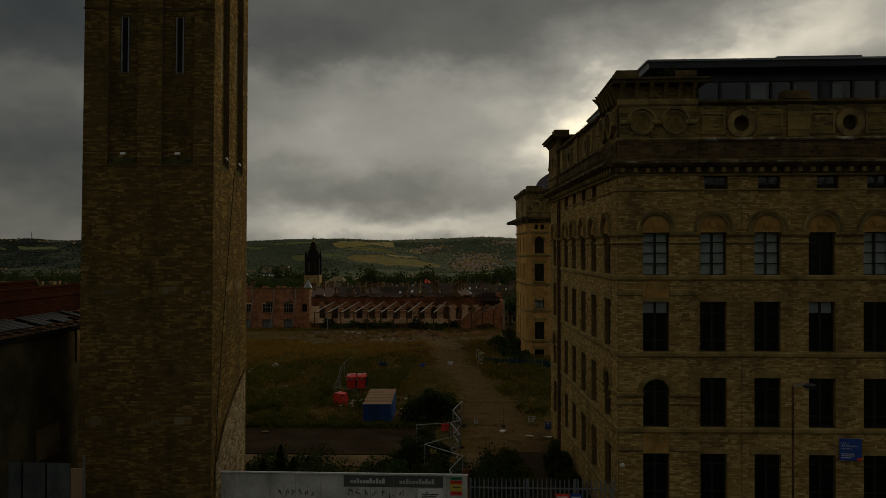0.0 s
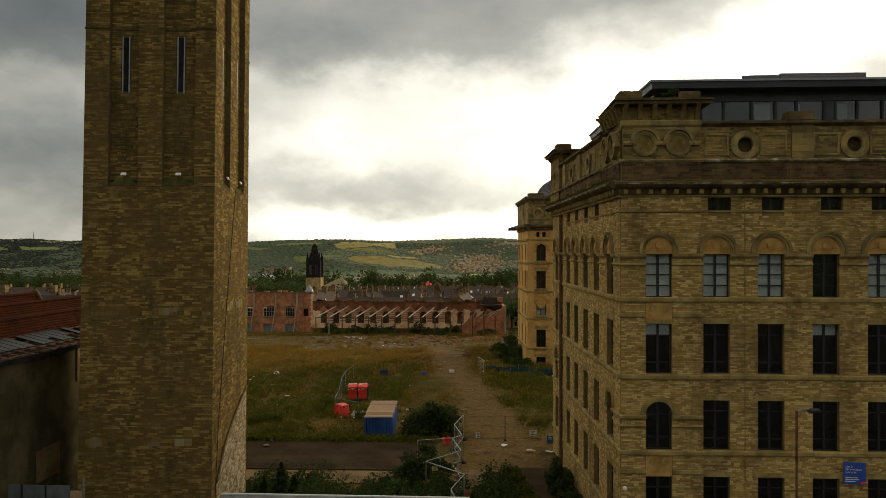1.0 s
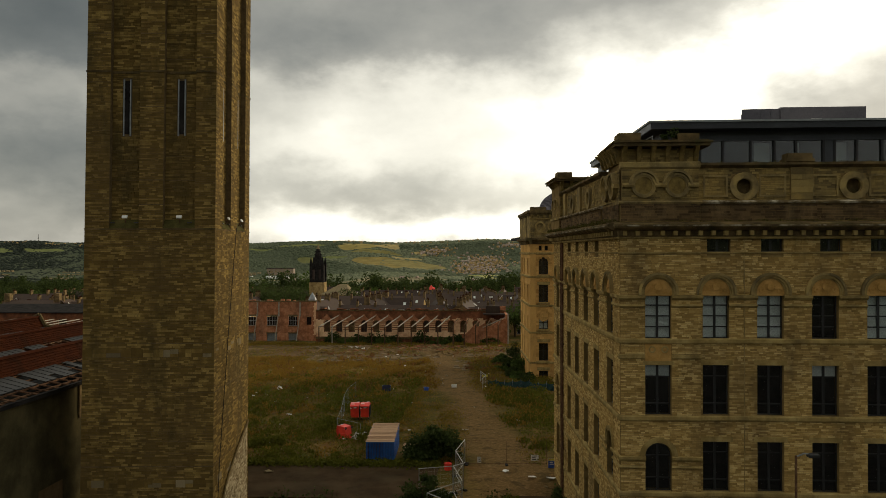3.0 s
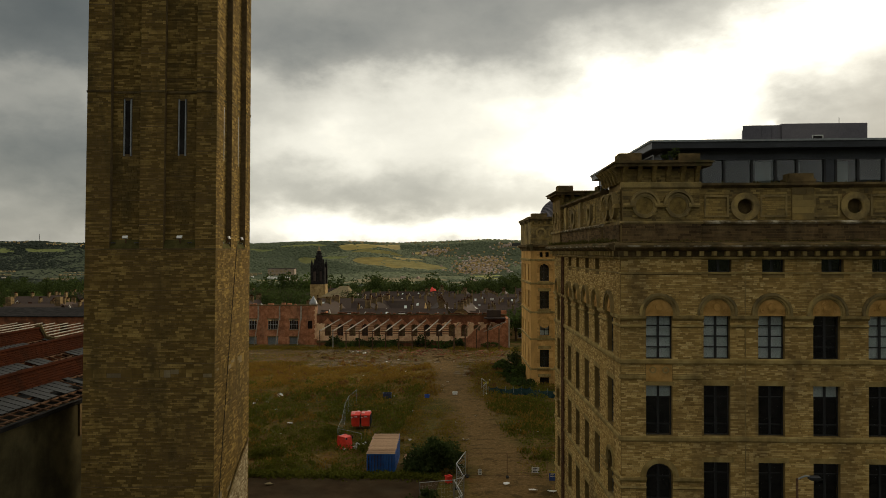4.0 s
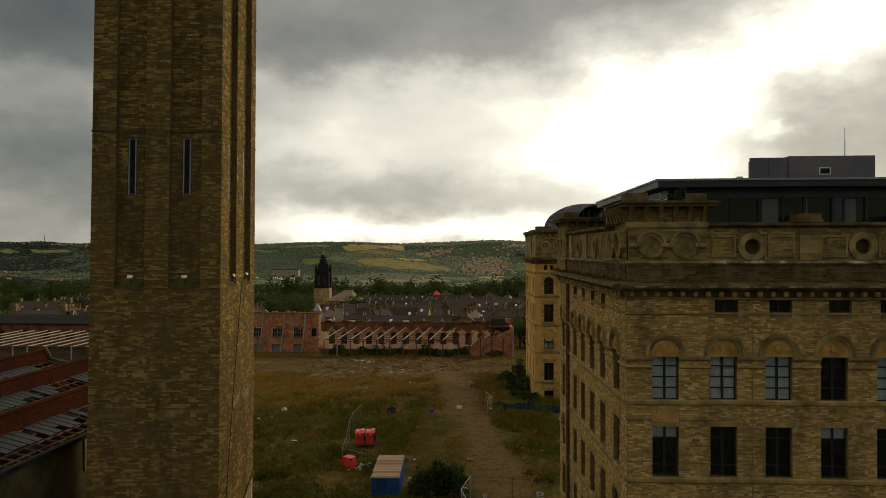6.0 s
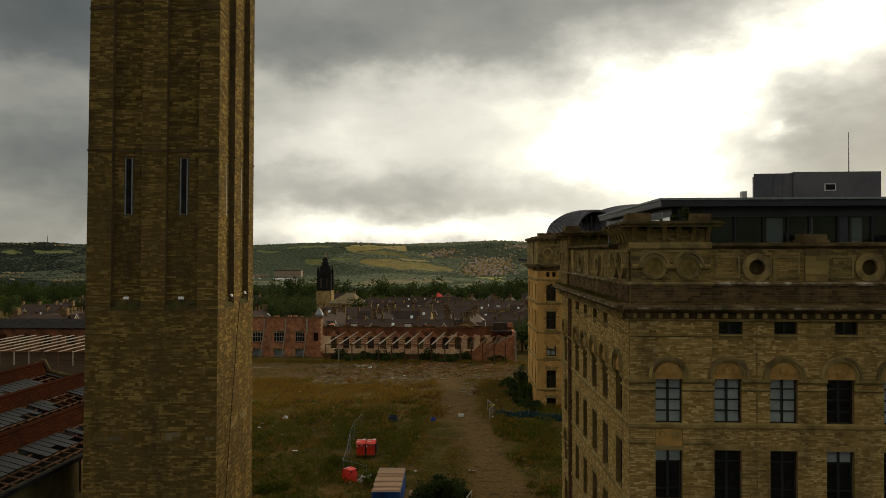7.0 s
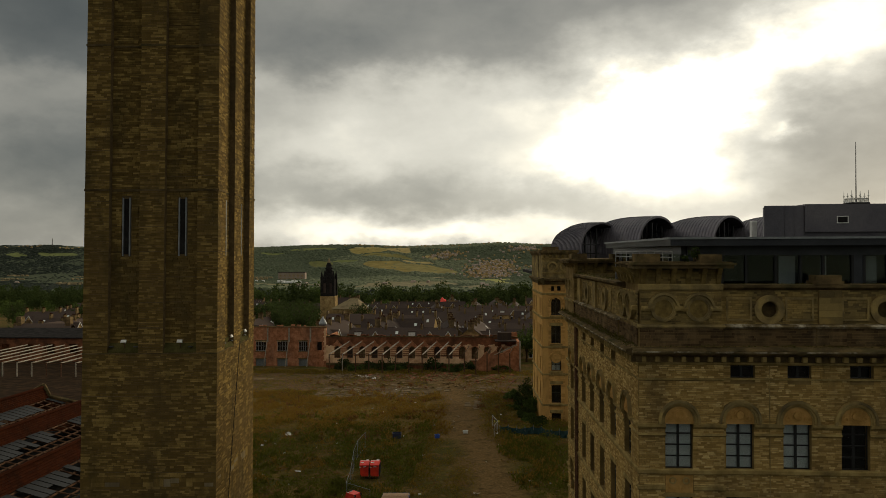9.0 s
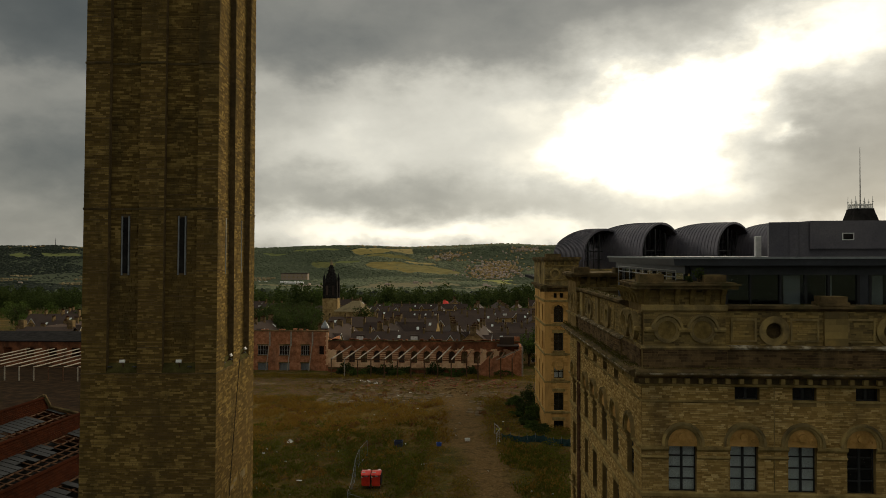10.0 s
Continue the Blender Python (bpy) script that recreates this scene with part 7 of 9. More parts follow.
def netting_barrier():
    """Low debris netting on posts in front of the far scrub."""
    nb = thing("netting_barrier", "low sagging blue-green debris netting on thin posts", "fence", (5.0, 106.2, -1.0), world_parts=True)
    rng = random.Random(6)
    pts = [(0.5 + 1.15 * i, 106.0 + 0.35 * math.sin(i * 1.9) - 0.25 * i * (i > 5)) for i in range(9)]
    for (x0, y0), (x1, y1) in zip(pts, pts[1:]):
        t0, t1 = rng.uniform(0.1, 0.35), rng.uniform(0.1, 0.35)
        sec = []
        for k in range(6):
            f = k / 5
            x, y = x0 + (x1 - x0) * f, y0 + (y1 - y0) * f
            sag = 0.16 * math.sin(math.pi * f)
            out = 0.1 * math.sin(f * 9 + x0)
            g = float(land(x, y))
            top = t0 + (t1 - t0) * f - sag
            sec.append([Vector((x, y + out, g)), Vector((x, y - out, (g + top) / 2)), Vector((x, y, top)), Vector((x, y + 0.03, top)), Vector((x, y + 0.03 + out, g))])
        m = Mesh()
        m.strip(sec)
        part("netting", m, m_netting, nb)
    for x, y in pts:
        m = Mesh()
        m.tube((x, y + 0.02, float(land(x, y)) - 0.2), (x + rng.uniform(-0.05, 0.05), y, 0.45), 0.03, 6)
        part("post", m, m_palisade, nb)


netting_barrier()


def steel_scrap():
    """Bent lengths of fallen steel beside the far scrub."""
    rng = random.Random(15)
    for x, y, ln, turn, tip in ((1.2, 140, 4.2, 20, 14), (-0.6, 143, 3.4, -35, 8), (2.0, 150, 5.0, 60, 20), (0.2, 157, 3.0, 110, 12)):
        s = thing("steel_scrap", "bent rusty steel length lying on the waste ground", "scrap", (x, y, float(land(x, y))), turn, "fallen steel")
        m = Mesh()
        a = Vector((0, 0, 0.08))
        for k in range(4):
            b = Vector((ln * (k + 1) / 4, rng.uniform(-0.2, 0.2), 0.08 + ln * math.sin(radians(tip)) * (k + 1) / 4))
            m.tube(a, b, 0.07, 5)
            a = b
        part("bar", m, m_rust, s)


steel_scrap()


# ---- the far block of the mill with its roof pods ----
def build_far_block():
    fb = thing("mill_end_block", "tall sandstone end block of the long mill with tower-like corner", "building", (12, 122, -1.5), world_parts=True)
    F = Wall((7.0, 115.6), 3.2)
    S = Wall(F.at(0, 0, 0).xy - Vector((0, 0)) + Vector((-math.sin(radians(3.2)), math.cos(radians(3.2)))) * 14.5, -86.8)
    rng = random.Random(12)
    cols = [(1.3, 2.75), (6.2, 7.65), (11.1, 12.55), (16, 17.45)]
    ops = []
    for a0, a1 in cols:
        ops += [(a0, a1, 14.86, 17.5, 16.8), (a0, a1, 10.6, 13.3, None), (a0, a1, 6.5, 8.3, None), (a0, a1, 1.65, 4.5, None), (a0, a1, -2.4, 0.2, None), (a0, a0 + 0.5, 18.55, 19.4, None), (a0 + 0.9, a1, 18.55, 19.4, None)]
    m = Mesh()
    core(m, F, 0, 24, -2.6, 20.5, ops, 0.6)
    part("wall", m, m_warm_stone, fb, "golden stone front wall")
    m = Mesh()
    courses(m, F, 0, 7, -2.4, 19.6, [(o[0], o[1], o[2] - 0.2, o[3], o[4]) for o in ops], rng, (0.24, 0.34), (0.5, 1.1), (0.005, 0.04))
    part("stone_course", m, m_warm_stone, fb, "rows of squared golden sandstone blocks", kind="stuff")
    m = Mesh()
    core(m, S, 0, 14.5, -2.6, 20.5, [(a, a + 1.3, z0, z1, None) for a in (2, 6, 10.5) for z0, z1 in ((14.86, 17.4), (10.6, 13.3), (6.0, 8.3), (1.65, 4.5))], 0.6)
    part("wall", m, m_warm_stone, fb, "golden sandstone side wall")
    m = Mesh()
    F.box(m, 9.0, 24, -40, -14.6, -2.6, 20.5)
    F.box(m, 0.5, 23.4, -14.4, -13.9, -2.6, 20.5)
    F.box(m, 23.4, 24, -14, -0.7, -2.6, 20.5)
    part("wall", m, m_housestone, fb)
    # solid dark block close behind the panes stands for unlit rooms
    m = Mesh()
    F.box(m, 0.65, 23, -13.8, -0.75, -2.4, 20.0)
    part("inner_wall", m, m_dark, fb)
    for z in (14.3, 9.9, 5.8, 1.2, 17.9):
        m = Mesh()
        F.moulding(m, -0.1, 24, [(-0.1, z), (0.12, z), (0.16, z + 0.1), (0.16, z + 0.32), (-0.1, z + 0.4)])
        S.moulding(m, 0, 14.6, [(-0.1, z), (0.12, z), (0.16, z + 0.1), (0.16, z + 0.32), (-0.1, z + 0.4)])
        part("string_course", m, m_ashlar, fb)
    for a0, a1 in cols:
        for z0, z1, arch in ((14.86, 17.5, True), (10.6, 13.3, False), (6.5, 8.3, False), (1.65, 4.5, False), (-2.4, 0.2, False)):
            m = Mesh()
            F.box(m, (a0 + a1) / 2 - 0.05, (a0 + a1) / 2 + 0.05, -0.4, -0.3, z0, z1 if not arch else z1 - 0.05)
            w = part("window", m, m_frame, fb, "dark framed mill window")
            for x0, x1 in ((a0, a0 + 0.09), (a1 - 0.09, a1)):
                m = Mesh()
                F.box(m, x0, x1, -0.4, -0.3, z0, z1 if not arch else z1 - 0.65)
                part("upright", m, m_frame, w)
            for zz in (z0, z0 + (z1 - z0) * 0.5, z1 - 0.1 if not arch else z1 - 0.75):
                m = Mesh()
                F.box(m, a0 + 0.09, a1 - 0.09, -0.39, -0.31, zz, zz + 0.1)
                part("glazing_bar", m, m_frame, w)
            m = Mesh()
            F.box(m, a0, a1, -0.36, -0.35, z0, z1)
            part("pane", m, m_glass, w)
            if z0 == 6.5:
                m = Mesh()
                F.box(m, a0 + 0.1, a1 - 0.1, -0.46, -0.45, z0, z1)
                part("blind", m, m_blind, w)
            if z0 in (14.86, 6.5):
                m = Mesh()
                c = (a0 + a1) / 2
                F.ring(m, c, z1 - 0.72 if arch else z1 + 0.1, 0.74, 1.05, -0.1, 0.12, 0, 180, 18)
                if not arch:
                    F.disc(m, c, z1 + 0.1, 0.74, -0.1, 0.03, 20)
                part("arch_hood", m, m_carved, fb)
    for a0, a1 in ((0.0, 0.85), (3.35, 4.3), (8.2, 9.2)):
        m = Mesh()
        F.box(m, a0, a1, -0.05, 0.14, -2.3, 19.5)
        part("pilaster", m, m_warm_stone, fb, "flat strip of dressed stone")
    for a0, a1 in cols[:2]:
        for z in (14.5, 10.24, 6.14, 1.29, -2.4):
            m = Mesh()
            F.box(m, a0 - 0.2, a1 + 0.2, -0.2, 0.24, z + 0.1, z + 0.34)
            part("sill", m, m_ashlar, fb)
        for z in (13.3, 4.5, 0.2):
            m = Mesh()
            F.box(m, a0 - 0.25, a1 + 0.25, -0.2, 0.1, z, z + 0.45)
            part("lintel", m, m_ashlar, fb)
        m = Mesh()
        for s in (-0.4, 0.4):
            F.ring(m, (a0 + a1) / 2 + s, 13.95, 0.12, 0.24, 0.0, 0.12, n=12)
        part("boss_ring", m, m_carved, fb)
    # cornice, parapet and a small turret top
    for W, a0, a1 in ((F, -0.7, 24), (S, 0, 15.2)):
        m = Mesh()
        W.moulding(m, a0, a1, [(-0.2, 19.5), (0.15, 19.5), (0.25, 19.9), (0.6, 20.1), (0.64, 20.4), (-0.2, 20.55)])
        part("cornice", m, m_sooty, fb)
    m = Mesh()
    F.box(m, 0.0, 5.0, -5.0, 0.15, 20.4, 24.0)
    turret = part("turret", m, m_parapet, fb, "sooty square stone turret")
    for a0, a1, d0, d1, z0, z1 in ((-0.2, 5.2, -5.2, 0.35, 24.0, 24.3), (-0.4, 5.4, -5.4, 0.55, 24.3, 24.7), (0.1, 2.4, -1.5, 0.3, 24.7, 25.2)):
        m = Mesh()
        F.box(m, a0, a1, d0, d1, z0, z1)
        part("cap_stone", m, m_sooty, turret)
    m = Mesh()
    F.box(m, 5.0, 24, -0.6, 0.1, 20.4, 22.9)
    part("parapet", m, m_parapet, fb, "sooty stone front parapet")
    m = Mesh()
    S.box(m, 0, 9.4, -0.6, 0.1, 20.4, 23.9)
    parapet = part("parapet", m, m_parapet, fb, "sooty stone side parapet")
    for a0, a1, d0, d1, z0, z1 in ((-0.1, 9.3, -0.7, 0.25, 23.9, 24.2), (-0.3, 9.2, -0.8, 0.45, 24.2, 24.6)):
        m = Mesh()
        S.box(m, a0, a1, d0, d1, z0, z1)
        part("cap_stone", m, m_sooty, parapet)
    for a in (1.5, 3.4):
        m = Mesh()
        F.ring(m, a, 22.2, 0.55, 0.8, 0.1, 0.36, n=24)
        part("ring", m, m_ashlar, fb)
    for z in (21.2, 23.3):
        m = Mesh()
        F.box(m, -0.1, 5.1, 0.1, 0.3, z, z + 0.22)
        part("band", m, m_ashlar, fb)
    for i in range(6):
        m = Mesh()
        F.box(m, 0.1 + 0.92 * i, 0.4 + 0.92 * i, 0.1, 0.5, 23.55, 24.02)
        part("bracket", m, m_parapet_d, fb)
    m = Mesh()
    F.box(m, 0.6, 90, -40, -1.0, 20.5, 21.0)
    part("roof_deck", m, m_dark, fb)
    # roof pods
    ax = Vector((0.70, -0.714, 0))
    sp = Vector((0.714, 0.70, 0))
    for k, (px, py) in enumerate(((13.4, 121.5), (22.4, 121.5), (33.9, 121.5), (45.1, 121.5), (56.5, 121.5))):
        o = Vector((px, py, 0))
        ln, half, rise, zb = 13.0 if k else 6.2, 5.6, 6.4, 24.0
        if k == 0:
            rise = 5.4

        def ring_at(t, grow):
            c = o - ax * t
            out = []
            for i in range(25):
                an = math.pi * i / 24
                lift = zb + (rise * (1.0 - 0.04 * (1 - t / ln) - (0.45 if k else 0.2) * (t / ln) ** 4) + grow) * math.sin(an) ** 0.75
                out.append(c + sp * (half - (half + grow) * math.cos(an)) + Vector((0, 0, lift)))
            return out

        pod = thing("roof_pod", "curved dark zinc roof pod with standing seams", "roof pod", (px, py, zb - 3), group="zinc roof pods", world_parts=True)
        m = Mesh()
        outer, inner = [ring_at(t, 0.0) for t in np.linspace(0, ln, 14)], [ring_at(t, -0.25) for t in np.linspace(0, ln, 14)]
        m.strip(outer, False)
        m.strip([list(reversed(r)) for r in inner], False)
        m.strip([outer[0], inner[0]], False)
        m.strip([inner[-1], outer[-1]], False)
        part("shell", m, m_zinc_pod, pod)
        m = Mesh()
        for i, j in ((0, 0), (24, 24)):
            p, q = outer[0][i], outer[-1][j]
            m.hexa([(p.x - 0.1, p.y - 0.1, 20.8), (p.x + 0.1, p.y + 0.1, 20.8), (q.x + 0.1, q.y + 0.1, 20.8), (q.x - 0.1, q.y - 0.1, 20.8), (p.x - 0.1, p.y - 0.1, zb), (p.x + 0.1, p.y + 0.1, zb), (q.x + 0.1, q.y + 0.1, zb), (q.x - 0.1, q.y - 0.1, zb)])
        part("side_wall", m, m_zinc_pod, pod)
        for t in np.linspace(0, ln, 24):
            m = Mesh()
            r0, r1 = ring_at(float(t), 0.08), ring_at(float(t) + 0.07, 0.08)
            m.strip([ring_at(float(t), 0.0), r0, r1, ring_at(float(t) + 0.07, 0.0)], False)
            part("seam", m, m_zinc_pod, pod)
        for t, name in ((1.4, "end_screen"), (ln - 0.6, "rear_screen")):
            c = o - ax * t
            screen = None
            for i in range(1, 8):
                f = i / 8
                an = math.acos(1 - 2 * f)
                p = c + sp * (2 * half * f)
                h = zb + (rise * 0.86 - 0.3) * math.sin(an) ** 0.9
                m = Mesh()
                m.tube((p.x, p.y, zb - 2.0), (p.x, p.y, h), 0.09 if i % 2 else 0.22, 5)
                if screen is None:
                    screen = part(name, m, m_frame, pod)
                else:
                    part("mullion", m, m_frame, screen)
            for z in (zb + 0.2, zb + 1.6):
                f = 1 - math.sqrt(max(0.0, 1 - ((z - zb) / rise) ** 2)) if z > zb else 0
                p, q = c + sp * (2 * half * (0.5 * f + 0.03)), c + sp * (2 * half * (1 - 0.5 * f - 0.03))
                m = Mesh()
                m.tube((p.x, p.y, z), (q.x, q.y, z), 0.1, 5)
                part("transom", m, m_frame, screen)
    # crest of a tower further along, with a flag mast
    tw = thing("crested_tower", "dark pyramid tower top with white iron cresting and a mast", "tower", (68.4, 150, -3), world_parts=True)
    m = Mesh()
    m.box(63, 73.5, 145, 155.5, -3, 28.4)
    part("shaft", m, m_housestone, tw)
    m = Mesh()
    sec = []
    for z, r in ((28.4, 3.1), (31.3, 2.3), (33.1, 1.8), (33.6, 1.72)):
        sec.append([Vector((68.35 + sx * r, 149.6 + sy * r, z)) for sx, sy in ((-1, -1), (1, -1), (1, 1), (-1, 1))])
    m.strip(sec)
    m.face(*sec[-1])
    part("roof", m, m_black, tw)
    corners = [(66.8, 148.05), (69.9, 148.05), (69.9, 151.15), (66.8, 151.15)]
    cresting = None
    for (x0, y0), (x1, y1) in zip(corners, corners[1:] + corners[:1]):
        m = Mesh()
        for z in (33.62, 34.35):
            m.tube((x0, y0, z), (x1, y1, z), 0.08, 5)
        for k in range(1, 9):
            f = k / 9
            m.tube((x0 + (x1 - x0) * f, y0 + (y1 - y0) * f, 33.62), (x0 + (x1 - x0) * f, y0 + (y1 - y0) * f, 34.5), 0.06, 4)
        if cresting is None:
            cresting = part("cresting", m, m_white, tw, "white ornamental iron cresting")
        else:
            part("cresting", m, m_white, tw, "white ornamental iron cresting")
        for f in (0.0, 0.5):
            x, y = x0 + (x1 - x0) * f, y0 + (y1 - y0) * f
            m = Mesh()
            m.tube((x, y, 33.6), (x, y, 35.9 if f == 0 else 35.5), 0.09, 6, 0.03)
            m.tube((x, y, 34.75), (x, y, 34.95), 0.16, 6)
            part("finial", m, m_white, tw)
    m = Mesh()
    m.tube((68.35, 149.6, 33.5), (68.35, 149.6, 45.2), 0.12, 8, 0.05)
    part("mast", m, m_frame, tw, "thin flag mast")


build_far_block()


# ---- the ruined sheds across the yard ----
def build_ruins():
    rb = thing("brick_shed_ruin", "roofless red brick mill range with two rows of windows", "building", (-60, 195, -5), world_parts=True)
    F = Wall((-86, 190), 0.0)
    ups = [(-56.0, -53.3), (-50.4, -48.1), (-61.6, -58.9), (-67.2, -64.5), (-72.8, -70.1)]
    ops = [(a + 86, b + 86, -0.6, 1.95, None) for a, b in ups] + [(a + 86, b + 86, -4.9, -2.6, None) for a, b in ups] + [(86 - 45.7, 86 - 44.4, -0.4, 1.8, None)]
    m = Mesh()
    core(m, F, 0, 42.8, -5.6, 5.5, ops, 0.5)
    part("wall", m, m_brick, rb, "weathered red brick front")
    m = Mesh()
    F.box(m, 42.3, 42.8, -13.5, -0.5, -5.6, 3.0)
    F.box(m, 0, 0.5, -13.5, -0.5, -5.6, 5.2)
    part("wall", m, m_brick, rb)
    # black wall behind the windows, coloured to pass for the unlit inside
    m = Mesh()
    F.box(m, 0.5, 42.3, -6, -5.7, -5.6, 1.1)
    part("inner_wall", m, m_black, rb, "black backing wall for the ruin's unlit inside")
    m = Mesh()
    F.box(m, -0.1, 42.9, -0.6, 0.12, 5.5, 5.75)
    part("coping", m, m_concrete, rb)
    rng = random.Random(3)
    for i in range(16):
        m = Mesh()
        a = rng.uniform(0, 42)
        F.box(m, a, a + rng.uniform(0.4, 1.6), -0.5, 0.05, 5.75, 5.75 + rng.uniform(0.15, 0.5))
        part("broken_coping", m, m_brick, rb)
    for a in (86 - 58.4, 86 - 52.85, 86 - 47.3, 86 - 63.9):
        m = Mesh()
        F.box(m, a - 0.16, a + 0.16, 0.0, 0.3, 1.8, 5.4)
        m.tube(F.at(a, 0.3, 3.0), F.at(a - 0.7, 1.6, -5.0), 0.13, 6)
        part("buttress", m, m_beam, rb, "pale raking steel buttress")
    for a, b in ups:
        for z0, z1 in ((-0.6, 1.95), (-4.9, -2.6)):
            m = Mesh()
            a0, a1 = a + 86, b + 86
            F.box(m, a0, a1, -0.34, -0.29, (z0 + z1) / 2 - 0.05, (z0 + z1) / 2 + 0.05)
            grid = part("window", m, m_palisade, rb, "weathered window grid without glass")
            for k in range(5):
                x = a0 + (a1 - a0) * k / 4
                m = Mesh()
                F.box(m, x - 0.05, x + 0.05, -0.35, -0.28, z0, z1)
                part("upright", m, m_palisade, grid)
            for z in (z0, z1 - 0.1):
                m = Mesh()
                F.box(m, a0, a1, -0.34, -0.29, z, z + 0.1)
                part("rail", m, m_palisade, grid)
            m = Mesh()
            F.box(m, a0 - 0.15, a1 + 0.15, -0.1, 0.06, z1, z1 + 0.3)
            part("lintel", m, m_concrete, rb)
            m = Mesh()
            F.box(m, a0 - 0.1, a1 + 0.1, -0.1, 0.12, z0 - 0.18, z0)
            part("sill", m, m_concrete, rb)
            if z0 < -2:
                m = Mesh()
                F.box(m, a0, a1, -0.42, -0.4, z0, z1)
                part("boarding", m, m_palisade, rb, "grey boarding behind the lower window")
    m = Mesh()
    F.box(m, 42.25, 42.75, 0.01, 0.12, -3.0, 5.3)
    for k in range(14):
        F.box(m, 42.0 + 0.3 * (k % 2), 42.6 + 0.2 * (k % 2), 0.02, 0.16, -3 + 0.6 * k, -2.7 + 0.6 * k)
    part("toothing", m, m_plaster, rb, "ragged pale toothing at the broken corner")
    vs = thing("ventilation_shaft", "square brick shaft with a pale conical metal cowl", "ventilator", (-47.4, 204, -5.5), world_parts=True)
    m = Mesh()
    m.box(-48.1, -46.7, 203.3, 204.7, -5.5, 4.7)
    part("shaft", m, m_brick_d, vs)
    m = Mesh()
    sec = []
    for z, r in ((4.7, 1.0), (5.1, 1.15), (5.5, 1.05), (6.2, 0.65), (6.9, 0.2), (7.2, 0.06)):
        sec.append([Vector((-47.4 + r * math.cos(math.pi * k / 6), 204 + r * math.sin(math.pi * k / 6), z)) for k in range(12)])
    m.strip(sec)
    part("cowl", m, m_palisade, vs, "pale weathered metal cowl")
    # pale arcade wall with the marks of the lost sawtooth roof
    aw = thing("arcade_wall", "ruined red and cream plastered wall with arched windows", "wall", (-18, 187, -5), world_parts=True)
    A = Wall((-42.6, 187), 0.0)
    n = 15
    arches = [(2.2 + 3.12 * i, 3.65 + 3.12 * i, -1.75, 1.15, 0.45) for i in range(n)]
    m = Mesh()
    core(m, A, 0, 47.7, -5.8, 3.5, arches, 0.5)
    part("wall", m, m_brick_d, aw, "sooty red brick wall")
    m = Mesh()
    for i in range(int(47.7 / 0.52)):
        a0, a1 = 0.52 * i, 0.52 * (i + 1)
        am = (a0 + a1) / 2
        top = 1.3 + 0.12 * math.sin(am * 5.3) + (0.5 * math.sin(am * 1.1) ** 2 if am > 30 else 0.0)
        zb = -3.0 if am < 36 else -2.2
        for z0, z1 in ((zb, top),):
            cut = [o for o in arches if o[0] - 0.12 < am < o[1] + 0.12]
            if cut:
                o = cut[0]
                k = max(0.0, 1 - ((am - (o[0] + o[1]) / 2) / ((o[1] - o[0]) / 2 + 0.12)) ** 2)
                head = o[4] + (o[3] - o[4]) * math.sqrt(k) + 0.05
                A.box(m, a0, a1, 0.003, 0.06, z0, o[2] - 0.05)
                if top > head:
                    A.box(m, a0, a1, 0.003, 0.06, head, top)
            else:
                A.box(m, a0, a1, 0.003, 0.06, z0, z1)
    part("plaster_face", m, m_plaster, aw, "flaking cream plaster with a sawtooth top edge", kind="stuff")
    # gables of the lost sawtooth roof
    for i in range(9):
        m = Mesh()
        a = 1.3 + 3.12 * i
        m.prism([A.at(a, 0.1, 1.25), A.at(a + 3.0, 0.1, 1.25), A.at(a + 2.2, 0.1, 1.9), A.at(a + 1.55, 0.1, 2.75), A.at(a + 0.9, 0.1, 2.0)], A.n * -0.09)
        part("roof_gable", m, m_brick, aw, "small red brick gable of the lost roof")
    for z in (-1.3, -0.75, -0.2, 0.35, 0.85):
        m = Mesh()
        for i in range(10):
            A.box(m, 3.75 + 3.12 * i, 5.22 + 3.12 * i, 0.06, 0.1, z, z + 0.27)
        part("paint_band", m, m_brick, aw, "band of bare brick", kind="stuff")
    for o in arches:
        m = Mesh()
        c = (o[0] + o[1]) / 2
        A.ring(m, c, 0.45, 0.74, 0.98, 0.0, 0.14, 0, 180, 14)
        part("arch_ring", m, m_brick, aw)
        m = Mesh()
        A.box(m, c - 0.04, c + 0.04, -0.35, -0.28, -1.75, 0.7)
        grid = part("window", m, m_rust, aw, "rusty arched window bars")
        for x in (o[0], o[1] - 0.08):
            m = Mesh()
            A.box(m, x, x + 0.08, -0.35, -0.28, -1.75, 0.7)
            part("upright", m, m_rust, grid)
        for z in (-1.75, -0.9, -0.05):
            m = Mesh()
            A.box(m, o[0], o[1], -0.34, -0.29, z, z + 0.08)
            part("rail", m, m_rust, grid)
        m = Mesh()
        A.box(m, o[0] - 0.02, o[1] + 0.02, -0.49, -0.47, -1.75, 1.15)
        part("boarding", m, rng.choice((m_stack, m_stack, m_slate, m_pale)), aw)
    m = Mesh()
    A.box(m, 0, 47.7, 0.0, 0.3, -3.5, -3.15)
    A.box(m, 0, 47.7, -0.55, 0.15, 3.5, 3.7)
    part("coping", m, m_sooty, aw)
    m = Mesh()
    for i in range(60):
        a = rng.uniform(0, 47)
        A.box(m, a, a + rng.uniform(0.3, 1.4), -0.45, 0.0, 3.7, 3.7 + rng.uniform(0.1, 0.45))
    part("broken_courses", m, m_brick_d, aw, "broken brick courses along the top", kind="stuff")
    # the red gable in front of its end
    gb = thing("brick_gable_ruin", "broken red brick gable and lean-to walls", "building", (0, 180, -5), world_parts=True)
    G = Wall((-4.8, 180), 2.0)
    m = Mesh()
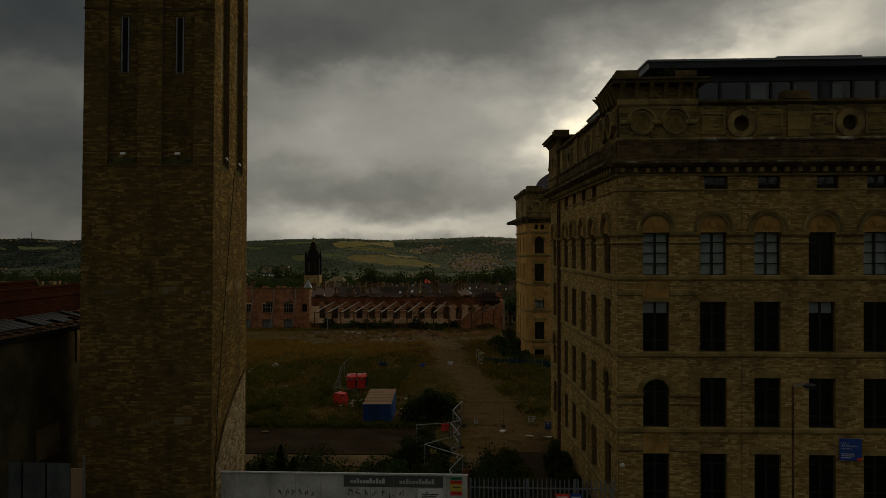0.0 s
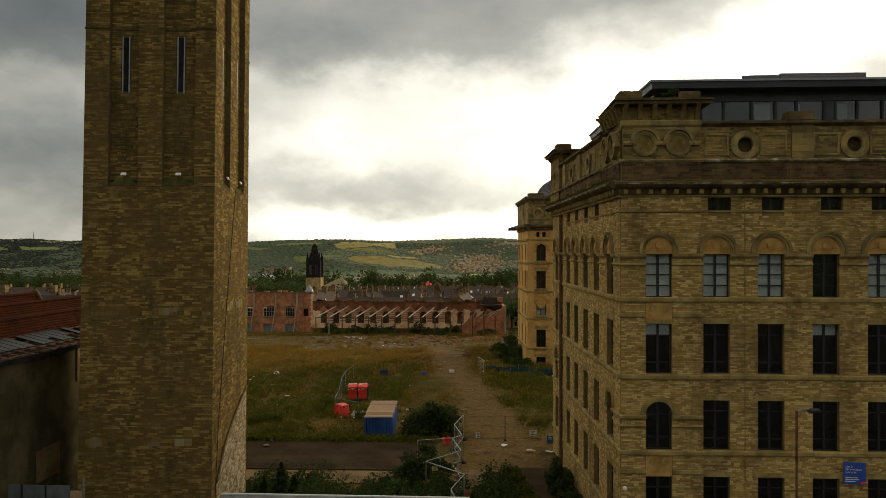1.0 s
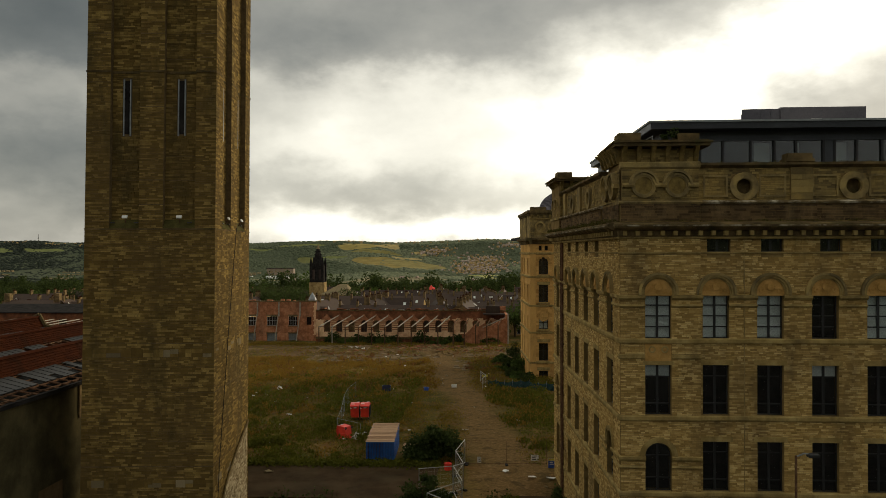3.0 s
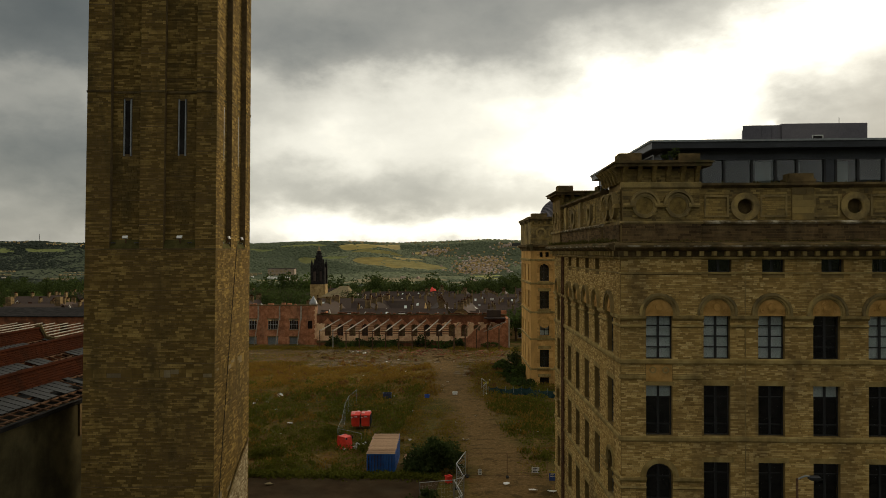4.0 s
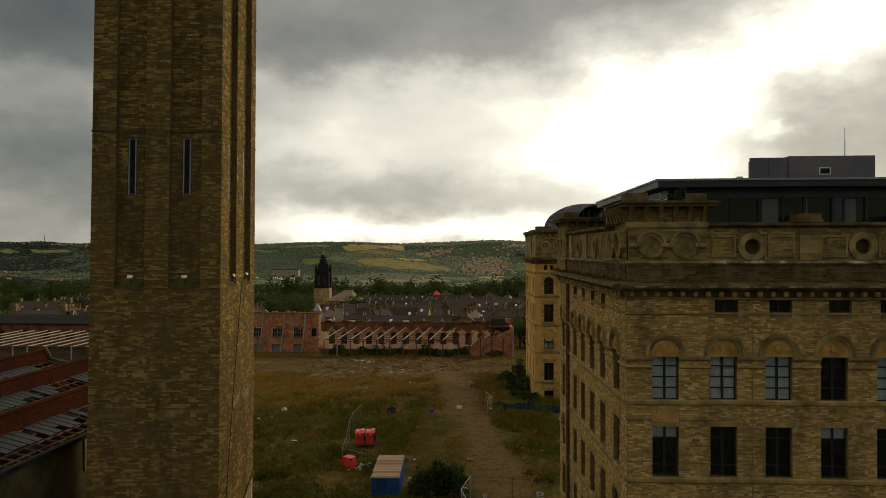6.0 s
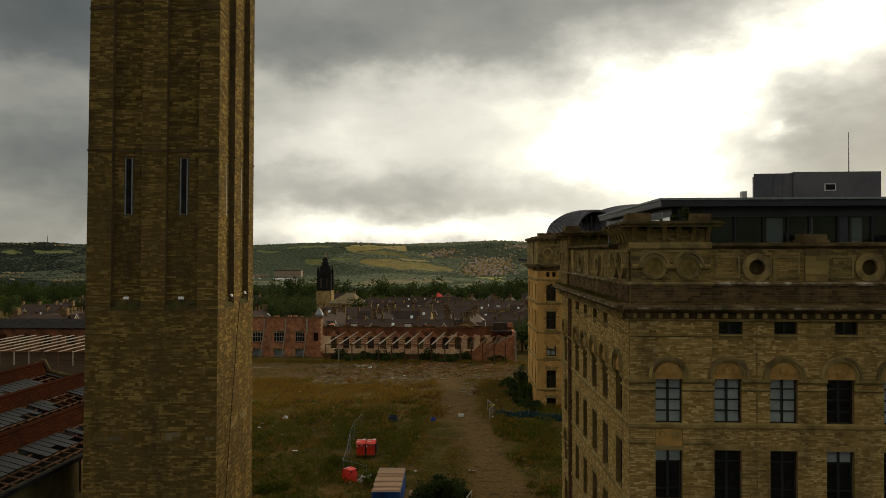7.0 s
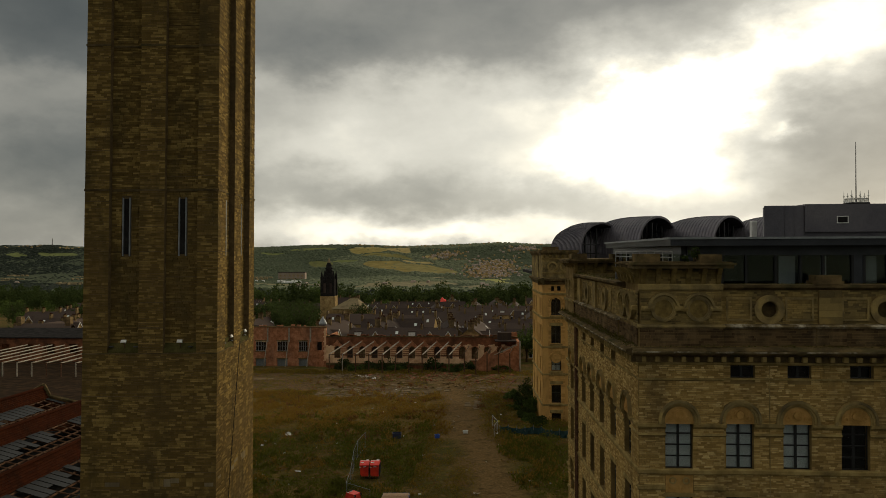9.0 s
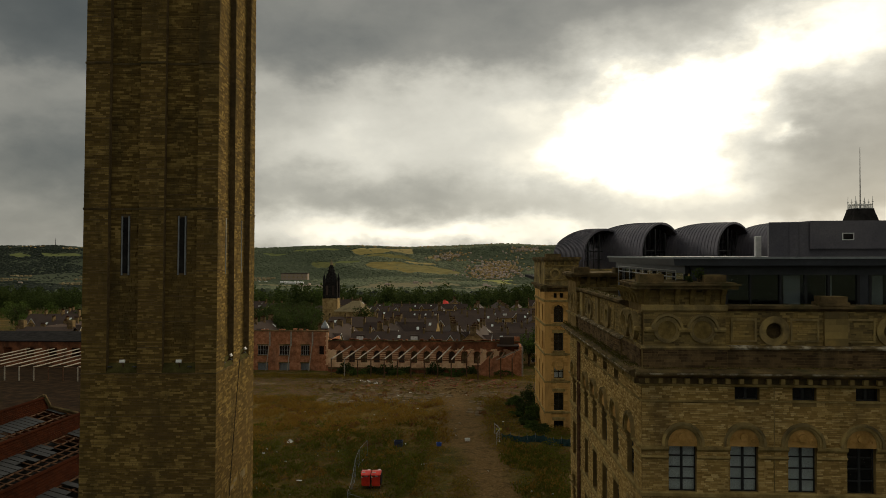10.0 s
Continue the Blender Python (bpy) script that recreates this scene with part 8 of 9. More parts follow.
    m.prism([G.at(a, 0, z) for a, z in ((0, -5.8), (10.2, -5.8), (10.2, 2.6), (8.0, 1.5), (6.4, 0.6), (5.4, 0.3), (4.6, 1.2), (3.05, 0.2), (2.4, 1.0), (1.2, -0.4), (0, -1.6))], -G.n * 0.5)
    part("wall", m, m_brick, gb)
    m = Mesh()
    G.box(m, 9.7, 10.2, -9, -0.5, -5.8, 3.2)
    G.box(m, 5.8, 10.2, -9, -8.5, -5.8, 4.6)
    part("wall", m, m_brick, gb)
    m = Mesh()
    G.box(m, 4.5, 10.5, -8.6, -3.0, 2.8, 3.1)
    G.box(m, 5.2, 8.6, -6.6, -5.0, 3.1, 4.9)
    part("shed_roof", m, m_slate, gb, "dark felted lean-to roof")
    m = Mesh()
    m.tube(G.at(4.2, 0.6, 0.2), G.at(9.6, 0.4, 2.6), 0.12, 6)
    m.tube(G.at(10.3, 0.3, -5.6), G.at(10.3, 0.3, 3.4), 0.2, 6)
    part("fallen_beam", m, m_beam, gb)
    # steel columns and rafters of the unroofed shed
    def bay(x, y0, y1, z0, z1, foot, lean=1.2):
        b = thing("shed_frame", "bare steel column and rafters of an unroofed shed", "frame", (x, y0, foot), group="bare shed frames", world_parts=True)
        m = Mesh()
        m.tube((x, y0, foot), (x, y0, z0 + 0.1), 0.14, 6)
        part("column", m, m_rust if rng.random() < 0.55 else m_beam, b)
        m = Mesh()
        m.tube((x, y0, z0), (x + lean, y1, z1 + (lean - 1.2) * 0.35), 0.15, 5)
        part("rafter", m, m_beam, b)
        m = Mesh()
        m.tube((x, y0, z0), (x + 3.1, y0, z0 - 0.05), 0.09, 5)
        part("purlin", m, m_rust, b)

    for i in range(10):
        bay(-39.1 + 3.12 * i, 175.0, 187.0, 0.7, 1.9, -4.4, 2.3)
    for i in range(5):
        x = -7.4 + 2.6 * i
        b = thing("shed_frame", "rusty steel column of an unroofed shed", "frame", (x, 174, -4.4), group="bare shed frames", world_parts=True)
        m = Mesh()
        m.tube((x, 174, -4.4), (x, 174, 1.4), 0.15, 6)
        part("column", m, m_rust, b)
        m = Mesh()
        m.tube((x, 174, 1.3), (x + 0.9, 179.5, 2.3), 0.1, 5)
        part("rafter", m, m_rust, b)
    for i in range(13):
        bay(-120.0 + 3.3 * i, 157.0, 184.0, 0.9, 1.4, -4.2)
    # low brick range behind the left frames
    lb = thing("low_brick_range", "low dark brick range with square openings", "building", (-100, 190, -5), world_parts=True)
    B = Wall((-140, 190), 0)
    ops = [(10 + 6.2 * i, 12.4 + 6.2 * i, -1.6, 0.9, None) for i in range(8)]
    m = Mesh()
    core(m, B, 0, 56, -6, 2.4, ops, 0.5)
    B.box(m, 0, 56, -10, -9.5, -6, 3.05)
    part("wall", m, m_brick_d, lb)
    m = Mesh()
    m.hexa([B.at(a, d, z) for a, d, z in ((-0.3, 0.3, 2.4), (56.3, 0.3, 2.4), (56.3, -10, 3.9), (-0.3, -10, 3.9), (-0.3, 0.3, 2.65), (56.3, 0.3, 2.65), (56.3, -10, 4.15), (-0.3, -10, 4.15))])
    part("roof", m, m_black, lb)
    m = Mesh()
    m.prism([Vector((-136, 88, 0.35)), Vector((-58, 88, 0.35)), Vector((-66, 151, -1.8)), Vector((-126, 151, -1.8))], (0, 0, -1.5))
    m.prism([Vector((-126, 151, -1.8)), Vector((-66, 151, -1.8)), Vector((-74, 188, -3.3)), Vector((-126, 188, -3.3))], (0, 0, -1.5))
    single("shed_floor", m, m_rubbish, "dark debris-strewn floor of the unroofed shed", "pavement", kind="structure")


build_ruins()


def build_rubble():
    """Heaps of broken slab and brick at the far end of the yard."""
    rng = random.Random(17)
    for name, label, mat, area, n, size in (("rubble", "heap of pale broken concrete and board", m_slabs, (-40, -24, 163, 168), 150, (0.15, 0.6)), ("rubble", "scattered pale rubble", m_concrete, (-36, 0, 150, 172), 200, (0.1, 0.6)),
                                         ("rubble", "scattered red brick rubble", m_brick_i, (-30, 4, 158, 176), 220, (0.1, 0.45)), ("rubble", "heap of white torn sheeting", m_white, (-30.5, -26.5, 163.5, 166), 26, (0.15, 0.45))):
        m = Mesh()
        for _ in range(n):
            x, y = rng.uniform(area[0], area[1]), rng.uniform(area[2], area[3])
            s = rng.uniform(*size)
            z = float(land(x, y))
            m.box(-s, s, -s * 0.7, s * 0.7, -0.1, s * rng.uniform(0.2, 0.6), pose(x, y, z, rng.uniform(-20, 20), rng.uniform(-20, 20), rng.uniform(0, 180)))
        single(name, m, mat, label, "rubble", kind="stuff")
    for x0, x1, y0, y1, nx, ny in ((-34, -12.5, 137, 150, 11, 7), (-12, -7, 146, 151, 3, 3), (-5.6, -2.6, 126, 142, 2, 7), (-56, -46, 158, 163, 5, 2), (-30, -20, 153, 157, 6, 2), (-4, 0, 146, 154, 2, 4)):
        m = Mesh()
        for i in range(nx):
            for j in range(ny):
                if rng.random() < 0.3:
                    continue
                a0, a1 = x0 + (x1 - x0) * i / nx, x0 + (x1 - x0) * (i + 1) / nx - 0.12
                b0, b1 = y0 + (y1 - y0) * j / ny, y0 + (y1 - y0) * (j + 1) / ny - 0.12
                q = [(a0 + rng.uniform(0, 0.5), b0 + rng.uniform(0, 0.4)), (a1 - rng.uniform(0, 0.3), b0 + rng.uniform(0, 0.4)), (a1 - rng.uniform(0, 0.5), b1 - rng.uniform(0, 0.4)), (a0 + rng.uniform(0, 0.3), b1)]
                lift = rng.uniform(0.05, 0.1)
                m.hexa([(x, y, float(land(x, y)) - 0.4) for x, y in q] + [(x, y, float(land(x, y)) + lift) for x, y in q])
        single("floor_slab", m, m_slabs, "cracked pale concrete floor slab of a cleared shed", "pavement", kind="structure")


build_rubble()


# ---- town beyond ----
def terrace(n, width=5.2, depth=8.5, eaves=5.4, ridge=8.3, seed=1, pale=False):
    rng = random.Random(seed)
    t = thing("terrace_row", "row of stone terraced houses with slate roofs and chimneys", "houses", (0, 0, 0), group="terraced houses")
    L = n * width
    m = Mesh()
    F = Wall((-L / 2, -depth / 2), 0)
    B = Wall((L / 2, depth / 2), 180)
    m.box(-L / 2, L / 2, -depth / 2, depth / 2, -4, eaves)
    for x, s in ((-L / 2, 1), (L / 2 - 0.3, 1)):
        m.prism([Vector((x, -depth / 2, eaves)), Vector((x, depth / 2, eaves)), Vector((x, 0, ridge))], (0.3, 0, 0))
    part("wall", m, m_housestone, t)
    for s in (-1, 1):
        m = Mesh()
        y0 = s * (depth / 2 + 0.35)
        q = [Vector((-L / 2 - 0.2, y0, eaves - 0.15)), Vector((L / 2 + 0.2, y0, eaves - 0.15)), Vector((L / 2 + 0.2, 0, ridge)), Vector((-L / 2 - 0.2, 0, ridge))]
        m.prism(q if s < 0 else q[::-1], (0, 0, 0.16))
        roof = part("roof", m, m_slate, t)
    for i in range(n + 1):
        if n > 3 and rng.random() < 0.2:
            continue
        m = Mesh()
        x = -L / 2 + i * width
        tall = rng.uniform(0.7, 1.5)
        m.box(x - 0.3, x + 0.3, -0.8, 0.8, ridge - 1.2, ridge + tall)
        m.box(x - 0.36, x + 0.36, -0.86, 0.86, ridge + tall, ridge + tall + 0.15)
        c = part("chimney", m, m_stack, t)
        m = Mesh()
        for k in range(4):
            m.tube((x, -0.6 + 0.4 * k, ridge + tall + 0.15), (x, -0.6 + 0.4 * k, ridge + tall + 0.6), 0.13, 6, 0.1)
        part("pot", m, m_tile, c)
    for i in range(n):
        x = -L / 2 + (i + 0.5) * width
        for z0, z1 in ((0.8, 2.3), (3.3, 4.8)):
            m = Mesh()
            m.box(x - 1.4, x - 0.3, -depth / 2 - 0.04, -depth / 2 + 0.05, z0, z1)
            w = part("window", m, m_white, t, "white painted sash window")
            m = Mesh()
            m.box(x - 1.28, x - 0.42, -depth / 2 - 0.06, -depth / 2 - 0.04, z0 + 0.12, z1 - 0.12)
            part("pane", m, m_black, w)
        r = rng.random()
        if r < 0.4:
            m = Mesh()
            k = (ridge - eaves) / (depth / 2)
            y, xx = -depth / 4 + rng.uniform(-0.5, 0.5), x + rng.uniform(-1, 1)
            z = eaves + (y + depth / 2) * k
            m.hexa([(xx - 0.4, y - 0.5, z - 0.5 * k + 0.12), (xx + 0.4, y - 0.5, z - 0.5 * k + 0.12), (xx + 0.4, y + 0.5, z + 0.5 * k + 0.12), (xx - 0.4, y + 0.5, z + 0.5 * k + 0.12),
                    (xx - 0.4, y - 0.5, z - 0.5 * k + 0.26), (xx + 0.4, y - 0.5, z - 0.5 * k + 0.26), (xx + 0.4, y + 0.5, z + 0.5 * k + 0.26), (xx - 0.4, y + 0.5, z + 0.5 * k + 0.26)])
            part("skylight", m, m_blind, t, "pale skylight")
        elif r < 0.6:
            m = Mesh()
            y = -depth / 2 + 1.2
            m.box(x - 1.1, x + 1.1, y, y + 2.4, eaves + 0.2, eaves + 2.3)
            d = part("dormer", m, m_slate, t)
            m = Mesh()
            for q in (-1.0, -0.33, 0.33):
                m.box(x + q, x + q + 0.62, y - 0.05, y, eaves + 0.75, eaves + 1.95)
            part("dormer_window", m, m_white, d)
        elif r < 0.78:
            m = Mesh()
            y = -depth / 2 - 0.12
            m.prism([Vector((x - 1.5, y, eaves - 0.2)), Vector((x + 1.5, y, eaves - 0.2)), Vector((x, y, eaves + 2.0))], (0, 2.8, 0))
            g = part("front_gable", m, m_housestone, t)
            for s in (-1, 1):
                m = Mesh()
                q = [Vector((x + s * 1.75, y - 0.12, eaves - 0.3)), Vector((x, y - 0.12, eaves + 2.2)), Vector((x, y + 2.9, eaves + 2.2)), Vector((x + s * 1.75, y + 2.9, eaves - 0.3))]
                m.prism(q if s > 0 else q[::-1], (0, 0, 0.12))
                part("gable_roof", m, m_slate, g)
                m = Mesh()
                m.hexa([Vector((x + s * 1.75, y - 0.16, eaves - 0.3)), Vector((x, y - 0.16, eaves + 2.2)), Vector((x, y - 0.1, eaves + 2.2)), Vector((x + s * 1.75, y - 0.1, eaves - 0.3)),
                        Vector((x + s * 1.75, y - 0.16, eaves - 0.02)), Vector((x, y - 0.16, eaves + 2.5)), Vector((x, y - 0.1, eaves + 2.5)), Vector((x + s * 1.75, y - 0.1, eaves - 0.02))])
                part("barge_board", m, m_white, g)
    return t


def build_town():
    rng = random.Random(23)
    kinds = [terrace(8, seed=1), terrace(11, seed=2), terrace(6, seed=3), terrace(4, 6.0, 9, 5.8, 9.2, 4), terrace(3, 6.5, 9, 6.2, 9.8, 5)]
    spots = []
    for row in ((2, -27, 219, 2, -5.8), (4, -6, 217, 84, -5.8), (0, 18, 216, 1, -5.7), (4, -48, 220, 78, -5.9), (4, -77, 238, 85, None), (4, 46, 220, 88, None), (4, -14, 230, 95, None), (2, 6, 232, 2, None), (4, -34, 233, 82, None), (4, 27, 231, 70, None)):
        spots.append(row)
    for y in (243, 262, 283, 306, 332, 360, 392, 428, 470, 515):
        half = 60 + y * 0.42
        x = -half + rng.uniform(-10, 10)
        while x < half * 0.55:
            k = rng.choice((0, 1, 2, 3, 0, 4, 4))
            ln = (8, 11, 6, 4.6, 3.7)[k] * 5.3
            turn = rng.choice((0, 3, 5, -4, 2, 8)) if rng.random() < 0.82 else rng.choice((82, 95, 88))
            wide = ln if abs(turn) < 30 else 12
            x += wide / 2
            in_grove = x + wide / 2 > -0.318 * y and x - wide / 2 < -0.243 * y and y < 420
            if rng.random() < 0.86 and not in_grove and not (-140 < x < -105 and y > 330) and not (-110 < x < -60 and 325 < y < 420):
                spots.append((k, x, y + rng.uniform(-4, 4), turn, None))
            x += wide / 2 + rng.uniform(4, 16)
    used = set()
    for k, x, y, turn, z in spots:
        m = pose(x, y, (float(land(x, y)) - 0.3 if z is None else z), 0, 0, turn)
        if k in used:
            copy_thing(kinds[k], m)
        else:
            kinds[k].matrix_basis = m
            used.add(k)
    for k in range(len(kinds)):
        assert k in used
    # gabled house and its neighbour above the left sheds
    for x, y, w, turn in ((-128, 206, 8, 0), (-96, 232, 8, 4)):
        h = thing("stone_house", "soot-stained stone house with a slate roof and end chimneys", "house", (x, y, float(land(x, y)) - 0.5), turn)
        m = Mesh()
        m.box(-w, w, -4, 4, -3, 7)
        for s in (-w, w - 0.4):
            m.prism([Vector((s, -4, 7)), Vector((s, 4, 7)), Vector((s, 0, 10))], (0.4, 0, 0))
        part("wall", m, m_stack, h)
        for s in (-1, 1):
            m = Mesh()
            q = [Vector((-w - 0.3, s * 4.4, 6.8)), Vector((w + 0.3, s * 4.4, 6.8)), Vector((w + 0.3, 0, 10.1)), Vector((-w - 0.3, 0, 10.1))]
            m.prism(q if s < 0 else q[::-1], (0, 0, 0.2))
            part("roof", m, m_slate, h)
        for s in (-w + 0.8, w - 0.8):
            m = Mesh()
            m.box(s - 0.8, s + 0.8, -0.8, 0.8, 9, 12.2)
            part("chimney", m, m_stack, h)
        for i in range(4):
            m = Mesh()
            xx = -w + 2 + (2 * w - 4) * i / 3
            m.box(xx - 0.6, xx + 0.6, -4.06, -3.98, 3.8, 5.6)
            win = part("window", m, m_white, h)
            m = Mesh()
            m.box(xx - 0.48, xx + 0.48, -4.1, -4.06, 3.95, 5.45)
            part("pane", m, m_black, win)
    # the church
    ch = thing("church_tower", "soot-black gothic church tower with a short crocketed spire", "church", (-89, 385, -16), world_parts=True)
    cx, cy = -86.7, 385
    m = Mesh()
    m.box(cx - 3.8, cx + 3.8, cy - 3.8, cy + 3.8, -17, 2.4)
    part("base", m, m_housestone, ch, "paler cleaned stone base")
    m = Mesh()
    m.box(cx - 3.05, cx + 3.05, cy - 3.05, cy + 3.05, 2.4, 11.0)
    for sx in (-1, 1):
        for sy in (-1, 1):
            m.box(cx + sx * 3.05 - 0.6, cx + sx * 3.05 + 0.6, cy + sy * 3.05 - 0.6, cy + sy * 3.05 + 0.6, 2.4, 12.0)
            m.tube((cx + sx * 3.05, cy + sy * 3.05, 12.0), (cx + sx * 3.05, cy + sy * 3.05, 15.5), 0.8, 6, 0.05)
    part("belfry", m, m_black, ch)
    for s in (-1.6, 1.6):
        m = Mesh()
        m.box(cx + s - 0.6, cx + s + 0.6, cy - 3.2, cy - 3.06, 4.0, 9.0)
        part("louvre", m, m_slate, ch)
    m = Mesh()
    sec = []
    for z, r in ((11.0, 2.7), (12.2, 2.5), (16.0, 1.75), (19.6, 0.8), (21.5, 0.1)):
        sec.append([Vector((cx + r * math.cos(math.pi * (k + 0.5) / 4), cy + r * math.sin(math.pi * (k + 0.5) / 4), z)) for k in range(8)])
    m.strip(sec)
    spire = part("spire", m, m_black, ch)
    m = Mesh()
    for z, r in ((13, 2.3), (14.6, 2.0), (16.3, 1.65), (18, 1.15)):
        for k in range(8):
            x, y = cx + r * math.cos(math.pi * (k + 0.5) / 4), cy + r * math.sin(math.pi * (k + 0.5) / 4)
            m.box(x - 0.3, x + 0.3, y - 0.3, y + 0.3, z, z + 0.6)
    part("crocket", m, m_black, spire, kind="stuff")
    m = Mesh()
    m.tube((cx, cy, 19.6), (cx, cy, 22.4), 0.95, 8, 0.05)
    part("finial", m, m_pale, ch, "pale renewed spire tip")
    hall = thing("church_hall", "large hall with a pale grey hipped roof", "building", (-72, 366, -8.5), -8)
    m = Mesh()
    m.box(-7, 7, -6, 6, -4, 6.0)
    part("wall", m, m_housestone, hall)
    m = Mesh()
    m.strip([[Vector((-7.6, -6.6, 5.9)), Vector((7.6, -6.6, 5.9)), Vector((7.6, 6.6, 5.9)), Vector((-7.6, 6.6, 5.9))], [Vector((0.5, -0.2, 10.8)), Vector((4, -0.2, 10.8)), Vector((4, 0.2, 10.8)), Vector((0.5, 0.2, 10.8))]])
    part("roof", m, m_pale, hall, "pale grey sheet roof")
    bn = thing("red_canopy", "bright red sheeting over a roof among the terraces", "canopy", (-32, 452, float(land(-32, 452)) + 8.5), 10)
    m = Mesh()
    m.prism([Vector((-2.0, 0, 0)), Vector((1.8, 0, 0.3)), Vector((1.2, 1.0, 1.2)), Vector((0.2, 1.2, 1.6)), Vector((-0.5, 1.2, 2.5)), Vector((-1.4, 1.2, 2.0))], (0, 0.4, 0.2))
    part("sheet", m, m_red, bn)


build_town()


def build_far_buildings():
    """Estates and works on the valley side: too far off to tell the houses apart."""
    rng = random.Random(8)

    def around(n, k, sx=0.5, sy=0.5):
        cx, cy, rx, ry, slant = ESTATES[k]
        out = []
        for _ in range(n):
            u = rng.gauss(0, rx * sx)
            out.append((cx + u, cy + slant * u + rng.gauss(0, ry * sy)))
        return out

    skyline = [(rng.uniform(-700, 300), rng.uniform(3330, 3420)) for _ in range(40)] + [(rng.uniform(-2300, -1500), rng.uniform(3250, 3420)) for _ in range(40)]
    rows = [(x + 17 * i, y) for x, y, n in ((-1790, 2640, 5), (-1720, 2480, 6), (-1640, 2360, 4), (-1560, 2700, 6), (-1500, 2560, 7), (-1420, 2640, 5), (-1390, 2300, 6), (-1330, 2190, 5), (-1290, 2420, 6), (-1600, 2150, 4), (-880, 2540, 6), (-900, 2600, 7), (-840, 2480, 4)) for i in range(n)]
    groups = [("far_estate", m_estate, "far housing estate of stone and render", around(190, 0) + around(40, 1) + around(40, 2), (4.5, 9, 6)),
              ("far_estate", m_pale, "far pale terraces across the valley", rows + around(24, 0) + around(14, 1) + skyline[::3], (8, 7, 5)),
              ("far_estate", m_white, "far white-rendered houses in the valley", [(-700 + 15 * i, 2370 - 18 * (i % 3)) for i in range(6)] + [(-668 + 13 * i, 2310 + 6 * (i % 2)) for i in range(5)] + [(-840 + 30 * i, 2390 - 25 * (i % 2)) for i in range(4)], (6, 7, 6)),
              ("far_estate", m_housestone, "far brown-roofed houses", around(260, 0) + around(50, 1) + around(30, 2) + skyline, (4.5, 8, 5)),
              ("far_works", m_estate, "far pale works sheds in the valley", [(-560 + 19 * i, 2060 - 30 * (i % 3)) for i in range(5)] + [(-600, 2230), (-575, 2235), (-1500, 2250), (-1200, 2300), (-330, 2200), (-250, 2230), (-200, 2180), (-40, 2050), (-30, 1900), (420, 2400)], (10, 8, 6))]
    for name, mat, label, spots, (w, d, h) in groups:
        m = Mesh()
        for x, y in spots:
            z = float(land(x, y))
            k = rng.uniform(0.5, 1.0)
            M = pose(x, y, z, 0, 0, rng.choice((0, 12, 80, 30, -15)))
            a, b, e, r = w * k, d * 0.42, h * 0.7, h * 1.15
            m.box(-a, a, -b, b, -6, e, M)
            m.prism([M @ Vector(q) for q in ((-a, -b, e), (-a, b, e), (-a, 0, r))], (M.to_3x3() @ Vector((2 * a, 0, 0))))
        single(name, m, mat, label, "buildings", kind="stuff")
    wk = thing("brown_mill", "long brown brick works in the valley", "building", (-708, 2560, -66), 3)
    m = Mesh()
    m.box(-46, 46, -15, 15, -8, 24)
    part("wall", m, m_estate, wk)
    for r in range(4):
        m = Mesh()
        for i in range(20):
            m.box(-44 + 4.5 * i, -41.6 + 4.5 * i, -15.2, -15, 4 + 4.9 * r, 6.9 + 4.9 * r)
        part("window_band", m, m_housestone, wk, kind="stuff")
    m = Mesh()
    m.box(-47, 47, -16, 16, 24, 26)
    part("roof", m, m_slate, wk)
    for x, y, h in ((-1822, 3350, 68), (-2080, 3380, 40)):
        ms = thing("radio_mast", "thin lattice radio mast on the skyline", "mast", (x, y, float(land(x, y)) - 1), group="radio masts")
        m = Mesh()
        for sx, sy in ((-1.6, -1), (1.6, -1), (0, 1.6)):
            m.tube((sx, sy, 0), (sx * 0.2, sy * 0.2, h), 0.8, 4, 0.5)
        for k in range(8):
            m.tube((-1.6 + 0.15 * k, -1, h * k / 9), (1.4 - 0.15 * k, -1, h * (k + 1) / 9), 0.3, 4)
        part("lattice", m, m_frame, ms)


build_far_buildings()


# ---- plants ----
def crown_points(rng, n, w, d, h, base=0.0, lobes=9, tight=0.33):
    """Places for leaf clumps: several uneven lobes inside a rough dome."""
    cs = []
    for _ in range(lobes):
        a, r = rng.uniform(0, 2 * np.pi), np.sqrt(rng.uniform(0, 1)) * 0.62
        z = rng.uniform(0.18, 0.85) * (1 - 0.35 * r)
        cs.append((np.cos(a) * r * w / 2, np.sin(a) * r * d / 2, base + z * h, rng.uniform(0.6, 1.15)))
    cs = np.array(cs)
    k = rng.integers(0, lobes, n)
    p = rng.normal(size=(n, 3))
    p /= np.linalg.norm(p, axis=1)[:, None]
    p *= (rng.uniform(0.35, 1.0, n) ** 0.5)[:, None]
    s = cs[k, 3][:, None]
    p = cs[k, :3] + p * s * np.array([w * tight, d * tight, h * tight * 0.9])
    p[:, 2] = np.maximum(p[:, 2], base * 0.5)
    return p


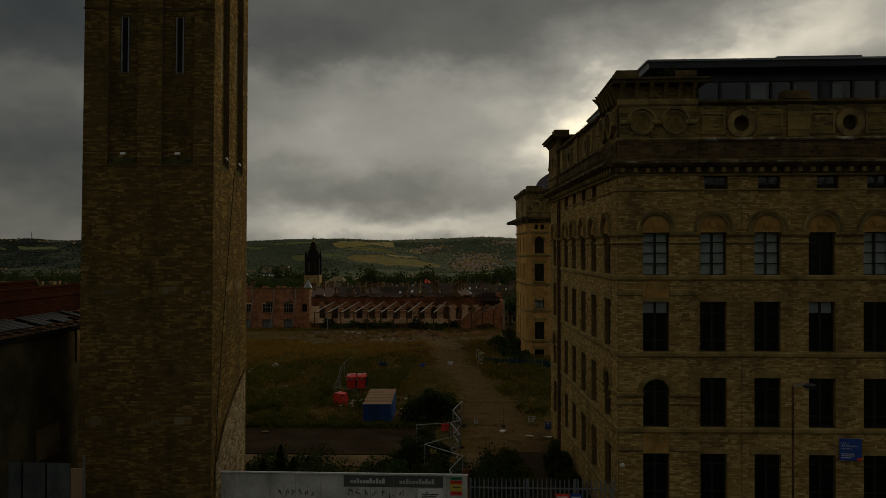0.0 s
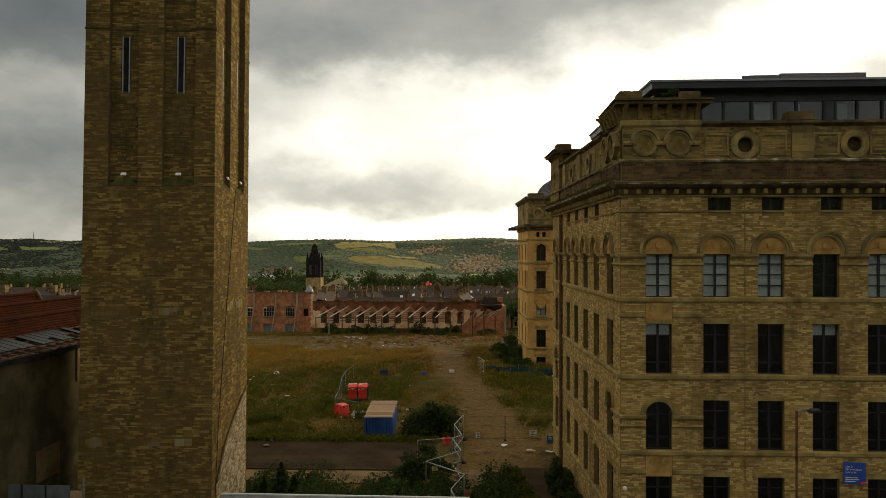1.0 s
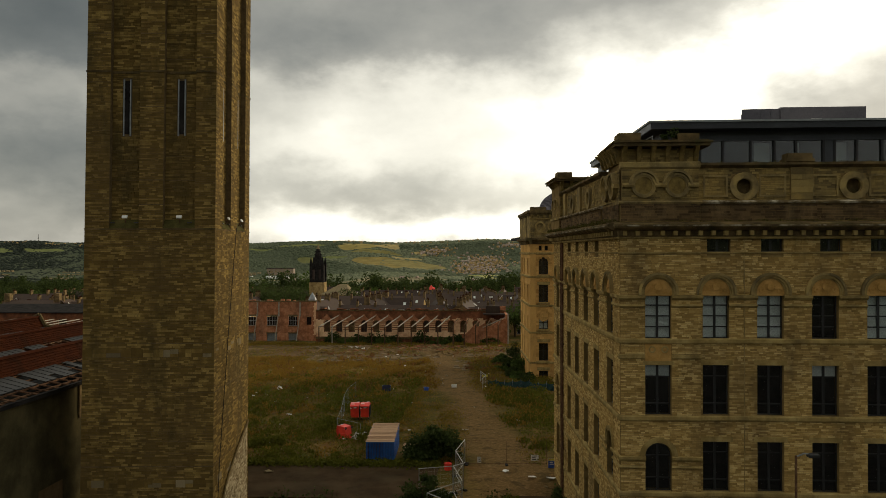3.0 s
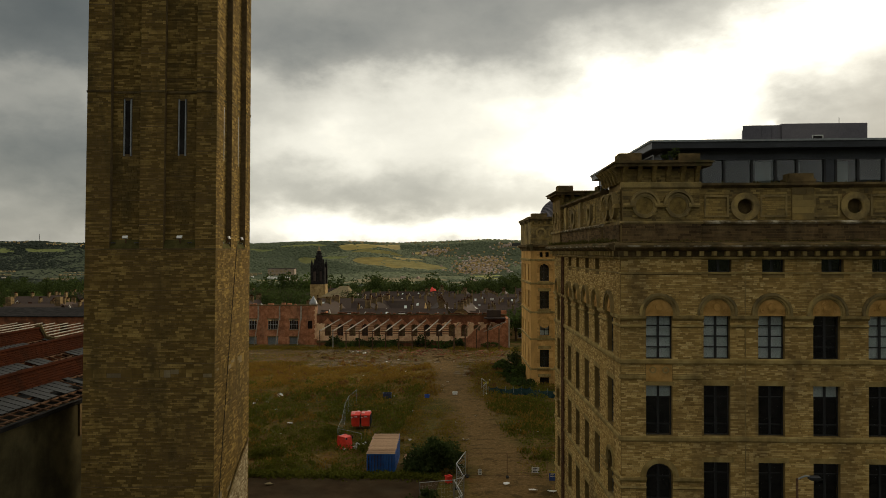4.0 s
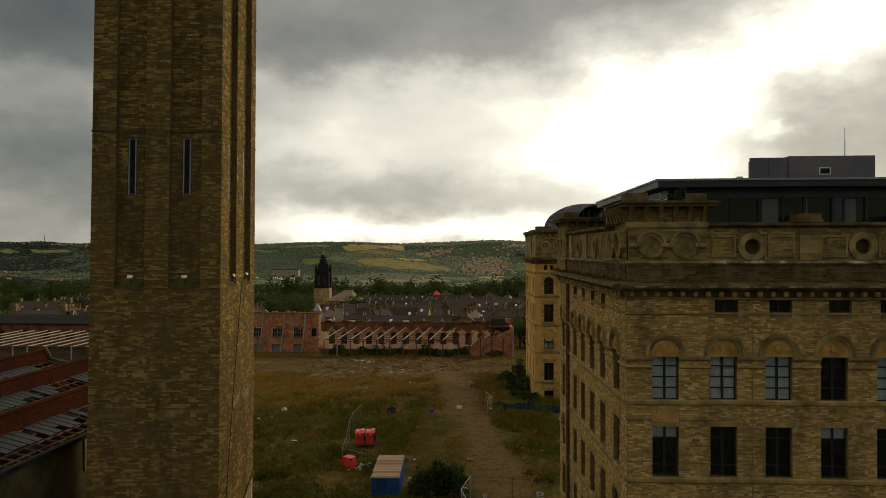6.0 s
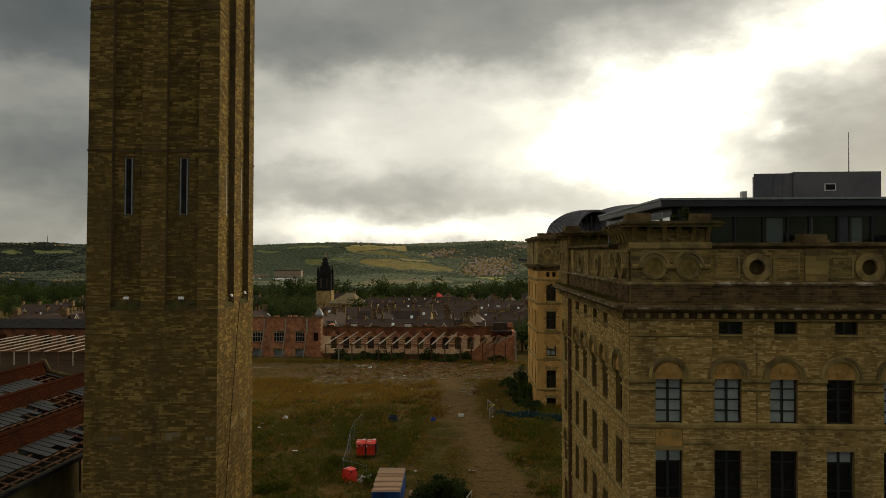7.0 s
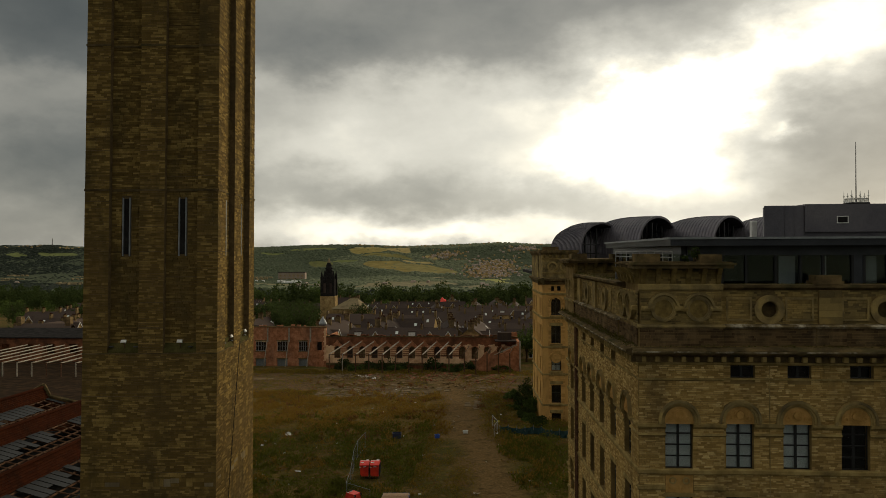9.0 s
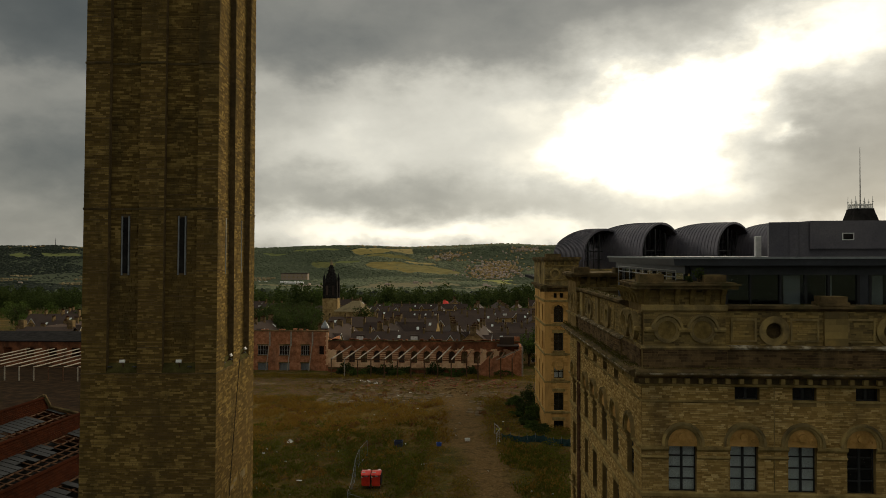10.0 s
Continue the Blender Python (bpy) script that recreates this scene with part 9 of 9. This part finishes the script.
def bush_points(rng, n, w, d, h, lobes):
    """Places for leaves: many uneven lobes under a low dome, with sprigs standing out of it."""
    r = np.sqrt(rng.uniform(0, 1, lobes)) * 0.46
    a = rng.uniform(0, 2 * np.pi, lobes)
    z = rng.uniform(0.1, 0.82, lobes) * (1 - 3.0 * r * r)
    s = rng.uniform(0.09, 0.2, lobes)
    k = rng.integers(0, lobes, n)
    p = rng.normal(size=(n, 3))
    p /= np.linalg.norm(p, axis=1)[:, None]
    p *= rng.uniform(0.2, 1.0, n)[:, None] ** 0.5
    out = rng.uniform(0, 1, n) < 0.1
    p[out] *= rng.uniform(1.1, 1.7, int(out.sum()))[:, None]
    q = np.stack([(r * np.cos(a))[k] * w + p[:, 0] * s[k] * w, (r * np.sin(a))[k] * d + p[:, 1] * s[k] * d, 0.05 + (z[k] + p[:, 2] * s[k] * 1.15) * h], -1)
    q[:, 2] = np.maximum(q[:, 2], 0.03)
    return q


def shrub(x, y, w, d, h, mat, n, size, label, name="shrub", seed=1, lobes=9):
    rng = np.random.default_rng(seed)
    t = thing(name, label, "shrub", (x, y, float(land(x, y)) + (0.1 if y < 62 else 0.0)))
    m = Mesh()
    for i in range(7):
        a = i * 0.9
        m.tube((0.06 * math.cos(a), 0.06 * math.sin(a), -0.2), (0.3 * w * math.cos(a), 0.3 * d * math.sin(a), h * 0.75), 0.04, 5, 0.012)
    part("stem", m, m_bark, t)
    scatter("foliage", mat, bush_points(rng, n, w * 1.12, d * 1.12, h * 1.08, lobes * 3), rng.uniform(size * 0.6, size * 1.4, n), rng, "", "", parent=t)
    return t


def conifer(x, y, w, h, seed):
    rng = np.random.default_rng(seed)
    t = thing("conifer", "dark green conifer shrub at the foot of the chimney", "shrub", (x, y, 0.95), group="conifers")
    m = Mesh()
    m.tube((0, 0, -0.2), (0, 0, h * 0.92), 0.09, 6, 0.02)
    part("trunk", m, m_bark, t)
    n = 1500
    z = rng.uniform(0, 1, n) ** 0.9
    r = w / 2 * (1 - z) ** 0.8 * (0.72 + 0.28 * np.sin(z * 34 + rng.uniform(0, 6))) * np.sqrt(rng.uniform(0.35, 1, n))
    a = rng.uniform(0, 2 * np.pi, n)
    p = np.stack([r * np.cos(a), r * np.sin(a), 0.1 + z * h], -1)
    scatter("foliage", m_leaf_d, p, rng.uniform(0.1, 0.24, n), rng, "", "", parent=t)


def tree(h, w, seed, mat=None, n=1400, size=0.5):
    rng = np.random.default_rng(seed)
    r2 = random.Random(seed)
    t = thing("tree", "full-leaved broadleaf tree beyond the yard", "tree", (0, 0, 0), group="trees")
    m = Mesh()
    m.tube((0, 0, -0.5), (0.1, 0, h * 0.4), 0.03 * h, 8, 0.018 * h)
    for i in range(7):
        a = i * 0.9 + r2.uniform(-0.3, 0.3)
        q = Vector((0.3 * w * math.cos(a), 0.3 * w * math.sin(a), h * r2.uniform(0.6, 0.85)))
        m.tube((0.05, 0, h * r2.uniform(0.22, 0.4)), q, 0.012 * h, 6, 0.004 * h)
    part("trunk", m, m_bark, t)
    scatter("crown", mat or m_leaf, crown_points(rng, n, w, w, h * 0.85, h * 0.14, 13, 0.27), rng.uniform(size * 0.5, size * 1.3, n), rng, "", "", parent=t)
    return t


shrub(-4.15, 63.6, 4.6, 3.6, 3.3, m_leaf_d, 7000, 0.2, "large dense dark elder bush beside the container", "bush", 3, 12)
shrub(-3.9, 50.6, 3.2, 2.6, 2.6, m_leaf_d, 3600, 0.17, "dark bramble thicket behind the mesh fence", "bush", 4)
shrub(-2.6, 47.2, 1.8, 1.6, 1.7, m_weed, 1600, 0.14, "rank bramble among the mesh fences", "bush", 14)
shrub(2.3, 46.5, 2.2, 3.2, 1.1, m_weed, 2600, 0.12, "dark overgrown scrub beside the drive", "bush", 5)
shrub(1.9, 50.0, 1.6, 2.4, 1.2, m_weed, 1400, 0.14, "weeds along the broken slab", "bush", 15)
shrub(5.2, 44.6, 1.6, 3.4, 1.5, m_leaf_d, 3000, 0.13, "dark bramble against the mill wall", "bush", 6)
shrub(5.0, 49.5, 1.6, 4.0, 1.9, m_leaf_d, 2200, 0.16, "dark bramble against the mill wall", "bush", 7)
shrub(5.4, 41.0, 1.5, 2.4, 1.3, m_leaf_d, 1900, 0.12, "dark bramble against the mill wall", "bush", 16)
shrub(-19.8, 68.0, 3.6, 2.6, 1.3, m_weed, 3200, 0.12, "pale-flowered shrub in the rough grass", "bush", 8)
shrub(-10.8, 71.4, 2.2, 2.6, 1.5, m_weed, 1600, 0.15, "weedy scrub behind the container", "bush", 9)
shrub(-16.0, 77.5, 2.4, 3.6, 1.4, m_weed, 1500, 0.16, "weedy scrub along the mesh fence", "bush", 18)
shrub(-4.9, 44.6, 2.0, 1.6, 2.2, m_leaf_b, 1700, 0.14, "fresh green buddleia behind the hoarding", "bush", 10)
shrub(-21.1, 40.5, 1.8, 2.5, 2.7, m_leaf_d, 2600, 0.17, "black-green ivy bush against the shed wall", "bush", 11)
for k, (x, y, w, h) in enumerate(((-12.9, 44.2, 1.6, 2.6), (-12.2, 45.4, 1.8, 3.3), (-11.2, 44.6, 1.7, 2.6), (-10.6, 45.8, 1.6, 2.2))):
    conifer(x, y, w, h * 0.75, 40 + k)
for k, (x, y, w, h) in enumerate(((4.6, 128, 3.2, 3.2), (5.8, 124, 2.8, 3.0), (4.6, 120, 2.4, 1.5), (2.6, 126, 2.2, 1.0), (5.6, 133, 3.8, 4.6), (3.0, 137, 3.0, 1.7), (6.2, 112, 2.4, 1.5), (5.0, 116, 2.2, 1.3))):
    shrub(x, y, w, w, h, m_leaf if k % 2 else m_leaf_d, 2200, 0.22, "young sycamore scrub beside the far block", "bush", 60 + k)
for k, x in enumerate((-33.5, -31.0, -27.0, -24.5, -23.0, -15.5, -10.4, -7.0, -37, 1.5)):
    shrub(x, 180 + (k % 3) * 1.5, 4.6, 2.8, 1.9 + (k % 3) * 0.7, m_leaf_d if k % 3 else m_leaf, 900, 0.3, "self-sown scrub in front of the ruined wall", "bush", 80 + k)


def ledge_plant(x, y, z, w, h, seed):
    """A seedling rooted in the stonework."""
    rng = np.random.default_rng(seed)
    t = thing("wall_plant", "small self-sown buddleia rooted in the turret's top", "plant", (x, y, z))
    m = Mesh()
    for k in range(5):
        m.tube((0, 0, -0.05), (0.3 * w * math.cos(k * 1.3), 0.3 * w * math.sin(k * 1.3), h * 0.8), 0.012, 4, 0.006)
    part("stem", m, m_bark, t)
    p = crown_points(rng, 260, w, w, h, 0.02, 6, 0.32)
    scatter("foliage", m_leaf_d, p, rng.uniform(0.05, 0.12, 260), rng, "", "", parent=t)


ledge_plant(9.45, 37.45, 23.86, 0.6, 0.75, 3)
ledge_plant(8.9, 37.2, 23.86, 0.35, 0.3, 4)


def ledge_moss():
    """Moss and grass rooted along the cornices and copings of the mill."""
    rng = np.random.default_rng(15)
    P, S = [], []
    for W, a0, a1, d, z, n, tall in ((side, 0.0, SIDE_LEN, 0.4, 19.93, 5200, 0.22), (front, 6.6, 24.0, 0.35, 19.93, 1500, 0.1), (front, 10.8, 24.0, 0.0, 22.82, 300, 0.05), (side, 4.0, 18.0, 0.0, 22.84, 900, 0.15)):
        a = rng.uniform(a0, a1, n)
        clump = 0.5 + 0.5 * np.sin(a * 2.3 + 1.0) * np.sin(a * 0.9 + 2.0) + 0.25 * np.sin(a * 7.1)
        keep = rng.uniform(0, 1, n) < np.clip(clump, 0.05, 1)
        a, clump = a[keep], clump[keep]
        dd = d + rng.uniform(-0.3, 0.2, len(a))
        zz = z + rng.uniform(0, 1, len(a)) * tall * np.clip(clump, 0.2, 1.2)
        P.append(np.stack([W.o.x + W.u.x * a + W.n.x * dd, W.o.y + W.u.y * a + W.n.y * dd, zz], -1))
        S.append(rng.uniform(0.03, 0.08, len(a)))
    scatter("moss", m_moss, np.concatenate(P), np.concatenate(S), rng, "moss and grass rooted along the mill's ledges", "moss", 0.3)


ledge_moss()


def verge():
    """Rank growth behind the hoarding and along the edge of the yard."""
    rng = np.random.default_rng(5)
    n = 62000
    x = rng.uniform(-15.5, 2.5, n)
    y = 44.6 + rng.normal(0, 2.2, n) + 0.9 * np.sin(x * 0.9)
    h = 1.0 + 0.5 * np.sin(x * 1.7) + 0.35 * np.sin(x * 0.6 + 2) + 0.3 * np.sin(x * 4.1)
    p = np.stack([x, y, land(x, y) + rng.uniform(0, 1, n) * np.clip(h, 0.25, 1.7)], -1)
    scatter("weeds", m_leaf_d, p, rng.uniform(0.07, 0.2, n), rng, "rank dark weeds and brambles behind the hoarding", "weeds", 0.35)
    n = 9000
    x = rng.uniform(-30, -3.5, n)
    y = 61.3 + rng.normal(0, 0.5, n)
    p = np.stack([x, y, land(x, y) + rng.uniform(0, 0.4, n)], -1)
    scatter("weeds", m_weed, p, rng.uniform(0.1, 0.28, n), rng, "tall grass along the edge of the tarmac", "weeds", 0.5)


verge()


def meadow():
    rng = np.random.default_rng(2)
    n = 480000
    x, y = rng.uniform(-60, 12, n), 62 + 118 * rng.uniform(0, 1, n) ** 1.25
    f = np.zeros(n)
    for _ in range(14):      # uneven patches and tussocks from one to ten metres across
        a, wl = rng.uniform(0, 2 * np.pi), rng.choice((1.6, 2.4, 3.5, 5.0, 8.0, 12.0))
        f += np.sin((x * np.cos(a) + 0.7 * y * np.sin(a)) * 2 * np.pi / wl + rng.uniform(0, 6.28)) * (0.28 if wl < 3 else 0.42)
    track = np.abs(x - (2.2 - 0.13 * (y - 62)) + 1.2 * np.sin(y * 0.13))
    keep = (rng.uniform(0, 1, n) < np.clip(0.6 + 0.32 * f, 0.08, 1)) & (track > np.where((x > 0) & (y > 80), rng.uniform(0.8, 2.6, n), rng.uniform(2.0, 5.0, n))) & ~((x > -10.2) & (x < -6.8) & (y < 70)) & (x < 5.2 + np.clip((y - 66) * 0.5, 0, 9))
    bare = (np.abs(y - 158) < 14) & (rng.uniform(0, 1, n) < 0.8)
    keep &= ~bare
    for x0, x1, y0, y1 in ((-34, -12.5, 137, 150), (-12, -7, 146, 151), (-5.6, -2.6, 126, 142), (-56, -46, 158, 163)):
        keep &= ~((x > x0) & (x < x1) & (y > y0) & (y < y1) & (rng.uniform(0, 1, n) < 0.88))
    x, y, f = x[keep], y[keep], f[keep]
    dry = (np.abs(y - 124 + 5 * np.sin(x * 0.15)) < 17) & (x < -7) & (rng.uniform(0, 1, len(x)) < 0.48 + 0.4 * f)
    red = ~dry & (rng.uniform(0, 1, len(x)) < 0.06)
    green = ~dry & ~red & ((x < -9) & (y < 112) & (f > -0.35) | (x > 1.5) & (y < 112) & (f > -0.1))
    rest = ~dry & ~red & ~green
    for sel, mat, label, hh in ((dry, m_straw, "dry yellow grass", 0.5), (red, m_heather, "rusty dock stems", 0.6), (green, m_weed, "rank green grass and weeds", 0.6), (rest, m_grass, "rough meadow grass", 0.42)):
        k = int(sel.sum())
        h = rng.uniform(0.0, hh, k) * np.clip(1 + 0.6 * f[sel], 0.25, 2.2)
        p = np.stack([x[sel], y[sel], land(x[sel], y[sel]) + h * 0.8], -1)
        scatter("grass", mat, p, rng.uniform(0.06, 0.15, k) * (0.75 + y[sel] / 170), rng, label + " on the waste ground", "grass", 0.55)

    # taller tussocks standing out of the sward
    for mat, label, area, count in ((m_straw, "tall dry tussocks", (-58, -6, 106, 142), 900), (m_weed, "tall green tussocks", (-45, -9, 63, 118), 1000), (m_straw, "pale seeding tussocks", (-45, -8, 64, 112), 420),
                                    (m_weed, "rank tussocks near the far block", (0.5, 8, 68, 108), 320), (m_straw, "dry tussocks near the far block", (0.5, 7, 70, 106), 220), (m_heather, "rusty tussocks", (-40, 4, 100, 155), 260)):
        cx, cy = rng.uniform(area[0], area[1], count), rng.uniform(area[2], area[3], count)
        ok = np.abs(cx - (2.2 - 0.13 * (cy - 62))) > 2.6
        ok &= ~((cx > -10.4) & (cx < -6.6) & (cy < 71)) & (cx < 4.8 + np.clip((cy - 66) * 0.5, 0, 9))
        ok &= np.sin(cx * 0.33 + cy * 0.2) + np.sin(cy * 0.41 - cx * 0.15) > -0.5
        cx, cy = cx[ok], cy[ok]
        per = 26
        tall = np.repeat(rng.uniform(0.3, 0.85, len(cx)), per)
        px = np.repeat(cx, per) + rng.normal(0, 0.3, len(tall)) * tall * 1.5
        py = np.repeat(cy, per) + rng.normal(0, 0.3, len(tall)) * tall * 1.5
        pz = land(px, py) + rng.uniform(0, 1, len(tall)) * tall
        scatter("grass", mat, np.stack([px, py, pz], -1), rng.uniform(0.08, 0.22, len(tall)), rng, label + " on the waste ground", "grass", 0.72, aspect=1.7)


meadow()


def woods(name, spots, mat, label, per, seed, clump=0.16):
    """Trees as many leaf clumps in uneven domes; spots: x, y, height, width."""
    rng = np.random.default_rng(seed)
    P, S = [], []
    for x, y, h, w in spots:
        z = float(land(x, y))
        c = crown_points(rng, per, w, w, h, 0.05 * h, 7, 0.3)
        c[:, 0] += x
        c[:, 1] += y
        c[:, 2] += z - 0.3
        P.append(c)
        S.append(rng.uniform(0.6, 1.3, per) * h * clump)
    scatter(name, mat, np.concatenate(P), np.concatenate(S), rng, label, "trees")


def canopy(name, spots, mat, label, seed):
    """Distant trees, each an uneven dome with its own lumps; spots: x, y, height, width."""
    rng = np.random.default_rng(seed)
    sp = np.array(spots)
    n, seg = len(sp), 8
    base = land(sp[:, 0], sp[:, 1])
    an = np.arange(seg) * 2 * np.pi / seg
    V = np.zeros((n, seg * 3 + 1, 3))
    for r, (rad, up) in enumerate(((1.0, 0.0), (0.92, 0.5), (0.58, 0.86))):
        rr = rad * sp[:, 3:4] / 2 * rng.uniform(0.7, 1.2, (n, seg))
        V[:, r * seg:(r + 1) * seg, 0] = sp[:, 0:1] + rr * np.cos(an)
        V[:, r * seg:(r + 1) * seg, 1] = sp[:, 1:2] + rr * np.sin(an)
        V[:, r * seg:(r + 1) * seg, 2] = base[:, None] - 2.0 + sp[:, 2:3] * up * rng.uniform(0.85, 1.15, (n, seg))
    V[:, -1, 0], V[:, -1, 1], V[:, -1, 2] = sp[:, 0] + rng.uniform(-2, 2, n), sp[:, 1], base - 2.0 + sp[:, 2] * rng.uniform(0.9, 1.15, n)
    F = []
    for r in range(2):
        for i in range(seg):
            j = (i + 1) % seg
            F.append((r * seg + i, r * seg + j, (r + 1) * seg + j))
            F.append((r * seg + i, (r + 1) * seg + j, (r + 1) * seg + i))
    for i in range(seg):
        F.append((2 * seg + i, 2 * seg + (i + 1) % seg, 3 * seg))
    F = (np.array(F)[None] + (np.arange(n) * (seg * 3 + 1))[:, None, None]).reshape(-1)
    me = bpy.data.meshes.new(name)
    me.vertices.add(n * (seg * 3 + 1))
    me.vertices.foreach_set("co", V.reshape(-1))
    me.loops.add(len(F))
    me.loops.foreach_set("vertex_index", F.astype(np.int32))
    me.polygons.add(len(F) // 3)
    me.polygons.foreach_set("loop_start", np.arange(0, len(F), 3, dtype=np.int32))
    me.polygons.foreach_set("loop_total", np.full(len(F) // 3, 3, dtype=np.int32))
    me.update(calc_edges=True)
    me.materials.append(mat)
    tagged(new(name, me), label, "trees", kind="stuff")


def build_woods():
    rng = random.Random(77)
    masters = [tree(11, 9, 1), tree(14, 11, 2, m_leaf_d), tree(9, 8, 3)]
    spots = [(0, 8, 205), (1, 14, 212), (0, 20, 208), (2, 3, 203), (1, -92, 300), (0, -100, 290), (1, -112, 296), (1, -84, 285), (0, -122, 305), (1, -104, 320), (2, -76, 262), (0, -140, 310), (1, -170, 300), (0, -190, 290), (1, -205, 310), (1, -220, 330), (0, -152, 262), (1, -128, 275), (2, 26, 250), (1, -60, 330)]
    # the grove between the church and the terraces
    for i in range(46):
        y = 248 + 3.2 * i + rng.uniform(-4, 4)
        spots.append((rng.choice((1, 1, 1, 0)), y * rng.uniform(-0.314, -0.25), y))
    used = set()
    for k, x, y in spots:
        m = pose(x, y, float(land(x, y)) - 0.3, 0, 0, rng.uniform(0, 360))
        if k in used:
            copy_thing(masters[k], m)
        else:
            masters[k].matrix_basis = m
            used.add(k)
    mid, mid2 = [], []
    for _ in range(560):
        y = rng.uniform(520, 760)
        x = rng.uniform(-0.75 * y, 0.3 * y)
        (mid if rng.random() < 0.95 else mid2).append((x, y, rng.uniform(11, 17) + 8 * rng.random() ** 3, rng.uniform(11, 20)))
    for _ in range(130):
        y = rng.uniform(380, 520)
        x = rng.uniform(-0.75 * y, 0.2 * y)
        mid2.append((x, y, rng.uniform(6, 11), rng.uniform(6, 10)))
    woods("woodland", mid, m_leaf_d, "belt of dark broadleaf trees beyond the terraces", 420, 6, 0.065)
    woods("woodland", mid2, m_leaf, "belt of green broadleaf trees beyond the terraces", 280, 7, 0.085)
    far, far2, far3 = [], [], []
    def within(x, y, spans):
        for cx, cy, rx, ry, slant in (q[:5] for q in spans):
            u, v = x - cx, y - cy
            if (u / rx) ** 2 + ((v - slant * u) / ry) ** 2 < 1:
                return True
        return False

    y = 1500.0
    while y < 3500:
        step = 11.5 if y > 2300 else 15.0
        x = -0.74 * y
        while x < 0.22 * y:
            px, py = x + rng.uniform(-8, 8), y + rng.uniform(-8, 8)
            x += step
            wx, wy = field_warp_x(px, py), field_warp_y(px, py)
            size = 1.0
            if within(wx, wy, FIELDS):
                # hedges and single trees
                if not (math.sin(px * 0.045 + py * 0.02) > 0.985 and rng.random() < 0.75) and rng.random() > 0.03:
                    continue
                size = 0.6
            elif within(px, py, ESTATES):
                if rng.random() > 0.27:
                    continue
                size = 0.75
            elif py > 3380 and rng.random() < 0.4:
                continue
            h = rng.uniform(2.2, 6.0) * (1 + 0.3 * math.sin(px * 0.023) * math.sin(py * 0.017)) * size
            w = rng.uniform(9, 21) * size
            # the darkened copy on the left slope, the two hazed tones elsewhere
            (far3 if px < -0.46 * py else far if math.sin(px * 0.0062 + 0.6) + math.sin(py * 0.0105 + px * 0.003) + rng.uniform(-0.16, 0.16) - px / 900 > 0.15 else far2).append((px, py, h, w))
        y += step
    for _ in range(1500):
        y = rng.uniform(740, 1500)
        x = rng.uniform(-0.75 * y, 0.3 * y)
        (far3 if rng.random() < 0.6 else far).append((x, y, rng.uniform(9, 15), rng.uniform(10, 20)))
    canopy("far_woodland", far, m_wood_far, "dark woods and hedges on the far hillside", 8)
    canopy("far_woodland", far3, m_wood_dark, "woods on the far hillside with shade and haze in their colour", 10)
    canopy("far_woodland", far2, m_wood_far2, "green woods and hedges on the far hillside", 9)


build_woods()
